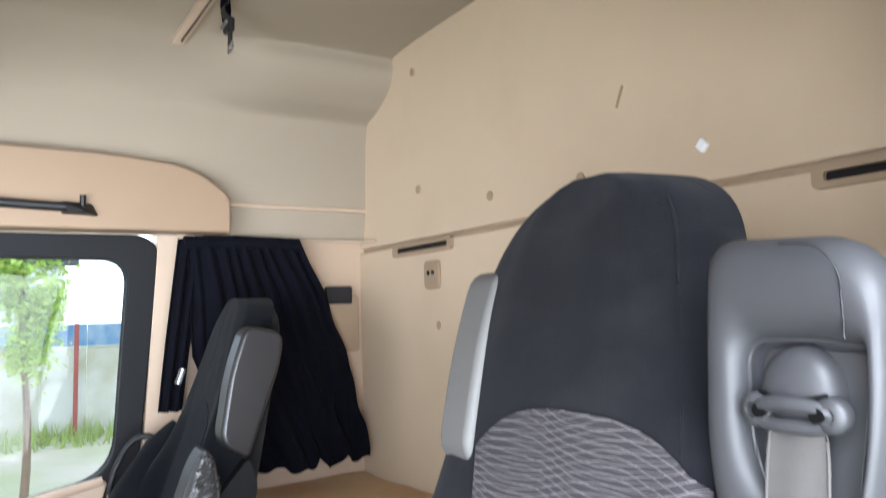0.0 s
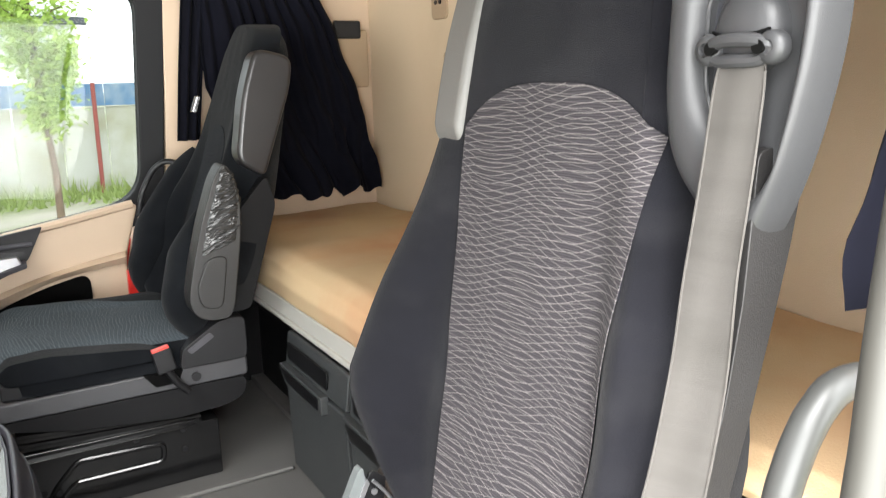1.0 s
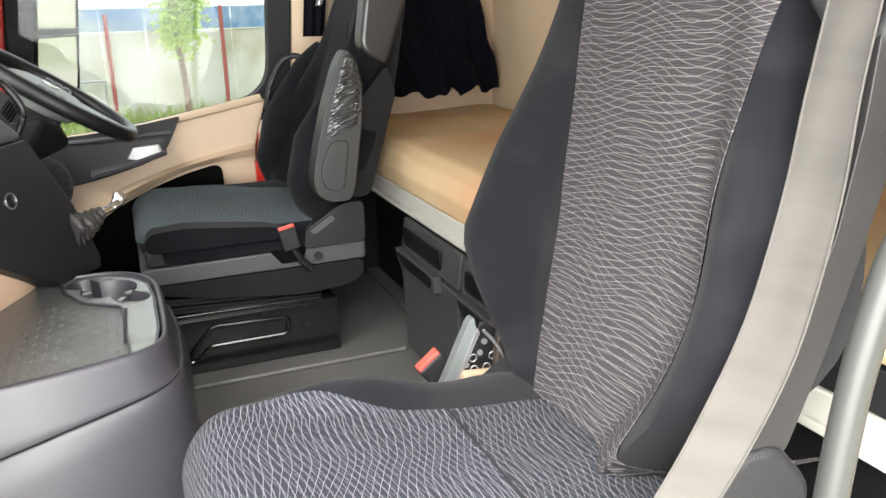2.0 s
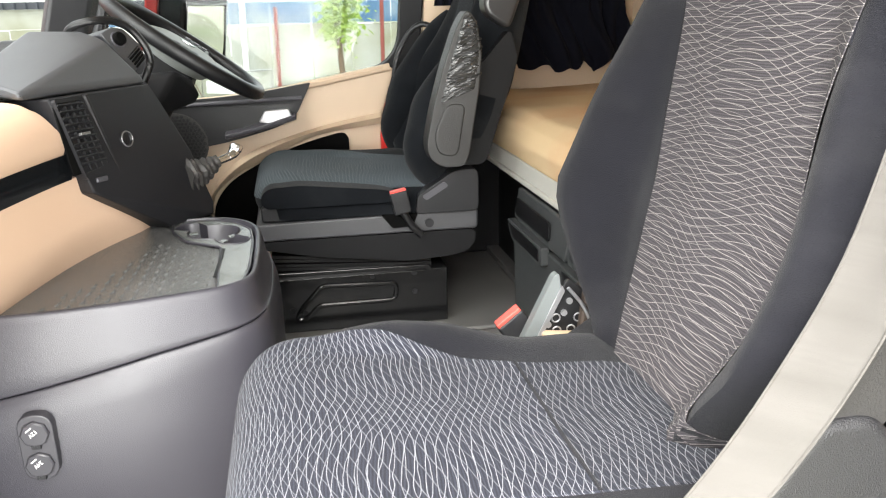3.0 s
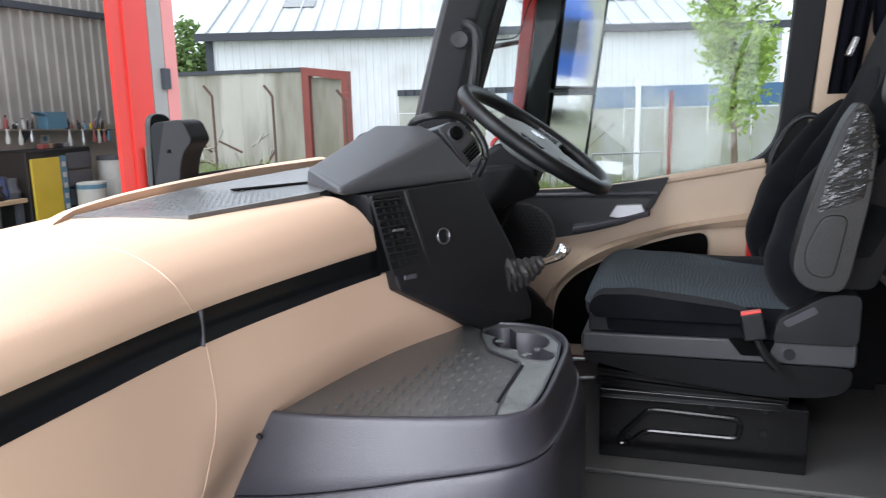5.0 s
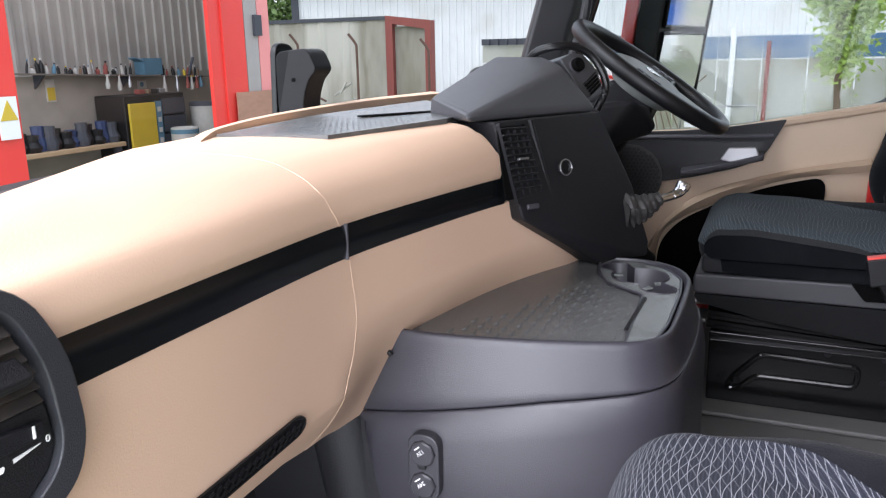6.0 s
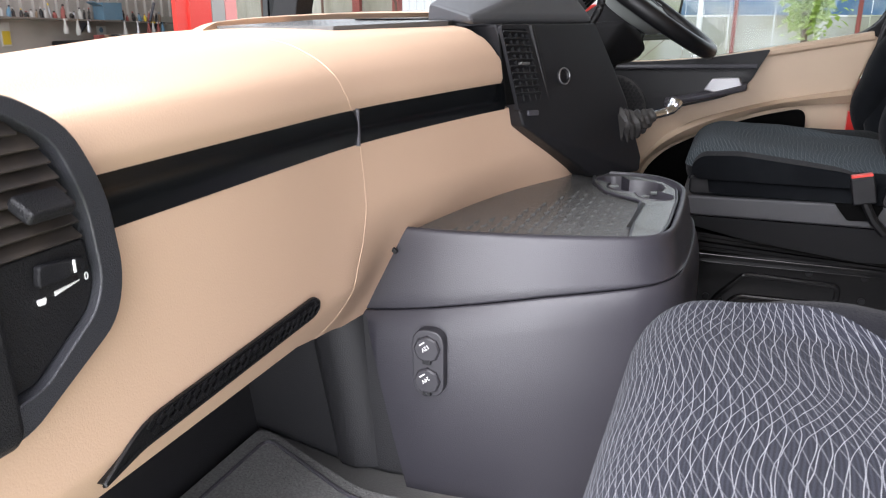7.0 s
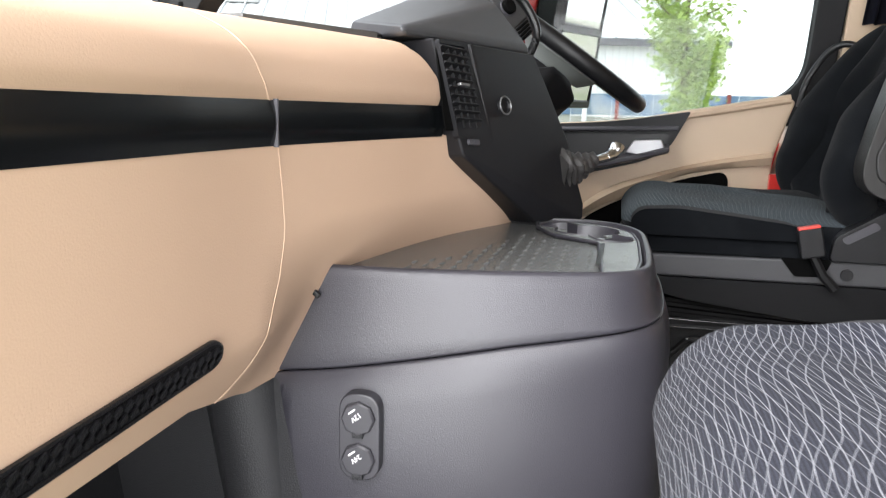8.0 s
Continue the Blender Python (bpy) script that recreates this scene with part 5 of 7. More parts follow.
        for v in vs:
            e = max(0, (abs(v) - (0.48 if driver else 0.72)) / (0.52 if driver else 0.28))
            z = cz - sag + (-0.006 if driver else 0.004) * max(0, (abs(v) - 0.45) / 0.55) - 0.058 * (1 - (1 - e ** 2.2) ** 0.5)
            if driver and v > 0.3:
                z += 0.016 * math.sin(math.pi * min(1.0, (v - 0.3) / 0.6)) * min(1.0, u * 2.5)
            if not driver and v > 0.58:
                rise = min(1.0, max(0.0, (x - 0.02) / 0.13)) * min(1.0, max(0.0, (0.30 - x) / 0.12))
                z += 0.025 * rise * rise * (3 - 2 * rise) * math.sin(math.pi * min(1.0, (v - 0.58) / 0.46))
            z += 0.0025 * noise.noise(Vector((x * 14, v * 3, cy)))
            ring.append((x, cy + v * w, zc + (z - zc) * puff))
        ring += [(x, cy + v * w * (0.985 if abs(v) < 1 else 0.99), zc - (zc - 1.824) * puff) for v in vs[::-1]]
        cr.append(ring)
    cush = part("cushion", loft(cr), velour, o, "black velour cushion" if driver else "dark grey velour cushion", angle=70)
    if not driver:
        # the fabric wraps round the front and its inner corner
        cush.data.materials.append(WEAVE_SEAT)
        for fc in cush.data.polygons:
            if fc.center[0] < ramp(((0.28, -0.01), (0.36, 0.05), (0.6, 0.05), (0.70, 0.03), (0.78, -0.005)), fc.center[1]):
                fc.material_index = 1

    def seatpanel(u, v, v0=0.0, v1=1.0, umax=1.0):
        k = u * umax * N
        i = min(int(k), N - 1)
        a, b = cr[i], cr[i + 1]
        m = (v0 + (v1 - v0) * v) * 32
        j = min(int(m), 31)
        p = Vector(a[j]).lerp(Vector(a[j + 1]), m - j)
        q = Vector(b[j]).lerp(Vector(b[j + 1]), m - j)
        r = p.lerp(q, k - i)
        return (r[0] - 0.002 * max(0.0, 1 - u * 4), r[1], r[2] + 0.002)
    lo, hi = (0.15, 0.83) if not driver else (0.06, 0.94)
    if s < 0:
        lo, hi = 1 - hi, 1 - lo
    def wrap(u, v):
        k = 1 - min(1.0, u * (3.0 if driver else 1.6))
        a, b = lo - (0.10 if driver else 0.05) * k * (1 if s > 0 else 2), hi + (0.05 if driver else 0.14) * k
        if driver:
            b -= 0.32 * max(0.0, u - 0.25) / 0.75
        else:
            b = ramp(((0, 0.97), (0.22, 0.94), (0.36, 0.90), (0.54, 0.86), (0.69, 0.785), (0.8, 0.735), (1, 0.69)), u)
        return seatpanel(u, v, max(0.005, a), min(0.995, b), 0.94)
    if driver:
        part("seat_fabric", sheet(wrap, 48, 40, 0.002), WEAVE_DARK, cush, "worn blue-grey fabric", angle=70)
    else:
        part("seat_fabric", sheet(lambda u, v: wrap(0.79 * u, v), 44, 40, 0.002), WEAVE_SEAT, cush, "blue-grey fabric with pale crossing lines", angle=70)
        part("rear_fabric", sheet(lambda u, v: wrap(0.792 + 0.208 * u, v), 12, 40, 0.002), WEAVE_REAR, cush, "seat fabric behind the seam, shade in its colour", angle=70)
        part("seat_seam", tube([Vector(wrap(0.791, k / 24)) - Vector((0, 0, 0.0006)) for k in range(25)], 0.0022, 6), velour, cush, "sewn seam")
        part("back_seam", tube([Vector((front(z, -0.80) - 0.0003, bc + wy(z, -0.80), z)) for z in np.linspace(2.26, 2.655, 24)], 0.0016, 6), velour, back, "sewn seam")
    # side roll and skirt of the cushion
    ys = cy + s * hw
    xo = 0.0 if driver else 0.07
    if not driver:
        part("side_welt", tube(smooth_path([(x, cy + hw * 0.985, 1.845) for x in (0.10, 0.18, 0.26, 0.32)], 3), 0.004, 6), CHARCOAL, cush)
    roll = [(0.315, 1.865), (0.25, 1.888), (0.05, 1.910), (-0.025, 1.906), (-0.045, 1.885), (-0.035, 1.857), (0.26, 1.857)] if driver else [(0.315, 1.865), (0.25, 1.880), (0.20, 1.876), (0.12, 1.862), (0.12, 1.857), (0.26, 1.857)]
    part("side_roll", prism(rounded(roll, 0.02, 5), "y", ys - s * 0.05, ys + s * (0.012 if driver else 0.003)), velour, cush, bevel=0.022 if driver else 0.008, seg=5)
    part("skirt", prism(rounded([(-0.045 + xo, 1.82), (0.29, 1.82), (0.30, 1.858), (-0.045 + xo, 1.858)], 0.01), "y", cy - 0.237, cy + 0.237), CHARCOAL, cush, "dark vinyl skirt", bevel=0.006)
    # pan, shroud, bellows and base
    part("pan", prism(rounded([(-0.06 + xo, 1.775), (0.475, 1.775), (0.475, 1.825), (-0.06 + xo, 1.818)], 0.012), "y", cy - 0.243, cy + 0.243), PAN_GREY, o, "grey plastic seat pan band", bevel=0.006)
    part("shroud", prism(rounded([(-0.06 + xo, 1.773), (0.474, 1.773), (0.465, 1.725), (0.42, 1.708), (0.30, 1.702), (0.08, 1.728), (-0.05 + xo, 1.755)], 0.025), "y", cy - 0.238, cy + 0.238), SHROUD_BLACK, o, "black seat shroud", bevel=0.012)
    h = part("hinge_cover", prism(rounded([(0.318, 1.83), (0.325, 1.868), (0.415, 1.925), (0.475, 1.927), (0.475, 1.822), (0.325, 1.822)], [0.01, 0.012, 0.02, 0.02, 0.02, 0.01]), "y", cy + s * 0.17, ys + s * 0.008), CHARCOAL, o, "charcoal hinge cover", bevel=0.008)
    part("hinge_recess", prism(rounded([(0.335, 1.866), (0.39, 1.90), (0.40, 1.888), (0.345, 1.855)], 0.006), "y", ys + s * 0.007, ys + s * 0.010), GREY_PLASTIC if driver else BLACK, h)
    part("hinge_cap", disc((0.352, ys + s * 0.001, 1.798), (0, s, 0), 0.011, 0.004, 18), CHARCOAL, o)
    for i in range(4):
        part("bellows_fold", prism(rounded([(-0.03, 1.692 + 0.011 * i), (0.36, 1.678 + 0.006 * i), (0.36, 1.683 + 0.006 * i), (-0.03, 1.700 + 0.011 * i)], 0.003), "y", cy - 0.212 - 0.005 * (i % 2), cy + 0.212 + 0.005 * (i % 2)), SATIN_BLACK, o)
    part("top_flange", box(-0.02, 0.345, cy - 0.23, cy + 0.23, 1.6685, 1.6725), SATIN_BLACK, o, bevel=0.0015)
    base = part("base", prism([(-0.022, FLOOR), (0.40, FLOOR), (0.40, 1.672), (0.36, 1.674), (0.355, 1.684), (-0.022, 1.688)], "y", cy - 0.22, cy + 0.22), SATIN_BLACK, o, "black steel seat base", bevel=0.004)
    yb = cy + s * 0.22
    part("base_rail", tube(rounded_bar([(0.018, 1.562), (0.03, 1.59), (0.084, 1.648), (0.269, 1.642), (0.266, 1.598), (0.075, 1.598), (0.045, 1.566)], yb), 0.0065, 10), SATIN_BLACK, base)
    for x, z in ((0.01, 1.59), (0.04, 1.583), (0.21, 1.665), (0.315, 1.665), (0.315, 1.615)):
        part("bolt", disc((x, yb, z), (0, s, 0), 0.007, 0.004, 10), RUBBER, base, smooth=False)
    buckle(o, (0.275, ys + s * 0.022, 1.885) if driver else (0.305, ys + s * 0.065, 1.900), -12 if driver else -38, s)
    # block on the inner shoulder
    cy = sc
    up = 0.0 if driver else 0.065
    blk = [(0.55, 2.54), (0.64, 2.52), (0.63, 2.45), (0.555, 2.245), (0.49, 2.285), (0.515, 2.44)]
    yb0 = cy + s * 0.205
    part("shoulder_block", prism(rounded([(x, z + up + (0.035 if not driver and z < 2.3 else 0)) for x, z in blk], [0.03, 0.03, 0.03, 0.02, 0.03, 0.1], 5), "y", yb0 - s * 0.03, yb0 + s * 0.035), SHOULDER if driver else SHOULDER_LIT, o, "grey padded shoulder block" if driver else "grey padded shoulder block with its lit tone as colour", bevel=0.015, seg=4)
    if driver:
        part("buckle_recess", prism(rounded([(0.235, 1.824), (0.262, 1.79), (0.312, 1.792), (0.325, 1.824)], 0.006), "y", ys - 0.003, ys + 0.004), DEEP_BLACK, o)
        part("slide_handle", tube(smooth_path([(-0.03, ys - 0.01, 1.722), (-0.085, ys - 0.01, 1.718), (-0.092, ys - 0.01, 1.736), (-0.088, ys - 0.01, 1.758), (-0.05, ys - 0.01, 1.762)], 4), 0.004, 8), STEEL, o, "thin steel slide handle")
        arm_wrapped(o, ys)
        # door-side grips above the bolster
        for dx, r in ((0.0, 0.008), (0.05, 0.010)):
            part("side_grip", tube(smooth_path([(0.345 + dx, 2.23, 2.11), (0.358 + dx, 2.23, 2.17), (0.392 + dx, 2.225, 2.232), (0.43 + dx, 2.21, 2.255), (0.47 + dx, 2.19, 2.24)], 5), r, 10), CHARCOAL if dx else BLACK, o, "black side grip")
        part("belt_tongue", obox((0.50, 2.12, 2.41), (0.012, 0.03, 0.045), (0, 20, 0)), CHROME, o, "bright belt tongue", bevel=0.003)
        part("back_shell", prism(rounded([(0.40, 1.93), (0.50, 1.93), (0.58, 2.18), (0.56, 2.25), (0.47, 2.15)], 0.02), "y", cy + s * 0.16, cy + s * 0.225), SHROUD_BLACK, o, "black back shell", bevel=0.01)
    return o


def arm_wrapped(o, ys):
    """The folded armrest with clear wrap round its upper half."""
    y0, y1 = ys - 0.075, ys - 0.012
    arm = [(0.375, 1.945), (0.425, 1.945), (0.437, 1.97), (0.462, 2.12), (0.468, 2.2), (0.455, 2.27), (0.436, 2.297), (0.412, 2.26), (0.38, 2.17), (0.355, 2.08), (0.338, 2.0), (0.345, 1.965)]
    a = part("armrest", prism(rounded(arm, 0.02, 3), "y", y0, y1), ARM_GREY, o, "worn grey folded armrest", bevel=0.012, seg=3)
    part("armrest_pad", prism(rounded([(0.365, 1.975), (0.41, 1.97), (0.43, 2.09), (0.385, 2.09), (0.355, 2.02)], 0.02, 4), "y", y0 - 0.004, y0 + 0.004), ARM_GREY, a, bevel=0.004)
    # the wrap: a creased skin a few millimetres off the armrest
    rings = []
    for i in range(90):
        t = i / 89
        z = 2.105 + 0.19 * t
        xl = ramp(((2.0, 0.338), (2.08, 0.357), (2.17, 0.38), (2.26, 0.412), (2.30, 0.43)), z)
        xr = ramp(((2.0, 0.44), (2.12, 0.464), (2.2, 0.470), (2.27, 0.457), (2.30, 0.44)), z)
        ring = []
        for k in range(72):
            ang = 2 * math.pi * k / 72
            px = (xl + xr) / 2 + (xr - xl) / 2 * 1.04 * math.copysign(abs(math.cos(ang)) ** 0.5, math.cos(ang))
            py = (y0 + y1) / 2 + (y1 - y0) / 2 * 1.08 * math.copysign(abs(math.sin(ang)) ** 0.5, math.sin(ang))
            n = 0.004 * noise.noise(Vector((px * 16, py * 16, z * 170 - px * 55))) + 0.0035 * abs(noise.noise(Vector((px * 28, py * 25, z * 330 + px * 110))))
            ring.append((px + n, py - abs(n) * (1 if py < (y0 + y1) / 2 else -1), z + 0.35 * (px - xl) - 0.015))
        rings.append(ring)
    part("clear_wrap", loft(rings), FOIL, a, "creased shiny clear wrap", angle=18)


def belt_tower(cy):
    """Grey plastic belt tower on the door side of the passenger seat."""
    t = thing("belt_tower", (0.54, 0.35, 2.3), "grey plastic belt tower on the passenger seat shoulder", "belt tower")
    outer = rounded([(0.416, 2.600), (0.306, 2.594), (0.277, 2.562), (0.278, 2.48), (0.297, 2.395), (0.320, 2.335), (0.345, 2.30), (0.418, 2.38), (0.426, 2.44)], [0.018, 0.03, 0.03, 0.05, 0.05, 0.04, 0.02, 0.03, 0.05], 6)
    inner = rounded([(0.386, 2.524), (0.33, 2.525), (0.2905, 2.520), (0.293, 2.46), (0.309, 2.385), (0.325, 2.366), (0.338, 2.374), (0.382, 2.428), (0.388, 2.46)], [0.02, 0.03, 0.005, 0.03, 0.02, 0.008, 0.01, 0.02, 0.03], 6)
    # the shell: rounded outside, dished towards the recess
    def star(poly, n=120):
        pts = [Vector(p) - Vector((0.338, 2.455)) for p in poly]
        out = []
        for i in range(n):
            d = Vector((math.cos(2 * math.pi * i / n), math.sin(2 * math.pi * i / n)))
            far = 0.0
            for p, q in zip(pts, pts[1:] + pts[:1]):
                e = q - p
                det = d[0] * -e[1] + d[1] * e[0]
                if abs(det) > 1e-9:
                    r = (p[0] * -e[1] + p[1] * e[0]) / det
                    w = (d[0] * p[1] - d[1] * p[0]) / det
                    if r > 0 and -1e-6 <= w <= 1 + 1e-6:
                        far = max(far, r)
            out.append(far * d)
        return out
    so, si = star(outer), star(inner)
    rows = []
    for k, x in ((0.0, 0.530), (-0.02, 0.520), (0.0, 0.511), (0.06, 0.502), (0.15, 0.4955), (0.28, 0.4915), (0.45, 0.490), (0.62, 0.490), (0.76, 0.4915), (0.88, 0.4955), (0.96, 0.501), (1.0, 0.507), (1.02, 0.516)):
        rows.append([(x, 0.338 + p[0] * (1 - k) + q[0] * k, 2.455 + p[1] * (1 - k) + q[1] * k) for p, q in zip(so, si)])
    shell = part("shell", loft(rows, cap=False), TOWER_GREY, t, "grey moulded shell", angle=60)
    lip = [(0.5062, 0.338 + q[0], 2.455 + q[1]) for q in si]
    part("recess_lip", tube(lip + lip[:1], 0.0022, 8), TOWER_GREY, shell)
    part("shell_back", prism([(0.35 + 0.975 * (y - 0.35), 2.45 + 0.985 * (z - 2.45)) for y, z in outer], "x", 0.5145, 0.534), RIM_GREY, t, "slate back of the shell", bevel=0.002)
    part("shell_seam", tube(smooth_path([(0.4905, 0.345, 2.592), (0.4898, 0.318, 2.588), (0.4898, 0.303, 2.572), (0.4898, 0.3005, 2.55), (0.4898, 0.3005, 2.526)], 5), 0.0008, 6), CHARCOAL, shell)
    m = axes((0.513, 0.3435, 2.488), (0, -1, 0), (0, 0, 1))
    g = part("belt_guide", lathe([(0.036, -0.004), (0.036, 0.006), (0.033, 0.014), (0.026, 0.019), (0.012, 0.022), (0.0, 0.0225)], m @ Matrix.Diagonal((0.86, 0.92, 1, 1)), 32), TOWER_GREY, t, "grey domed belt guide", angle=50)
    part("guide_plate", prism(rounded([(-0.038, -0.080), (0.014, -0.112), (0.030, -0.090), (0.050, 0.028), (-0.036, 0.032)], [0.004, 0.010, 0.02, 0.006, 0.02], 4), "z", -0.004, 0.002), TOWER_GREY, g, bevel=0.0015).data.transform(m)
    part("guide_loop", tube(smooth_path([m @ Vector(p) for p in ((-0.029, -0.013, 0.020), (-0.018, -0.008, 0.0245), (0.0, -0.0065, 0.0265), (0.018, -0.008, 0.0245), (0.029, -0.013, 0.020), (0.020, -0.021, 0.021), (0.0, -0.022, 0.023), (-0.020, -0.021, 0.021))], 4, True), 0.0055, 10), TOWER_GREY, g, "grey belt loop")
    part("loop_shade", tube(smooth_path([m @ Vector(p) for p in ((-0.026, 0.000, 0.0195), (-0.010, -0.0035, 0.0235), (0.010, -0.0035, 0.0235), (0.026, 0.000, 0.0195))], 5), 0.0016, 6), DEEP_BLACK, g)
    for sx in (-1, 1):
        part("loop_end", lathe([(0.0125, 0), (0.0125, 0.008), (0.010, 0.0115), (0.0055, 0.0125), (0.005, 0.009), (0.0, 0.009)], Matrix.Translation(m @ Vector((sx * 0.0285, -0.013, 0.014))) @ m.to_3x3().to_4x4(), 20), TOWER_GREY, g, angle=50)
        part("loop_hole", disc(m @ Vector((sx * 0.022, -0.0125, 0.0225)), m.to_3x3() @ Vector((0, 0, 1)), 0.0052, 0.006, 14), DEEP_BLACK, g)
    # lower side shell of the backrest
    part("side_shell", prism(rounded([(0.495, 2.40), (0.555, 2.40), (0.540, 2.32), (0.522, 2.25), (0.50, 2.17), (0.475, 2.09), (0.44, 2.0), (0.375, 2.0), (0.432, 2.09), (0.470, 2.19), (0.486, 2.28)], 0.012), "y", 0.322, 0.356), SHELL_GREY, t, "grey side shell", bevel=0.012, seg=3)
    part("side_foot", prism(rounded([(0.34, 1.84), (0.47, 1.84), (0.47, 1.97), (0.43, 2.015), (0.385, 2.015), (0.345, 1.96)], 0.015), "y", 0.315, 0.36), CHARCOAL, t, "charcoal side foot", bevel=0.01)
    b = thing("seat_belt", (0.45, 0.35, 2.2), "pale grey webbing seat belt hanging beside the seat", "seat belt")
    path = smooth_path([(0.497, 0.3425, 2.472), (0.488, 0.339, 2.450), (0.480, 0.340, 2.38), (0.469, 0.341, 2.30), (0.452, 0.334, 2.22), (0.422, 0.329, 2.12), (0.385, 0.328, 2.045), (0.337, 0.329, 1.97), (0.27, 0.337, 1.88)], 6)
    def web(u, v):
        k = u * (len(path) - 1)
        i = min(int(k), len(path) - 2)
        p = path[i].lerp(path[i + 1], k - i)
        tw = ramp(((0, 0.0), (0.35, 0.1), (0.6, 0.35), (0.8, 0.8), (1, 1.0)), u)
        w = 0.0236 * (2 * v - 1) * ramp(((0, 0.8), (0.15, 0.95), (0.4, 1.0), (1, 1.0)), u)
        return (p[0] + w * math.sin(tw) - 0.0008 * math.sin(2.2 * math.pi * (v - 0.5) + 9 * u), p[1] - w * math.cos(tw), p[2])
    part("webbing", sheet(web, 60, 8, 0.0015), BELT, b, angle=70)
    for k in (0, 1):
        part("selvedge", tube([Vector(web(i / 40, k)) for i in range(41)], 0.0012, 6), BELT, b)


def seat_hardware():
    """Open hinge metalwork between the passenger cushion and backrest."""
    h = thing("hinge_bracket", (0.37, 0.81, 1.86), "bare drilled hinge bracket and beige spacer beside the passenger seat", "bracket")
    part("hinge_arm", prism(rounded([(0.300, 1.850), (0.320, 1.847), (0.365, 1.948), (0.362, 1.968), (0.355, 1.964)], 0.004), "y", 0.797, 0.812), ARM_PALE, h, "pale grey hinge arm", bevel=0.003)
    part("arm_shade", prism(rounded([(0.318, 1.850), (0.323, 1.849), (0.370, 1.944), (0.366, 1.952)], 0.002), "y", 0.795, 0.805), STEEL, h, "bare metal edge", bevel=0.001)
    plate = part("hinge_plate", prism(rounded([(0.330, 1.850), (0.425, 1.850), (0.420, 1.925), (0.374, 1.960)], 0.008), "y", 0.800, 0.806), BLACK, h, "dark drilled plate", bevel=0.001)
    for x, z in ((0.3494, 1.8983), (0.3704, 1.913), (0.3775, 1.9287)):
        part("rivet", disc((x, 0.800, z), (0, -1, 0), 0.0042, 0.003, 12), STEEL, plate, smooth=False)
    for x, z in ((0.3613, 1.8889), (0.3805, 1.8893), (0.3599, 1.9065), (0.390, 1.905)):
        part("drilled_hole", tube([(x + 0.0055 * math.cos(q), 0.799, z + 0.0055 * math.sin(q)) for q in np.linspace(0, 2 * math.pi, 15)], 0.0011, 6), STEEL, plate, "bright hole edge")
    part("hinge_body", prism(rounded([(0.385, 1.850), (0.455, 1.845), (0.450, 1.90), (0.425, 1.955), (0.395, 1.945)], 0.010), "y", 0.790, 0.830), RUST_STEEL, h, "greasy brown hinge body", bevel=0.006)
    part("spacer", hull([(0.334, 0.785, 1.858), (0.395, 0.785, 1.853), (0.394, 0.785, 1.884), (0.368, 0.785, 1.882), (0.358, 0.785, 1.892), (0.341, 0.785, 1.890), (0.334, 0.799, 1.858), (0.395, 0.799, 1.853), (0.394, 0.799, 1.886), (0.341, 0.799, 1.892)]), POCKET_BROWN, h, "beige spacer", bevel=0.003)
    part("hinge_cable", tube(smooth_path([(0.372, 0.790, 1.95), (0.392, 0.788, 1.925), (0.402, 0.786, 1.90), (0.398, 0.786, 1.87)], 5), 0.0025, 6), STEEL, h, "thin steel cable")


# ---- sleeping area ----
def bunk():
    b = thing("bunk", (0.85, 1.25, 1.9), "beige bunk mattress on a pale board across the cab", "bunk bed")
    def f(u, v):
        y = 0.21 + 2.11 * u
        lift = 0.062 * max(0.0, min(1.0, (0.95 - y) / 0.25))
        inset = 0.08 * max(0.0, min(1.0, (1.05 - y) / 0.35))
        prof = ((0.60, 1.936 + lift), (0.583, 1.94 + lift), (0.574, 1.985 + 0.5 * lift), (0.585, 2.022 + 0.2 * lift), (0.62, 2.045), (0.72, 2.052), (0.9, 2.057), (1.12, 2.06))
        k = v * 7
        i = min(int(k), 6)
        t = k - i
        x = prof[i][0] * (1 - t) + prof[i + 1][0] * t
        z = prof[i][1] * (1 - t) + prof[i + 1][1] * t
        n = noise.noise(Vector((x * 3, y * 3, 0))) * 0.014 + noise.noise(Vector((x * 9, y * 7, 4))) * 0.005
        x += inset * max(0.0, 1 - max(0.0, v - 0.55) / 0.45)
        return (x + (n * 0.6 if v < 0.4 else 0), y, z + (n if v > 0.4 else 0))
    part("mattress", sheet(f, 90, 42, 0.02), MATTRESS, b, "beige mattress with faint stains", angle=80)
    part("bunk_board", prism([(0.578, 2.32), (0.578, 1.08), (0.658, 0.72), (0.658, 0.21), (1.12, 0.21), (1.12, 2.32)], "z", 1.893, 1.940), BUNK_WHITE, b, "pale bunk board", bevel=0.004)
    # added dark block stands in for the shade in the gap above the board
    part("gap_shade_filler", box(0.663, 0.70, 0.215, 0.74, 1.9405, 1.994), RUBBER, b, "dark filler for the shaded gap under the mattress", bevel=0.003)
    part("board_lip", prism([(0.570, 2.32), (0.570, 1.08), (0.650, 0.72), (0.650, 0.21), (0.66, 0.21), (0.66, 0.72), (0.58, 1.08), (0.58, 2.32)], "z", 1.889, 1.902), BUNK_WHITE, b, bevel=0.003)
    return b


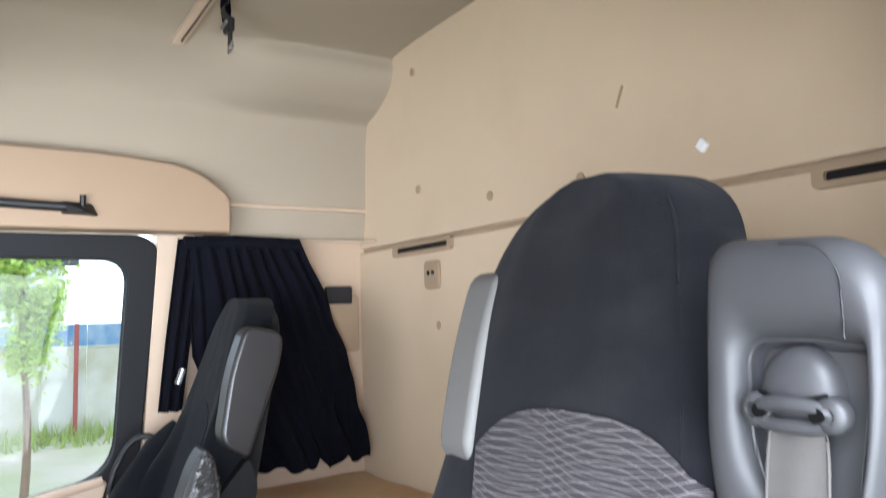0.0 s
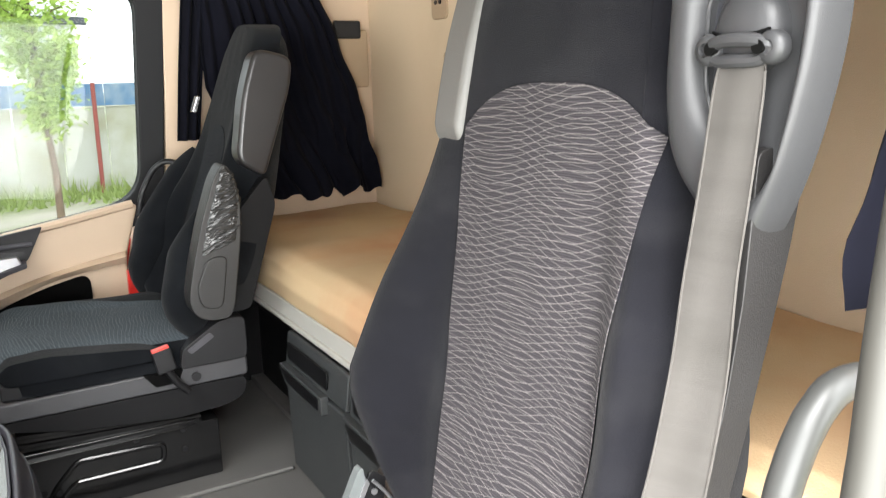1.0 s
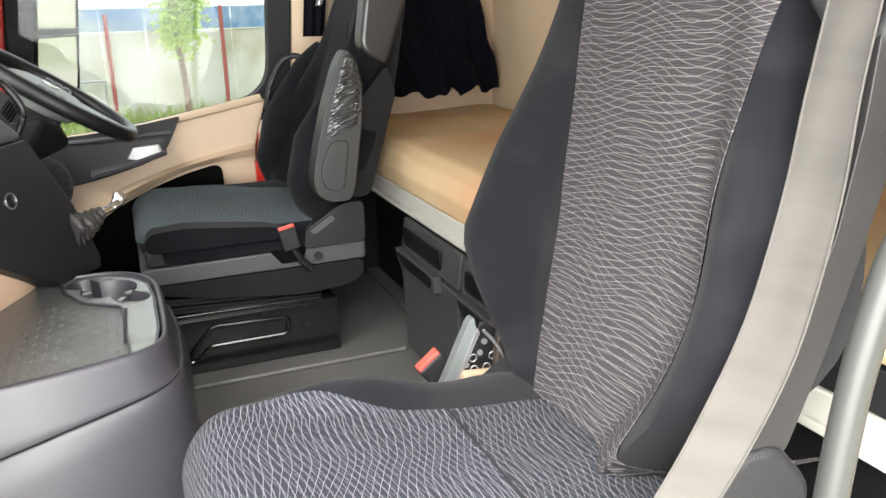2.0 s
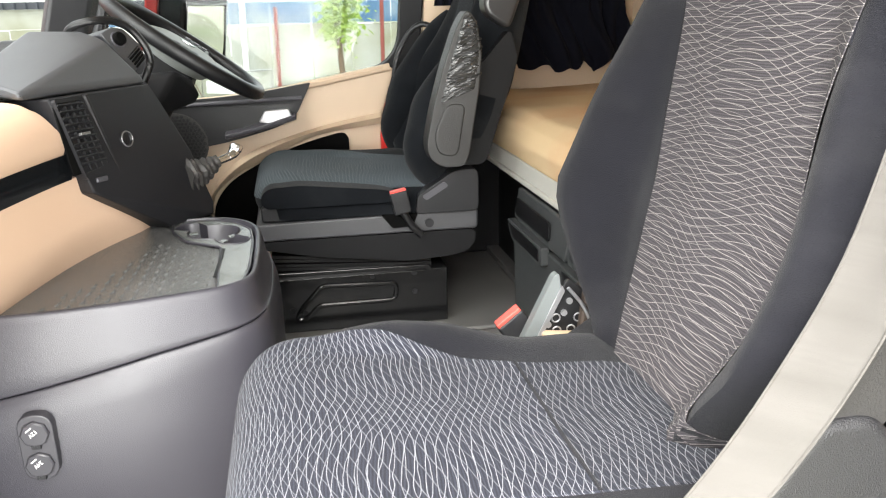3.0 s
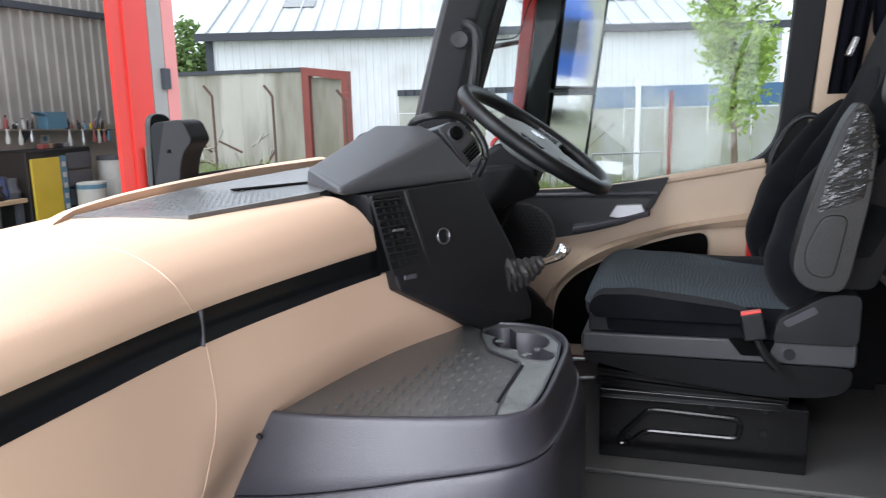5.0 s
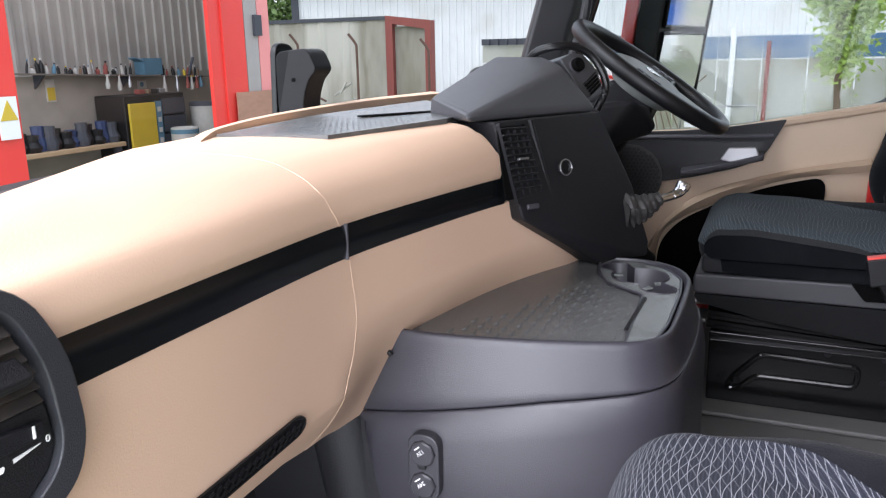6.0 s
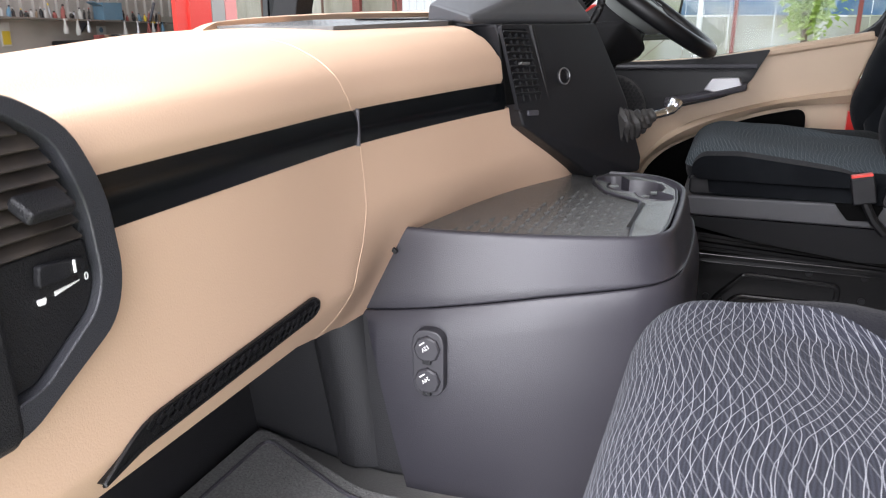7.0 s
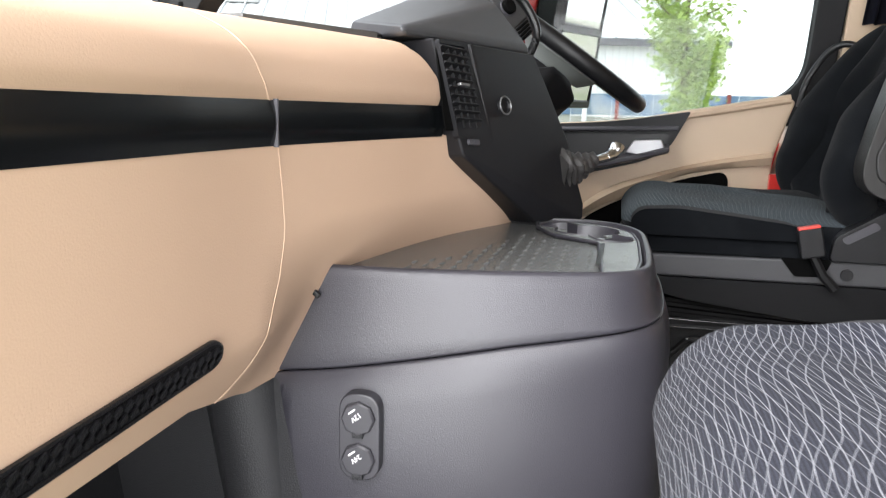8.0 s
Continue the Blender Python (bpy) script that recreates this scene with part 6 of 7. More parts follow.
def locker(y0, y1, label):
    l = thing("under_bunk_locker", (0.6, (y0 + y1) / 2, FLOOR), label, "locker", "lockers under the bunk")
    part("body", box(0.575, 0.95, y0 + 0.004, y1 - 0.004, FLOOR, 1.888), CHARCOAL, l, bevel=0.005)
    part("lower_front", prism(rounded([(0.556, FLOOR + 0.012), (0.573, FLOOR + 0.012), (0.573, 1.80), (0.548, 1.80)], 0.006), "y", y0 + 0.006, y1 - 0.006), LOCKER_GREY, l, "charcoal drawer front", bevel=0.006)
    u = part("upper_front", prism(rounded([(0.55, 1.808), (0.573, 1.808), (0.573, 1.885), (0.56, 1.885)], 0.006), "y", y0 + 0.006, y1 - 0.006), LOCKER_GREY, l, "charcoal upper front", bevel=0.008)
    part("grip_recess", prism(rounded([(y0 + 0.10, 1.824), (y1 - 0.03, 1.824), (y1 - 0.03, 1.866), (y0 + 0.10, 1.866)], 0.010), "x", 0.5485, 0.552), BLACK, u)
    part("grip_shade", prism(rounded([(y0 + 0.115, 1.778), (y1 - 0.055, 1.778), (y1 - 0.022, 1.805), (y0 + 0.115, 1.805)], 0.006), "x", 0.5318, 0.534), BLACK, u)
    part("grip_lip", prism(rounded([(y0 + 0.10, 1.770), (y1 - 0.045, 1.770), (y1 - 0.010, 1.800), (y1 - 0.008, 1.812), (y0 + 0.10, 1.812)], 0.006), "x", 0.533, 0.552), LOCKER_GREY, u, "grey grip lip", bevel=0.004)
    return l


def curtain():
    c = thing("curtain", (0.8, 2.28, 2.79), "dark navy gathered curtain hung beside the bunk", "curtain")
    def f(u, v):
        xl = ramp(((0, 0.55), (0.5, 0.565), (0.8, 0.65), (1, 0.735)), v)
        xr = ramp(((0, 0.885), (0.25, 0.975), (0.55, 1.035), (1, 1.10)), v)
        pleat = math.sin(u * 2 * math.pi * 10 + 2.5 * noise.noise(Vector((u * 5, v * 2, 0))))
        big = noise.noise(Vector((u * 4.5 - v * 1.2, v * 1.6, 7)))
        crease = abs(noise.noise(Vector((u * 8 + v * 3, v * 4, 3))))
        y = 2.262 - 0.04 * v * math.sin(math.pi * u) + pleat * 0.012 * (1 - 0.7 * v) + v * (0.065 * big - 0.06 * crease)
        hem = noise.noise(Vector((u * 5, 2, 1))) * 0.05 + noise.noise(Vector((u * 9, 5, 1))) * 0.02
        z = 2.785 - 0.665 * v + v ** 3 * hem + 0.016 * max(0.0, 1 - 14 * v) * (0.4 + 0.6 * pleat * noise.noise(Vector((u * 17, 0, 2))))
        xr += 0.03 * v * noise.noise(Vector((v * 7, 1, 1)))
        return (xl + (xr - xl) * u, y, z)
    part("cloth", sheet(f, 170, 26, 0.003), CURTAIN, c, angle=80)
    def g(u, v):
        return (ramp(((0, 0.53), (0.6, 0.495), (1, 0.475)), v) + (0.075 - 0.01 * v) * u, 2.27 + 0.016 * math.sin(u * 2 * math.pi * 2.5), 2.785 - 0.48 * v)
    part("side_panel", sheet(g, 40, 14, 0.003), CURTAIN, c, angle=80)
    part("heading", tube([(0.545, 2.262, 2.772), (0.70, 2.258, 2.777), (0.885, 2.262, 2.772)], 0.016, 8, 1.3), CURTAIN, c)
    r = thing("curtain_rail", (0.8, 2.30, 2.79), "thin beige curtain rail along the side lining", "curtain rail")
    part("rail", tube(smooth_path([(0.53, 2.285, 2.795), (0.8, 2.287, 2.793), (1.0, 2.285, 2.789), (1.08, 2.26, 2.786), (1.115, 2.2, 2.785)], 5), 0.0035, 8), BEIGE_TRIM, r)
    p = thing("wall_pocket", (1.06, 2.33, 2.5), "brown wall pocket with a black clip", "wall pocket")
    part("pocket_plate", prism(rounded([(1.0, 2.44), (1.11, 2.44), (1.11, 2.62), (1.0, 2.62)], 0.012), "y", 2.315, 2.334), POCKET_BROWN, p, bevel=0.004)
    part("clip", obox((1.035, 2.308, 2.62), (0.09, 0.02, 0.055)), CHARCOAL, p, "black clip", bevel=0.006)
    # bundled curtain on the passenger side
    q = thing("bunk_curtain", (0.6, 0.26, 2.78), "dark navy curtain bundled at the passenger end of the bunk", "curtain")
    def k(u, v):
        z = 2.78 - 0.485 * v
        xl = soft(((2.28, 0.556), (2.30, 0.543), (2.328, 0.535), (2.36, 0.552), (2.41, 0.58), (2.60, 0.64), (2.79, 0.68)), z, 0.01)
        return (xl + 0.16 * u, 0.262 + 0.016 * math.sin(u * 2 * math.pi * 4 + 2 * v) + 0.012 * noise.noise(Vector((u * 3, v * 9, 4))), z + 0.02 * v ** 4 * math.sin(u * 11 - 1.2))
    part("cloth", sheet(k, 80, 40, 0.003), CURTAIN, q, angle=80)



def roof_fittings():
    g = thing("grab_handle", (0.0, 2.2, 2.85), "long black grab handle under the door header", "grab handle")
    part("bar", tube([(-0.45, 2.185, 2.862), (0.0, 2.183, 2.858), (0.235, 2.185, 2.850)], 0.012, 10), BLACK, g)
    part("end_foot", hull([(0.225, 2.18, 2.865), (0.225, 2.18, 2.838), (0.318, 2.213, 2.832), (0.30, 2.213, 2.865), (0.225, 2.213, 2.868), (0.225, 2.213, 2.835), (0.29, 2.185, 2.84)]), BLACK, g, bevel=0.004)
    part("end_stub", tube([(0.275, 2.20, 2.855), (0.275, 2.195, 2.885)], 0.008, 8), BLACK, g)
    part("front_foot", obox((-0.45, 2.2, 2.86), (0.07, 0.03, 0.035)), BLACK, g, bevel=0.006)
    r = thing("roof_rail", (0.53, 1.5, 3.36), "beige ceiling rail across the cab roof", "roof rail")
    way = smooth_path([(0.513, 1.1, 3.350), (0.513, 1.6, 3.345), (0.512, 1.9, 3.334), (0.506, 2.02, 3.320), (0.498, 2.075, 3.306), (0.493, 2.110, 3.294)], 5)
    part("bar", loft([[(p[0] - 0.016, p[1], p[2] + 0.012), (p[0] - 0.016, p[1], p[2] - 0.006), (p[0] + 0.016, p[1], p[2] - 0.006), (p[0] + 0.016, p[1], p[2] + 0.012)] for p in way]), BEIGE_TRIM, r, bevel=0.004)
    part("rail_slot", tube([(p[0] + 0.004, p[1], p[2] - 0.0065) for p in way[:-3]], 0.0028, 6), BLACK, r)
    s = thing("safety_strap", (0.55, 1.86, 3.36), "black webbing strap with metal buckle hanging from the roof", "strap")
    part("webbing", sheet(lambda u, v: (0.555 + 0.012 * math.sin(7 * u), 1.875 - 0.03 * u + 0.035 * (v - 0.5), 3.37 - 0.10 * u), 12, 2, 0.003), BLACK, s, "black webbing")
    part("loop", tube(smooth_path([(0.56, 1.90, 3.37), (0.57, 1.905, 3.31), (0.56, 1.885, 3.285), (0.55, 1.875, 3.33), (0.555, 1.88, 3.37)], 4), 0.012, 6, 0.4), CURTAIN, s, "dark blue strap loop")
    b = part("strap_buckle", obox((0.553, 1.845, 3.262), (0.016, 0.05, 0.036), (6, 0, 0)), BLACK, s, "black strap buckle", bevel=0.005)
    part("buckle_bar", tube([(0.542, 1.825, 3.266), (0.542, 1.868, 3.262)], 0.004, 8), STEEL, b)
    part("strap_tail", obox((0.553, 1.836, 3.232), (0.005, 0.022, 0.04), (8, 0, 0)), BLACK, s)
    part("strap_ring", tube([(0.553, y, z) for y, z in ((1.815, 3.215), (1.853, 3.210), (1.851, 3.196), (1.813, 3.201), (1.815, 3.215))], 0.003, 6), STEEL, s, "steel ring")


def entry_side():
    g = thing("entry_rail", (0.38, 0.19, 2.1), "silver-grey grab rail inside the passenger doorway", "grab rail")
    part("bar", tube(smooth_path([(0.500, 0.168, 2.262), (0.450, 0.186, 2.271), (0.412, 0.190, 2.274), (0.393, 0.192, 2.262), (0.380, 0.194, 2.240), (0.369, 0.196, 2.205), (0.359, 0.199, 2.14), (0.352, 0.20, 2.05), (0.35, 0.20, 1.95), (0.345, 0.17, 1.88)], 6), 0.0108, 14), SILVER, g, "silver-grey tube")
    part("rail_foot", obox((0.505, 0.168, 2.262), (0.05, 0.016, 0.05)), CHARCOAL, g, "dark rail foot", bevel=0.005)
    part("trim_door_seal", tube(smooth_path([(0.49, 0.150, 2.80), (0.415, 0.150, 2.52), (0.387, 0.149, 2.36), (0.374, 0.147, 2.25), (0.361, 0.145, 2.17), (0.345, 0.140, 2.05), (0.332, 0.135, 1.60)], 6), 0.012, 12), SEAL_GREY, label="grey rubber door seal at the passenger doorway", category="door seal", kind="structure")


WEAVE_BLACK = woven("dark_back_fabric", (0.014, 0.016, 0.020), (0.03, 0.034, 0.038))
ARM_GREY = material("worn_grey_vinyl", (0.0165, 0.016, 0.0155), 0.5, vary=0.15, scale=20, fine=0.4, fine_scale=500)
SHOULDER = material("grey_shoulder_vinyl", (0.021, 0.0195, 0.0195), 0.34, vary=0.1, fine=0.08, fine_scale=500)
RUST_STEEL = material("greasy_brown_steel", (0.07, 0.052, 0.042), 0.5, 0.5, vary=0.4, scale=30, dirt=(0.04, 0.03, 0.025), dirt_scale=40, dirt_at=0.5)
PAN_GREY = material("grey_pan_plastic", (0.050, 0.050, 0.054), 0.42, vary=0.08, fine=0.4, fine_scale=800)
SOCKET_GREY = material("dark_socket_cap", (0.034, 0.033, 0.038), 0.4, vary=0.1)
TOWER_GREY = material("grey_tower_plastic", (0.034, 0.0345, 0.0365), 0.42, vary=0.05, fine=0.08, fine_scale=700, spec=0.32)
SHELL_GREY = material("grey_brown_shell", (0.0154, 0.0147, 0.0147), 0.5, vary=0.1, fine=0.3, fine_scale=700, spec=0.35)
# lighter copy of SHOULDER: windscreen light on the passenger block is in its colour
SHOULDER_LIT = material("lit_shoulder_vinyl", (0.0978, 0.0952, 0.0892), 0.55, vary=0.1, fine=0.3, fine_scale=500)
LOCKER_GREY = material("slate_locker_plastic", (0.044, 0.047, 0.048), 0.45, vary=0.1, fine=0.4, fine_scale=700)
ARM_PALE = material("pale_hinge_plastic", (0.095, 0.105, 0.105), 0.45, vary=0.12, scale=20)
SEAL_GREY = material("grey_door_seal", (0.036, 0.035, 0.031), 0.6, vary=0.1)


def interior():
    cab_shell()
    windscreen()
    driver_door()
    dashboard()
    centre_stack()
    gear_selector()
    side_vent()
    driver_dash()
    steering_wheel()
    windscreen_sensor()
    wiper()
    console()
    footwell()
    seat(0.585, 1, False)
    seat(1.965, -1, True)
    belt_tower(0.585)
    seat_hardware()
    bunk()
    part("wall_bunk_foot", box(0.68, 0.71, 0.2, 2.33, FLOOR, 1.888), BLACK, label="dark bulkhead below the bunk", category="wall", kind="structure")
    part("trim_bunk_foot", box(0.64, 0.68, 1.66, 2.33, FLOOR, FLOOR + 0.02), FLOOR_MAT, label="grey floor edging below the bunk", category="trim", kind="structure", bevel=0.004)
    locker(1.30, 1.67, "slate plastic locker with moulded grip under the bunk")
    locker(0.92, 1.295, "slate plastic locker partly hidden behind the passenger seat")
    curtain()
    roof_fittings()
    entry_side()


interior()


# ---- outside ----
GROUND = material("yard_ground", (0.27, 0.25, 0.21), 0.95, vary=0.25, scale=0.9, dirt=(0.13, 0.17, 0.06), dirt_scale=0.25, dirt_at=0.52)
SHEETING = material("white_wall_sheeting", (0.72, 0.74, 0.76), 0.55, vary=0.06, scale=0.6, dirt=(0.60, 0.60, 0.58), dirt_scale=0.5, dirt_at=0.62)
SHEET_PATCH = material("dull_roof_light", (0.30, 0.31, 0.31), 0.6, vary=0.2, scale=1.5)
ROOF_SHEET = material("grey_roof_sheeting", (0.50, 0.52, 0.53), 0.5, vary=0.08, scale=0.5, dirt=(0.42, 0.43, 0.43), dirt_scale=0.35, dirt_at=0.62)
EAVES = material("dark_eaves", (0.05, 0.055, 0.07), 0.7)
DIRTY_BOX = material("dirty_pale_panel", (0.46, 0.45, 0.40), 0.65, vary=0.15, scale=1.0, stretch=(1, 1, 0.22), dirt=(0.20, 0.185, 0.14), dirt_scale=0.8, dirt_at=0.50)
RUST_RED = material("faded_red_frame", (0.22, 0.055, 0.045), 0.7, vary=0.2, scale=3)
FADED_BLUE = material("faded_blue_sheet", (0.06, 0.14, 0.26), 0.6, vary=0.2, scale=1.5, dirt=(0.26, 0.31, 0.34), dirt_scale=1.2, dirt_at=0.6)
PALE_FENCE = material("pale_fence_sheet", (0.38, 0.39, 0.36), 0.7, vary=0.15, scale=0.8, dirt=(0.25, 0.25, 0.18), dirt_scale=0.9, dirt_at=0.55)
BARK = material("tree_bark", (0.14, 0.10, 0.07), 0.9, vary=0.3, scale=8)
POST_BROWN = material("rusty_brown_post", (0.11, 0.06, 0.045), 0.8, vary=0.3, scale=6)
LEAF = leafy("spring_leaf", (0.34, 0.47, 0.11), 5)
FAR_LEAF = leafy("far_foliage", (0.22, 0.32, 0.12), 1.2)
GRASS = leafy("yard_grass", (0.24, 0.31, 0.10), 2)
SHOP_WALL = material("grey_shop_sheeting", (0.37, 0.345, 0.315), 0.65, vary=0.12, scale=0.8, dirt=(0.28, 0.26, 0.24), dirt_scale=1.1, dirt_at=0.55)
SHOP_DADO = material("grey_shop_dado", (0.35, 0.32, 0.28), 0.8, vary=0.15, scale=1.2, dirt=(0.25, 0.235, 0.20), dirt_scale=1.5, dirt_at=0.58)
PILLAR_RED = material("red_cladding", (0.70, 0.045, 0.035), 0.45, vary=0.08, scale=1.5)
CONCRETE = material("concrete_slab", (0.40, 0.39, 0.36), 0.9, vary=0.15, scale=1.2)
TRUCK_BLUE = material("blue_truck_paint", (0.02, 0.10, 0.42), 0.3, vary=0.08, coat=0.4)
TRUCK_WHITE = material("white_truck_paint", (0.75, 0.76, 0.77), 0.35, vary=0.05)
BRICK = material("weathered_red_brick", (0.36, 0.20, 0.14), 0.85, vary=0.25, scale=9, stretch=(1, 1, 3))
SHELF_GREY = material("grimy_shelf_board", (0.16, 0.14, 0.12), 0.85, vary=0.2, scale=3)
DULL_RED = material("dusty_red_plastic", (0.24, 0.06, 0.05), 0.7, vary=0.3, scale=20)
DULL_WHITE = material("dusty_white_plastic", (0.46, 0.45, 0.42), 0.7, vary=0.2, scale=12)
DULL_BLUE = material("dusty_blue_plastic", (0.09, 0.19, 0.27), 0.7, vary=0.25, scale=12)
DULL_NAVY = material("oily_blue_paint", (0.025, 0.045, 0.12), 0.6, vary=0.3, scale=12)
DULL_YELLOW = material("dusty_yellow_paint", (0.55, 0.40, 0.03), 0.65, vary=0.15, scale=6)
DULL_BROWN = material("dusty_brown_board", (0.20, 0.13, 0.08), 0.8, vary=0.3, scale=12)
WOOD = material("plain_board", (0.42, 0.30, 0.18), 0.8, vary=0.15, scale=3)
DARK_GLASS = material("dark_truck_glass", (0.02, 0.025, 0.03), 0.08)


def corrugated(a, b, axis, c, z0, z1, pitch, depth):
    """A ribbed wall sheet from a to b along an axis, at c on the other."""
    n = int((b - a) / pitch)
    pts = []
    for i in range(n):
        p = a + pitch * i
        pts += [(p, 0), (p + pitch * 0.62, 0), (p + pitch * 0.70, depth), (p + pitch * 0.92, depth)]
    pts.append((b, 0))
    rows = [[(p, c - d, z) if axis == "x" else (c + d, p, z) for p, d in pts] for z in (z0, z1)]
    return loft(rows, cap=False, closed=False)


def leaf_cloud(centre_of, count, size, rng, spread):
    """Many small bent leaves scattered by a rule."""
    verts, faces = [], []
    for _ in range(count):
        c = Vector(centre_of(rng))
        c += Vector((rng.gauss(0, spread), rng.gauss(0, spread), rng.gauss(0, spread)))
        q = Euler((rng.uniform(-0.9, 0.9), rng.uniform(-0.9, 0.9), rng.uniform(0, 6.28))).to_matrix()
        w = size * rng.uniform(0.6, 1.3)
        k = len(verts)
        for p in ((-w, 0, 0), (0, -w * 0.55, 0.12 * w), (w, 0, -0.25 * w), (0, w * 0.55, 0.12 * w)):
            verts.append(tuple(c + q @ Vector(p)))
        faces += [(k, k + 1, k + 2), (k, k + 2, k + 3)]
    me = bpy.data.meshes.new("leaves")
    me.from_pydata(verts, [], faces)
    bm = bmesh.new()
    bm.from_mesh(me)
    bpy.data.meshes.remove(me)
    return bm


def young_tree(x, y, h, crown0, width, leaves, seed, leaf=0.07):
    rng = random.Random(seed)
    t = thing("young_tree", (x, y, 0), "slender young tree with fresh green leaves in the yard", "tree")
    pts = [(x + 0.05 * math.sin(k), y + 0.04 * math.cos(2 * k), h * 0.93 * k / 7) for k in range(8)]
    part("trunk", tube(pts, [0.06 - 0.006 * k for k in range(8)], 8), BARK, t)
    tips = []
    for k in range(34):
        z = crown0 + (h - crown0) * rng.random() ** 0.9
        f = 1 - abs((z - crown0) / (h - crown0) - 0.45) * 1.25
        r = width * max(0.22, f) * rng.uniform(0.55, 1.1)
        a = rng.uniform(0, 6.28)
        p0 = Vector((x, y, z - 0.25))
        p1 = Vector((x + r * math.cos(a), y + r * math.sin(a), z + rng.uniform(0.0, 0.35)))
        part("limb", tube([p0, p0.lerp(p1, 0.55) + Vector((0, 0, 0.05)), p1], [0.018, 0.011, 0.004], 5), BARK, t)
        tips.append((p0, p1))
    def at(r):
        a, b = r.choice(tips)
        return a.lerp(b, r.uniform(0.3, 1.08))
    tagged(part("crown", leaf_cloud(at, leaves, leaf, rng, 0.13), LEAF, t, "fresh green leaves", smooth=False), kind="stuff")
    return t


def yard():
    part("ground", box(-500, 500, -500, 500, -0.3, 0.0), GROUND, label="rough yard ground with patches of weeds", category="ground", kind="structure")
    rng = random.Random(3)
    verts, faces = [], []
    for _ in range(9000):
        x, y, h = rng.uniform(-27, 8), 18.2 + 3.2 * rng.random() ** 0.7, rng.uniform(0.15, 0.62) * (0.5 + abs(noise.noise(Vector((_ * 0.01, 0, 0)))))
        if x < -7:
            y, h = y + 0.9, h * 1.8
        a = rng.uniform(0, 6.28)
        k = len(verts)
        dx, dy = 0.03 * math.cos(a), 0.03 * math.sin(a)
        lx, ly = rng.uniform(-0.2, 0.2), rng.uniform(-0.2, 0.2)
        verts += [(x - dx, y - dy, 0), (x + dx, y + dy, 0), (x + lx, y + ly, h)]
        faces.append((k, k + 1, k + 2))
    me = bpy.data.meshes.new("weeds")
    me.from_pydata(verts, [], faces)
    me.materials.append(GRASS)
    tagged(new("weeds", me), "tall green weeds along the yard fence", "weeds", kind="stuff")


def shed():
    b = thing("shed", (-8, 47, 0), "long white sheet-clad shed with grey roof and dark eaves", "building")
    part("front_wall", corrugated(-28.5, 4.2, "x", 45, 0, 6.2, 0.42, 0.07), SHEETING, b, "white ribbed wall sheeting", smooth=False)
    part("side_wall", corrugated(45, 61, "y", -28.5, 0, 6.2, 0.42, 0.06), SHEETING, b, smooth=False)
    part("side_wall", box(4.2, 4.3, 45, 61, 0, 6.2), SHEETING, b, smooth=False)
    part("core", box(-28.3, 4.1, 45.2, 61, 0, 6.1), SHEETING, b, smooth=False)
    part("corner_post", box(-28.75, -28.35, 44.85, 45.05, 0, 6.3), EAVES, b, smooth=False)
    rows = []
    n = 100
    for i in range(n + 1):
        x = -29.2 + 34.0 * i / n
        d = 0.05 if i % 2 else 0.0
        rows.append([(x, 44.4, 6.35 + d), (x, 53.0, 9.9 + d), (x, 61.6, 6.35 + d)])
    part("roof", loft(rows, cap=False, closed=False), ROOF_SHEET, b, "weathered ribbed roof sheeting", smooth=False)
    part("eaves", box(-29.2, 4.8, 44.35, 44.6, 6.0, 6.42), EAVES, b, "dark eaves gutter", smooth=False)
    part("ridge_cap", box(-29.2, 4.8, 52.8, 53.2, 9.92, 10.05), EAVES, b, smooth=False)
    for k in range(28):
        x = -28.6 + 1.2 * k
        part("roof_rib", prism([(44.4, 6.38), (44.4, 6.50), (52.9, 10.02), (52.9, 9.90)], "x", x, x + 0.09), ROOF_SHEET, b, smooth=False)
    for x in (-24.0, -9.5, -4.5):
        part("roof_patch", obox((x, 49.5, 8.56), (2.0, 1.6, 0.03), (22.4, 0, 0)), SHEET_PATCH, b, "dull roof light", smooth=False)
    b.location, b.rotation_euler.z = (-6.9, 48.7, 0), radians(18)


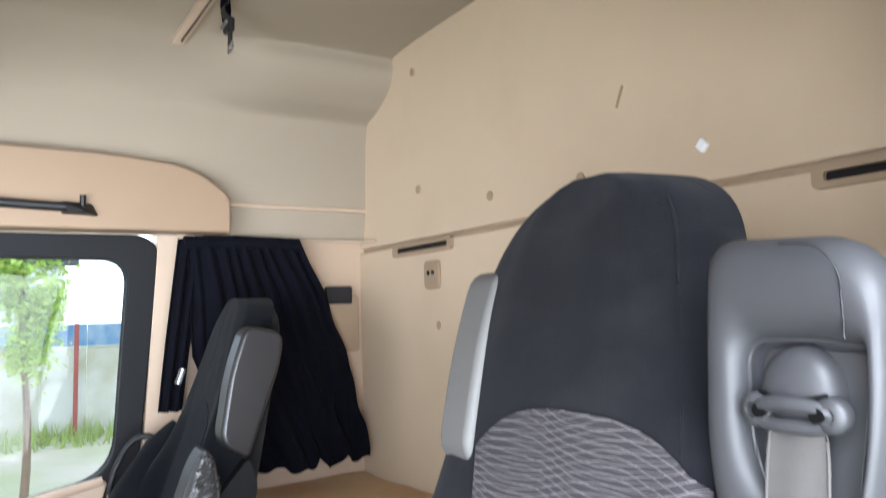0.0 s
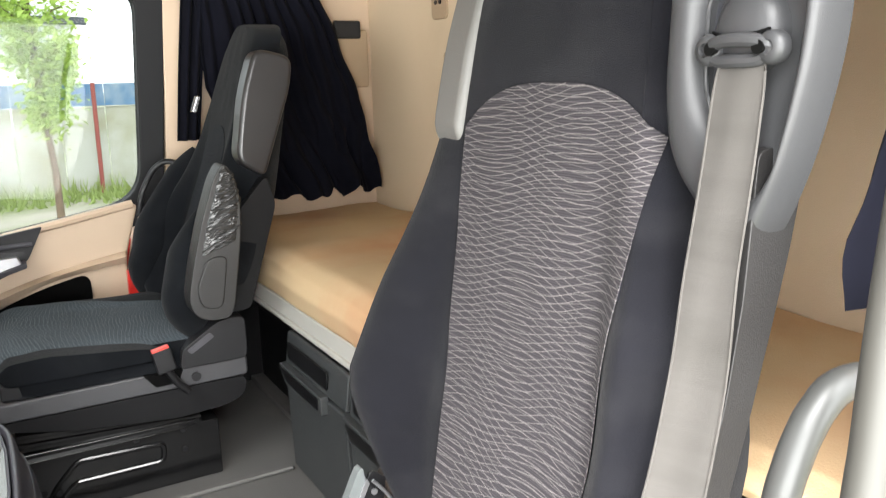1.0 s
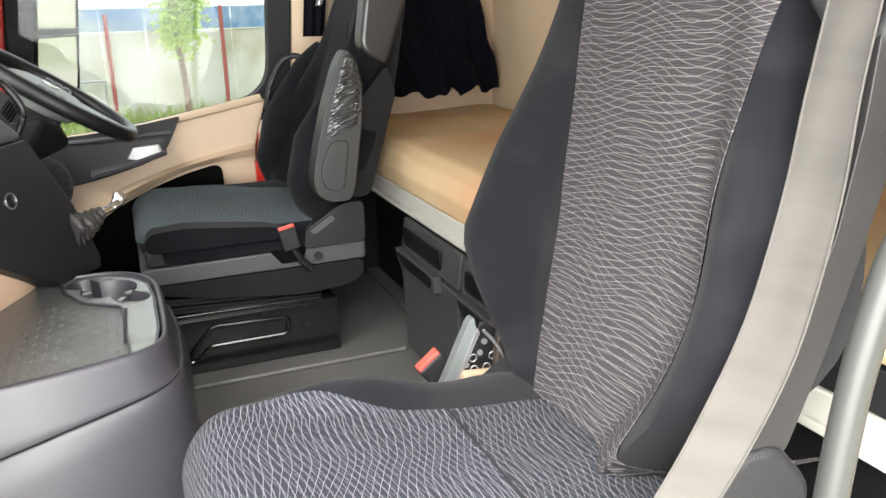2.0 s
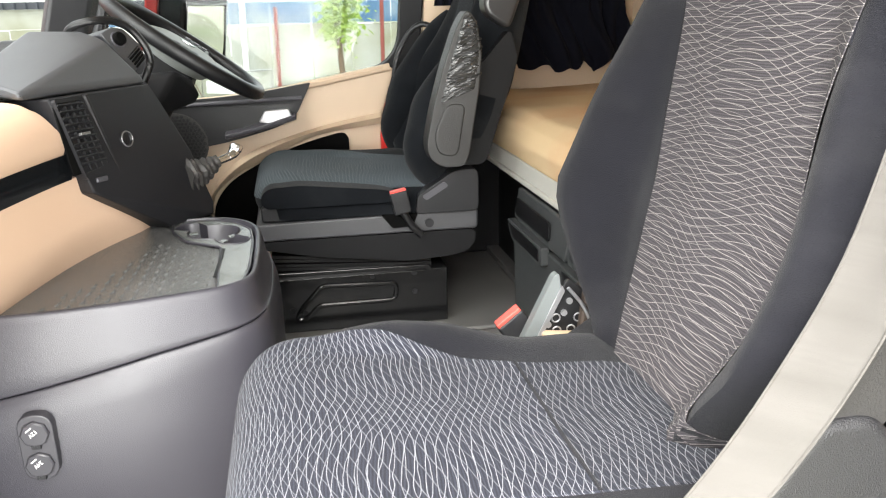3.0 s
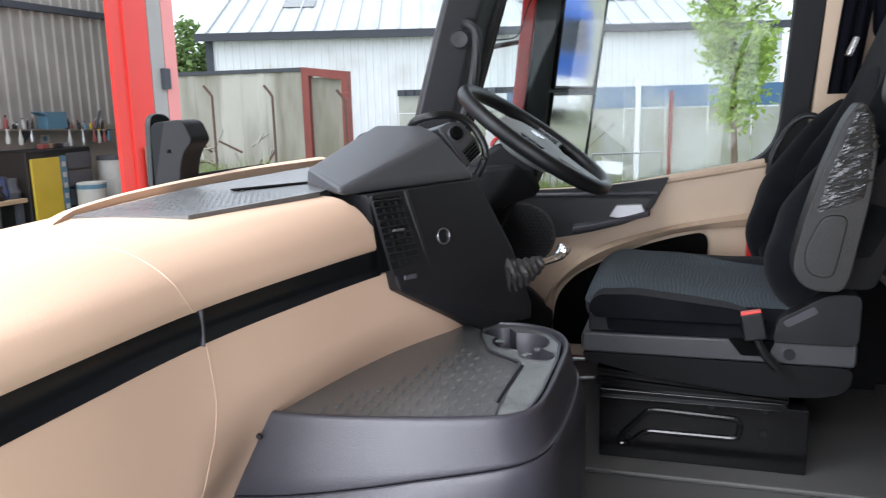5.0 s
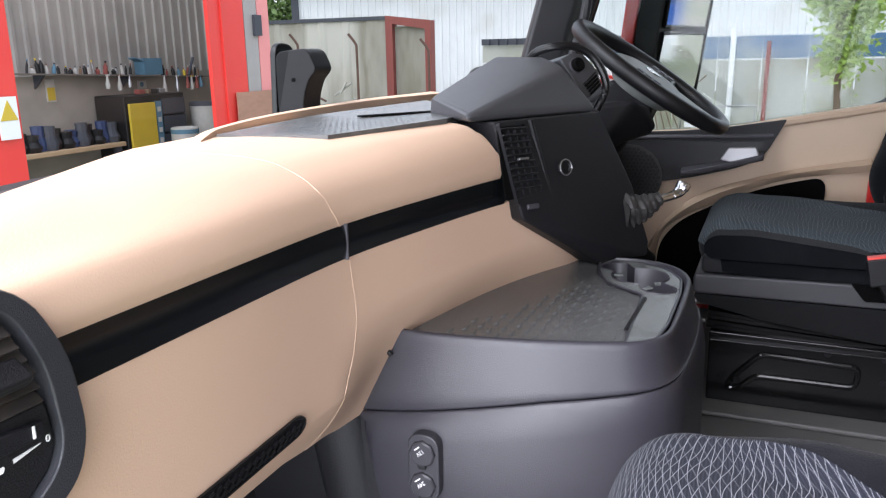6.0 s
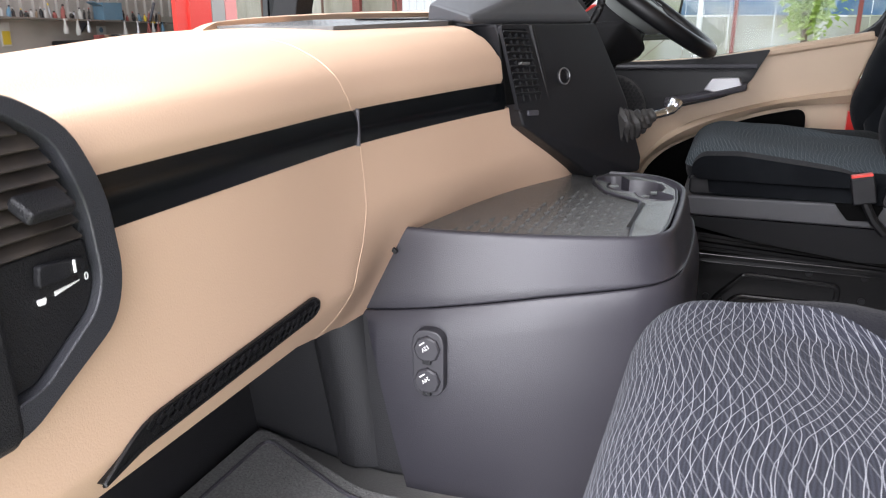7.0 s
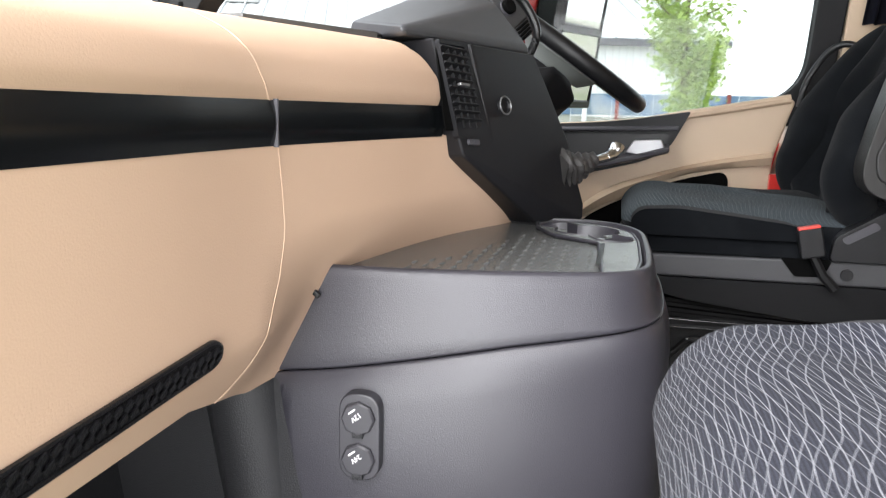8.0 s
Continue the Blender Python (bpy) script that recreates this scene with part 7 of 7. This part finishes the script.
def trailer():
    t = thing("box_trailer", (-15, 24, 0), "dirty pale box body with a red door frame on the ground", "trailer")
    part("side", corrugated(-24, -11.75, "x", 24, 0.0, 3.42, 0.9, 0.03), DIRTY_BOX, t, "stained pale side panels", smooth=False)
    part("shell", box(-24, -11.75, 24.02, 26.4, 0.0, 3.44), DIRTY_BOX, t, smooth=False)
    part("top_rail", box(-24, -11.7, 23.93, 24.06, 3.42, 3.54), EAVES, t, smooth=False)
    part("end_frame", ring_prism([(-11.85, 0.0), (-10.25, 0.0), (-10.25, 3.36), (-11.85, 3.55)], [(-11.6, 0.1), (-10.45, 0.1), (-10.45, 3.1), (-11.6, 3.28)], "y", 23.9, 24.25), RUST_RED, t, "faded red end frame", smooth=False)
    part("end_door", box(-11.6, -10.45, 24.1, 24.2, 0.1, 3.2), DIRTY_BOX, t, "stained end door", smooth=False)
    heap = thing("scrap_heap", (-13, 22.5, 0), "pale heap of scrap frames among the weeds", "scrap heap")
    rng = random.Random(8)
    for i in range(34):
        x, z = rng.uniform(-17.0, -12.4), rng.uniform(0.25, 1.5) * rng.uniform(0.4, 1)
        a, l = rng.uniform(-1.2, 1.2), rng.uniform(0.25, 0.9)
        part("bar", tube([(x, 22.6 + rng.uniform(-0.3, 0.3), z), (x + l * math.cos(a), 22.6, z + l * math.sin(a))], 0.035, 5), (CONCRETE, POST_BROWN, DIRTY_BOX)[i % 3], heap)
    part("heap_core", hull([(rng.uniform(-17, -12.5), rng.uniform(22.4, 23.3), rng.uniform(0, 0.3)) for _ in range(24)] + [(-17, 22.8, 0), (-12.3, 22.8, 0)]), CONCRETE, heap, smooth=False)


def fence():
    f = thing("yard_fence", (-4, 20.6, 0), "pale sheet fence with a faded blue top band", "fence")
    x = -7.3
    i = 0
    while x < 6.0:
        part("panel", box(x, x + 0.97, 20.6, 20.64, 0, 2.02 + 0.02 * (i % 3)), PALE_FENCE, f, smooth=False)
        if x > -4.6:
            part("blue_band", box(x, x + 0.985, 20.56, 20.6, 2.06, 2.58), FADED_BLUE, f, smooth=False)
        x += 1.0
        i += 1
    part("top_edge", corrugated(-7.3, -2.4, "x", 20.5, 2.50, 2.66, 0.25, 0.08), EAVES, f, "dark ragged top edge", smooth=False)
    part("upper_wall", box(-7.3, -4.6, 20.58, 20.62, 2.05, 2.5), PALE_FENCE, f, smooth=False)
    for px, z1, m, w in ((-0.98, 2.75, TRUCK_WHITE, 0.065), (-0.2, 2.45, RUST_RED, 0.05), (2.4, 2.6, RUST_RED, 0.05)):
        part("post", tube([(px, 20.3, 0), (px + 0.03, 20.3, z1)], w, 8), m, f)
    part("gate_frame", tube([(-2.05, 19.9, 0.0), (-2.0, 19.9, 0.95), (-0.35, 19.9, 1.0), (-0.4, 19.9, 0.0)], 0.03, 6), STEEL, f, "thin grey frame")
    part("board", obox((-1.6, 19.95, 0.62), (0.65, 0.04, 0.3), (0, 3, 0)), TRUCK_WHITE, f, "white board")
    for px, z1 in ((-14.0, 3.0), (-11.9, 2.95), (-9.5, 2.75)):
        p = thing("fence_post", (px, 22.0, 0), "rusty fence post with a bent top", "fence post", "bent fence posts")
        part("post", tube(smooth_path([(px, 22, 0), (px, 22, z1 - 0.6), (px - 0.03, 22, z1 - 0.3), (px - 0.22, 21.9, z1)], 4), 0.04, 7), POST_BROWN, p)
    for k in range(9):
        b = thing("brush_stem", (-3.4 + 0.18 * k, 19.4, 0), "bare brown stem leaning on the fence", "stem", "bare stems")
        part("stem", tube([(-3.4 + 0.2 * k, 19.4, 0), (-3.2 + 0.12 * k, 19.5, 1.0), (-3.7 + 0.28 * k, 19.6, 1.7 + 0.07 * (k % 4))], 0.016, 5), BARK, b)
    tyre = thing("tyre", (-2.6, 20.55, 2.66), "old dark tyre lying on the fence top", "tyre")
    part("ring", lathe([(0.30, -0.1), (0.33, -0.05), (0.33, 0.05), (0.30, 0.1), (0.18, 0.1), (0.18, -0.1)], pose(-2.75, 20.7, 2.76), 24), RUBBER, tyre)


def woods():
    rng = random.Random(21)
    w = []
    for k in range(16):
        w.append((-54 + 1.3 * k + rng.uniform(-0.6, 0.6), 62 + rng.uniform(-3, 3), rng.uniform(4.0, 6.6), rng.uniform(1.6, 2.6)))
    def at(r):
        x, y, h, s = r.choice(w)
        a, e = r.uniform(0, 6.28), r.uniform(-0.5, 1.5)
        q = r.random() ** 0.4
        return (x + s * q * math.cos(a) * math.cos(e), y + s * q * math.sin(a) * math.cos(e), h + (s * 1.4) * q * math.sin(e) * 1.2 - 1.0)
    tagged(part("far_woods", leaf_cloud(at, 16000, 0.34, rng, 0.2), FAR_LEAF, smooth=False), "far green trees behind the shed", "trees", kind="stuff")
    bm = bmesh.new()
    for x, y, h, s in w:
        b = tube([(x, y, 0), (x, y, h)], [0.25, 0.1], 6)
        me = bpy.data.meshes.new("tmp")
        b.to_mesh(me)
        b.free()
        bm.from_mesh(me)
        bpy.data.meshes.remove(me)
    tagged(part("far_trunks", bm, BARK), "trunks of the far trees", "trees", kind="stuff")


def workshop():
    w = thing("workshop", (-7, 6, 0), "open workshop bay with red cladding and grey ribbed wall", "building")
    part("back_wall", corrugated(-2, 12.3, "y", -9.0, 2.1, 5.0, 0.20, 0.028), SHOP_WALL, w, "grey ribbed wall sheeting", smooth=False)
    part("backing", box(-9.3, -9.04, -2, 12.3, 0, 5.0), SHOP_DADO, w, smooth=False)
    part("dado", box(-9.04, -8.9, -2, 12.3, 0, 2.1), SHOP_DADO, w, "grimy lower wall", smooth=False)
    part("beam", box(-9.0, -8.9, -2, 12.3, 3.765, 3.86), EAVES, w, smooth=False)
    part("side_wall", prism([(-6.04, 8.45), (-6.04, 8.62), (-9.3, 12.75), (-9.3, 12.4)], "z", 0, 5.0), SHOP_WALL, w, smooth=False)
    for y0, y1 in ((7.62, 8.36), (3.9, 5.07)):
        p = part("pillar", box(-6.03, -5.98, y0 + 0.04, y1 - 0.04, 1.25, 5.0), PILLAR_RED, w, "red clad pillar", smooth=False)
        part("pillar_fold", box(-5.98, -5.955, y0 + 0.25, y0 + 0.29, 1.25, 5.0), PILLAR_RED, p, smooth=False)
        part("plinth", box(-6.03, -5.975, y0 + 0.04, y1 - 0.04, 0, 1.25), PILLAR_RED if y0 > 5 else BRICK, w, smooth=False)
    part("door_track", box(-6.0, -5.985, 8.34, 8.60, 0.0, 5.0), TRACK_GREY, w, "grey door track", smooth=False)
    part("flashing", box(-6.0, -5.99, 8.62, 8.86, 0.0, 5.0), PINK_FLASH, w, "pale red edge flashing", smooth=False)
    part("kick_board", box(-5.95, -5.93, 8.03, 8.88, 0.0, 1.88), BRICK, w, "red brick plinth", smooth=False)
    sg = part("warning_sign", box(-5.955, -5.94, 4.79, 4.98, 1.64, 2.0), TRUCK_WHITE, w, "white and yellow warning sign", smooth=False)
    part("sign_triangle", prism([(4.80, 1.80), (4.97, 1.80), (4.885, 1.97)], "x", -5.94, -5.935), DULL_YELLOW, sg, smooth=False)
    s2 = part("notice", box(-8.9, -8.88, 7.87, 8.01, 1.76, 2.055), DULL_WHITE, w, "yellow and white notice", smooth=False)
    part("notice_band", box(-8.88, -8.875, 7.88, 8.0, 1.78, 1.95), DULL_YELLOW, s2, smooth=False)
    part("hook", box(-5.98, -5.94, 8.50, 8.64, 2.55, 2.80), EAVES, w, "black hook", smooth=False)
    shelf = thing("wall_shelf", (-8.8, 9.3, 2.08), "long grimy wall shelf crowded with small tools and bottles", "shelf")
    def on_shelf(y):
        return 2.144 - 0.038 * (y - 7.48)
    part("board", prism([(7.2, on_shelf(7.2) - 0.02), (11.0, on_shelf(11.0) - 0.02), (11.0, on_shelf(11.0)), (7.2, on_shelf(7.2))], "x", -8.9, -8.66), SHELF_GREY, shelf, smooth=False)
    for y in (7.7, 9.2, 10.7):
        part("bracket", prism([(-8.9, on_shelf(y) - 0.2), (-8.9, on_shelf(y) - 0.021), (-8.7, on_shelf(y) - 0.021)], "y", y, y + 0.03), EAVES, shelf, smooth=False)
    rng = random.Random(12)
    cols = (DULL_RED, DULL_WHITE, DULL_YELLOW, DULL_BLUE, BLACK, STEEL, DULL_BROWN, DULL_WHITE, BLACK)
    spots = [7.5 + 0.085 * k + rng.uniform(-0.03, 0.03) for k in range(22)] + [9.95, 10.05, 10.2, 10.33, 10.45, 10.52, 10.62, 10.7, 10.78]
    for y in spots:
        h, r = rng.uniform(0.07, 0.19), rng.uniform(0.016, 0.034)
        z0 = on_shelf(y)
        b = thing("bottle", (-8.76, y, z0), "small grimy workshop bottle or tin on the wall shelf", "bottle", "shelf bottles")
        m = pose(-8.76, y, z0, rng.uniform(-12, 12), 0, 0)
        part("body", lathe([(r, 0), (r, h * 0.62), (r * 0.45, h * 0.8), (r * 0.4, h), (0, h)], m, 10), cols[rng.randrange(9)], b)
        part("cap", lathe([(r * 0.5, h * 0.92), (r * 0.5, h * 1.06), (0, h * 1.06)], m, 10), cols[rng.randrange(9)], b)
    for y, ln, mat in ((8.70, 0.20, DULL_WHITE), (8.92, 0.22, DULL_WHITE), (9.12, 0.18, STEEL), (9.84, 0.26, DULL_WHITE), (10.12, 0.24, STEEL), (10.36, 0.20, DULL_RED), (10.46, 0.22, DULL_WHITE), (10.58, 0.20, DULL_RED), (10.68, 0.18, DULL_BLUE)):
        g = thing("spray_bottle", (-8.64, y, on_shelf(y) - 0.1), "spray bottle hanging from the shelf edge", "bottle", "hanging bottles")
        m = pose(-8.635, y, on_shelf(y) - ln)
        part("body", lathe([(0, 0), (0.03, 0), (0.034, ln * 0.3), (0.016, ln * 0.7), (0.013, ln), (0, ln)], m, 9), mat, g)
        part("trigger", obox((-8.635, y + 0.012, on_shelf(y) - 0.012), (0.02, 0.06, 0.024)), cols[rng.randrange(9)], g, smooth=False)
    rod = thing("rod", (-8.7, 10.55, 2.03), "dark rod leaning on the shelf", "rod")
    part("shaft", tube([(-8.70, 10.48, on_shelf(10.48) + 0.01), (-8.72, 10.64, 2.31)], 0.022, 8), EAVES, rod)
    crate = thing("blue_crate", (-8.75, 9.67, on_shelf(9.67)), "faded blue plastic crate on the wall shelf", "crate")
    part("tub", ring_prism([(-8.86, 9.48), (-8.67, 9.48), (-8.67, 9.86), (-8.86, 9.86)], [(-8.83, 9.51), (-8.70, 9.51), (-8.70, 9.83), (-8.83, 9.83)], "z", on_shelf(9.48), 2.31), DULL_BLUE, crate, smooth=False)
    part("flap", obox((-8.75, 9.40, 2.29), (0.16, 0.16, 0.012), (-20, 0, 0)), DULL_BLUE, crate, smooth=False)
    card = thing("wall_notice", (-8.89, 9.62, 1.92), "small white and blue notice on the grimy wall", "notice")
    part("sheet", box(-8.898, -8.888, 9.54, 9.72, 1.86, 1.98), DULL_WHITE, card, smooth=False)
    part("emblem", disc((-8.887, 9.62, 1.925), (1, 0, 0), 0.04, 0.004, 12), DULL_BLUE, card, smooth=False)
    tc = thing("tool_cabinet", (-8.45, 9.4, 0), "dark tool cabinet with a yellow side panel", "tool cabinet")
    part("body", box(-8.85, -8.3, 8.62, 9.85, 0, 1.80), CHARCOAL, tc, bevel=0.02)
    part("side_panel", box(-8.29, -8.25, 8.66, 9.17, 0.25, 1.69), DULL_YELLOW, tc, "yellow panel", bevel=0.01)
    part("tool_strip", box(-8.295, -8.26, 9.19, 9.30, 0.3, 1.70), DULL_BLUE, tc, "blue strip with white tool outlines", smooth=False)
    for k in range(5):
        part("strip_tool", box(-8.26, -8.25, 9.21, 9.27, 0.95 + 0.15 * k, 1.02 + 0.15 * k), DULL_WHITE, tc, smooth=False)
    for k in range(6):
        part("drawer", box(-8.295, -8.27, 9.34, 9.82, 0.2 + 0.26 * k, 0.43 + 0.26 * k), EAVES, tc, "tool drawer", bevel=0.008)
    for k in range(4):
        b = thing("small_tool", (-8.5, 9.15 + 0.14 * k, 1.80), "small dark tool lying on the tool cabinet", "tool", "tools on the cabinet")
        part("body", obox((-8.5, 9.15 + 0.14 * k, 1.835), (0.1, 0.12, 0.068), (0, 0, 25 * k)), (DULL_RED, DULL_BROWN, BLACK, STEEL)[k], b, bevel=0.01)
    wb = thing("white_box", (-8.15, 9.6, 0.0), "white plastic tub in front of the cabinet", "tub")
    part("body", lathe([(0.19, 0), (0.20, 1.30), (0.18, 1.31), (0.17, 1.29), (0.0, 1.29)], pose(-8.0, 9.45, 0), 16), DULL_WHITE, wb)
    part("band", lathe([(0.203, 1.22), (0.204, 1.28), (0.199, 1.281), (0.198, 1.219)], pose(-8.0, 9.45, 0), 16), DULL_BLUE, wb, "blue rim band")
    bench = thing("work_bench", (-8.4, 8.0, 0), "grimy bench with dark machine parts", "work bench")
    part("top", box(-8.85, -8.3, 5.0, 8.58, 1.12, 1.18), WOOD, bench, bevel=0.01)
    for y in (5.05, 6.8, 8.45):
        part("leg", box(-8.42, -8.34, y, y + 0.08, 0, 1.12), EAVES, bench, smooth=False)
    for k in range(12):
        y = 7.05 + 0.13 * k
        h = rng.uniform(0.18, 0.38)
        e = thing("machine_part", (-8.5, y, 1.18), "dark oily machine part on the bench", "machine part", "bench parts")
        part("casting", lathe([(0.09, 0), (0.11, h * 0.3), (0.07, h * 0.6), (0.08, h), (0, h)], pose(-8.5 + 0.05 * (k % 2), y, 1.181), 9), (BLACK, CHARCOAL, DULL_NAVY, EAVES)[k % 4], e)
    drum = thing("white_drum", (-8.3, 10.35, 0), "pale drum with a dark lid beside the cabinet", "drum")
    part("shell", lathe([(0.22, 0), (0.22, 1.58), (0.20, 1.60), (0.0, 1.60)], pose(-8.3, 10.3, 0), 20), DULL_WHITE, drum)
    part("lid", lathe([(0.23, 1.57), (0.23, 1.63), (0.0, 1.63)], pose(-8.3, 10.3, 0), 20), EAVES, drum)


def parked_truck():
    t = thing("parked_truck", (9, 11, 0), "blue and white lorry parked farther back in the yard", "lorry")
    part("cab", prism(rounded([(7.6, 0.9), (7.5, 2.2), (7.9, 3.6), (9.6, 3.6), (9.6, 0.9)], 0.15), "y", 9.6, 11.9), TRUCK_BLUE, t, "blue cab", bevel=0.08)
    part("screen", hull([(7.47, 9.8, 2.3), (7.47, 11.7, 2.3), (7.80, 9.8, 3.3), (7.80, 11.7, 3.3), (7.56, 9.8, 2.3), (7.56, 11.7, 2.3), (7.9, 9.8, 3.3), (7.9, 11.7, 3.3)]), DARK_GLASS, t)
    part("side_window", box(7.95, 8.8, 9.55, 9.58, 2.3, 3.0), DARK_GLASS, t)
    part("side_panel", box(7.7, 9.55, 9.575, 9.598, 1.0, 2.75), TRUCK_WHITE, t, "white lower cab side", bevel=0.01)
    part("load_box", box(9.8, 16, 9.5, 12.0, 1.2, 4.1), TRUCK_WHITE, t, "white load box", bevel=0.04)
    part("deflector", prism(rounded([(8.0, 3.62), (9.5, 3.62), (9.5, 4.3), (9.0, 4.3)], 0.1), "y", 9.7, 11.8), TRUCK_BLUE, t, bevel=0.05)
    part("chassis", box(7.7, 16, 9.9, 11.6, 0.6, 1.18), EAVES, t, smooth=False)
    for x in (8.5, 13.5, 14.8):
        for y in (9.6, 11.55):
            wh = part("wheel", lathe([(0.48, -0.14), (0.5, -0.1), (0.5, 0.1), (0.48, 0.14), (0.3, 0.14), (0.28, 0.05), (0.0, 0.05)], pose(x, y, 0.5, 90), 24), RUBBER, t)
            part("hub", lathe([(0.28, 0.06), (0.12, 0.1), (0, 0.1)], pose(x, y, 0.5, 90), 16), STEEL, wh)
    part("bumper", box(7.46, 7.7, 9.62, 11.88, 0.5, 1.5), TRUCK_WHITE, t, "white bumper", bevel=0.05)
    part("panel", box(9.62, 9.78, 9.52, 11.9, 1.3, 2.6), DULL_YELLOW, t, "yellow panel behind the cab", smooth=False)
    t.location.x += 3.6
    t.location.y -= 2.4
    t.scale = (0.62, 0.62, 0.62)


def door_mirror():
    d = thing("door_mirror", (-0.35, 2.65, 2.4), "red-backed truck door mirror with two glasses", "door mirror")
    part("shell", prism(rounded([(-0.405, 2.10), (-0.37, 2.10), (-0.280, 2.80), (-0.272, 3.02), (-0.317, 3.02), (-0.325, 2.80)], 0.01), "y", 2.56, 2.80), RED_PAINT, d, "red mirror shell", bevel=0.008)
    part("housing", hull([(x + 0.130 * (z - 2.10) - (0.006 if z > 2.9 else 0), y, z) for z in (2.10, 2.80, 3.02) for x, y in ((-0.366, 2.57), (-0.300, 2.57), (-0.366, 2.80), (-0.175, 2.81))]), BLACK, d, "black mirror housing", bevel=0.01)
    for z0, z1, n in ((2.345, 2.98, "main_glass"), (2.12, 2.325, "wide_glass")):
        lean = 0.130
        def gl(u, v, e=0.0):
            z = z0 + (z1 - z0) * v
            y = 2.585 + 0.20 * u
            return (-0.296 + lean * (z - 2.12) + 0.105 * u + 0.008 + e, y, z)
        part(n, sheet(gl, 6, 8, 0.004), MIRROR, d, "mirror glass", angle=60)
        part("glass_rim", tube([gl(0, 0, 0.003), gl(1, 0, 0.003), gl(1, 1, 0.003), gl(0, 1, 0.003), gl(0, 0, 0.003)], 0.007, 6), BLACK, d)
    part("cable", tube(smooth_path([(-0.436, 2.55, 2.494), (-0.371, 2.55, 2.499), (-0.347, 2.55, 2.529), (-0.332, 2.55, 2.58), (-0.305, 2.55, 2.626), (-0.262, 2.555, 2.651)], 4), 0.0022, 6), BLACK, d, "thin black cable")
    for z in (2.95, 2.47):
        part("arm", tube([(-0.46, 2.38, z - 0.03), (-0.42, 2.48, z), (-0.36, 2.60, z + 0.02)], 0.008 if z < 2.6 else 0.02, 8), BLACK, d, "black mirror arm")


TRACK_GREY = material("grey_track_steel", (0.34, 0.32, 0.31), 0.6, vary=0.1)
PINK_FLASH = material("faded_red_flashing", (0.75, 0.28, 0.27), 0.6, vary=0.06)


def body_outside():
    part("wall_outer_right", box(0.52, 1.25, 2.43, 2.46, 1.0, 3.4), RED_PAINT, label="red painted outer cab side", category="cab side", kind="structure")
    part("wall_outer_roof", box(-0.75, 1.25, 0.05, 2.46, 3.42, 3.46), RED_PAINT, label="red painted cab roof skin", category="cab roof", kind="structure")


yard()
shed()
trailer()
fence()
woods()
workshop()
parked_truck()
door_mirror()
body_outside()
young_tree(0.80, 12.1, 5.0, 2.0, 0.66, 4200, 4, 0.058)
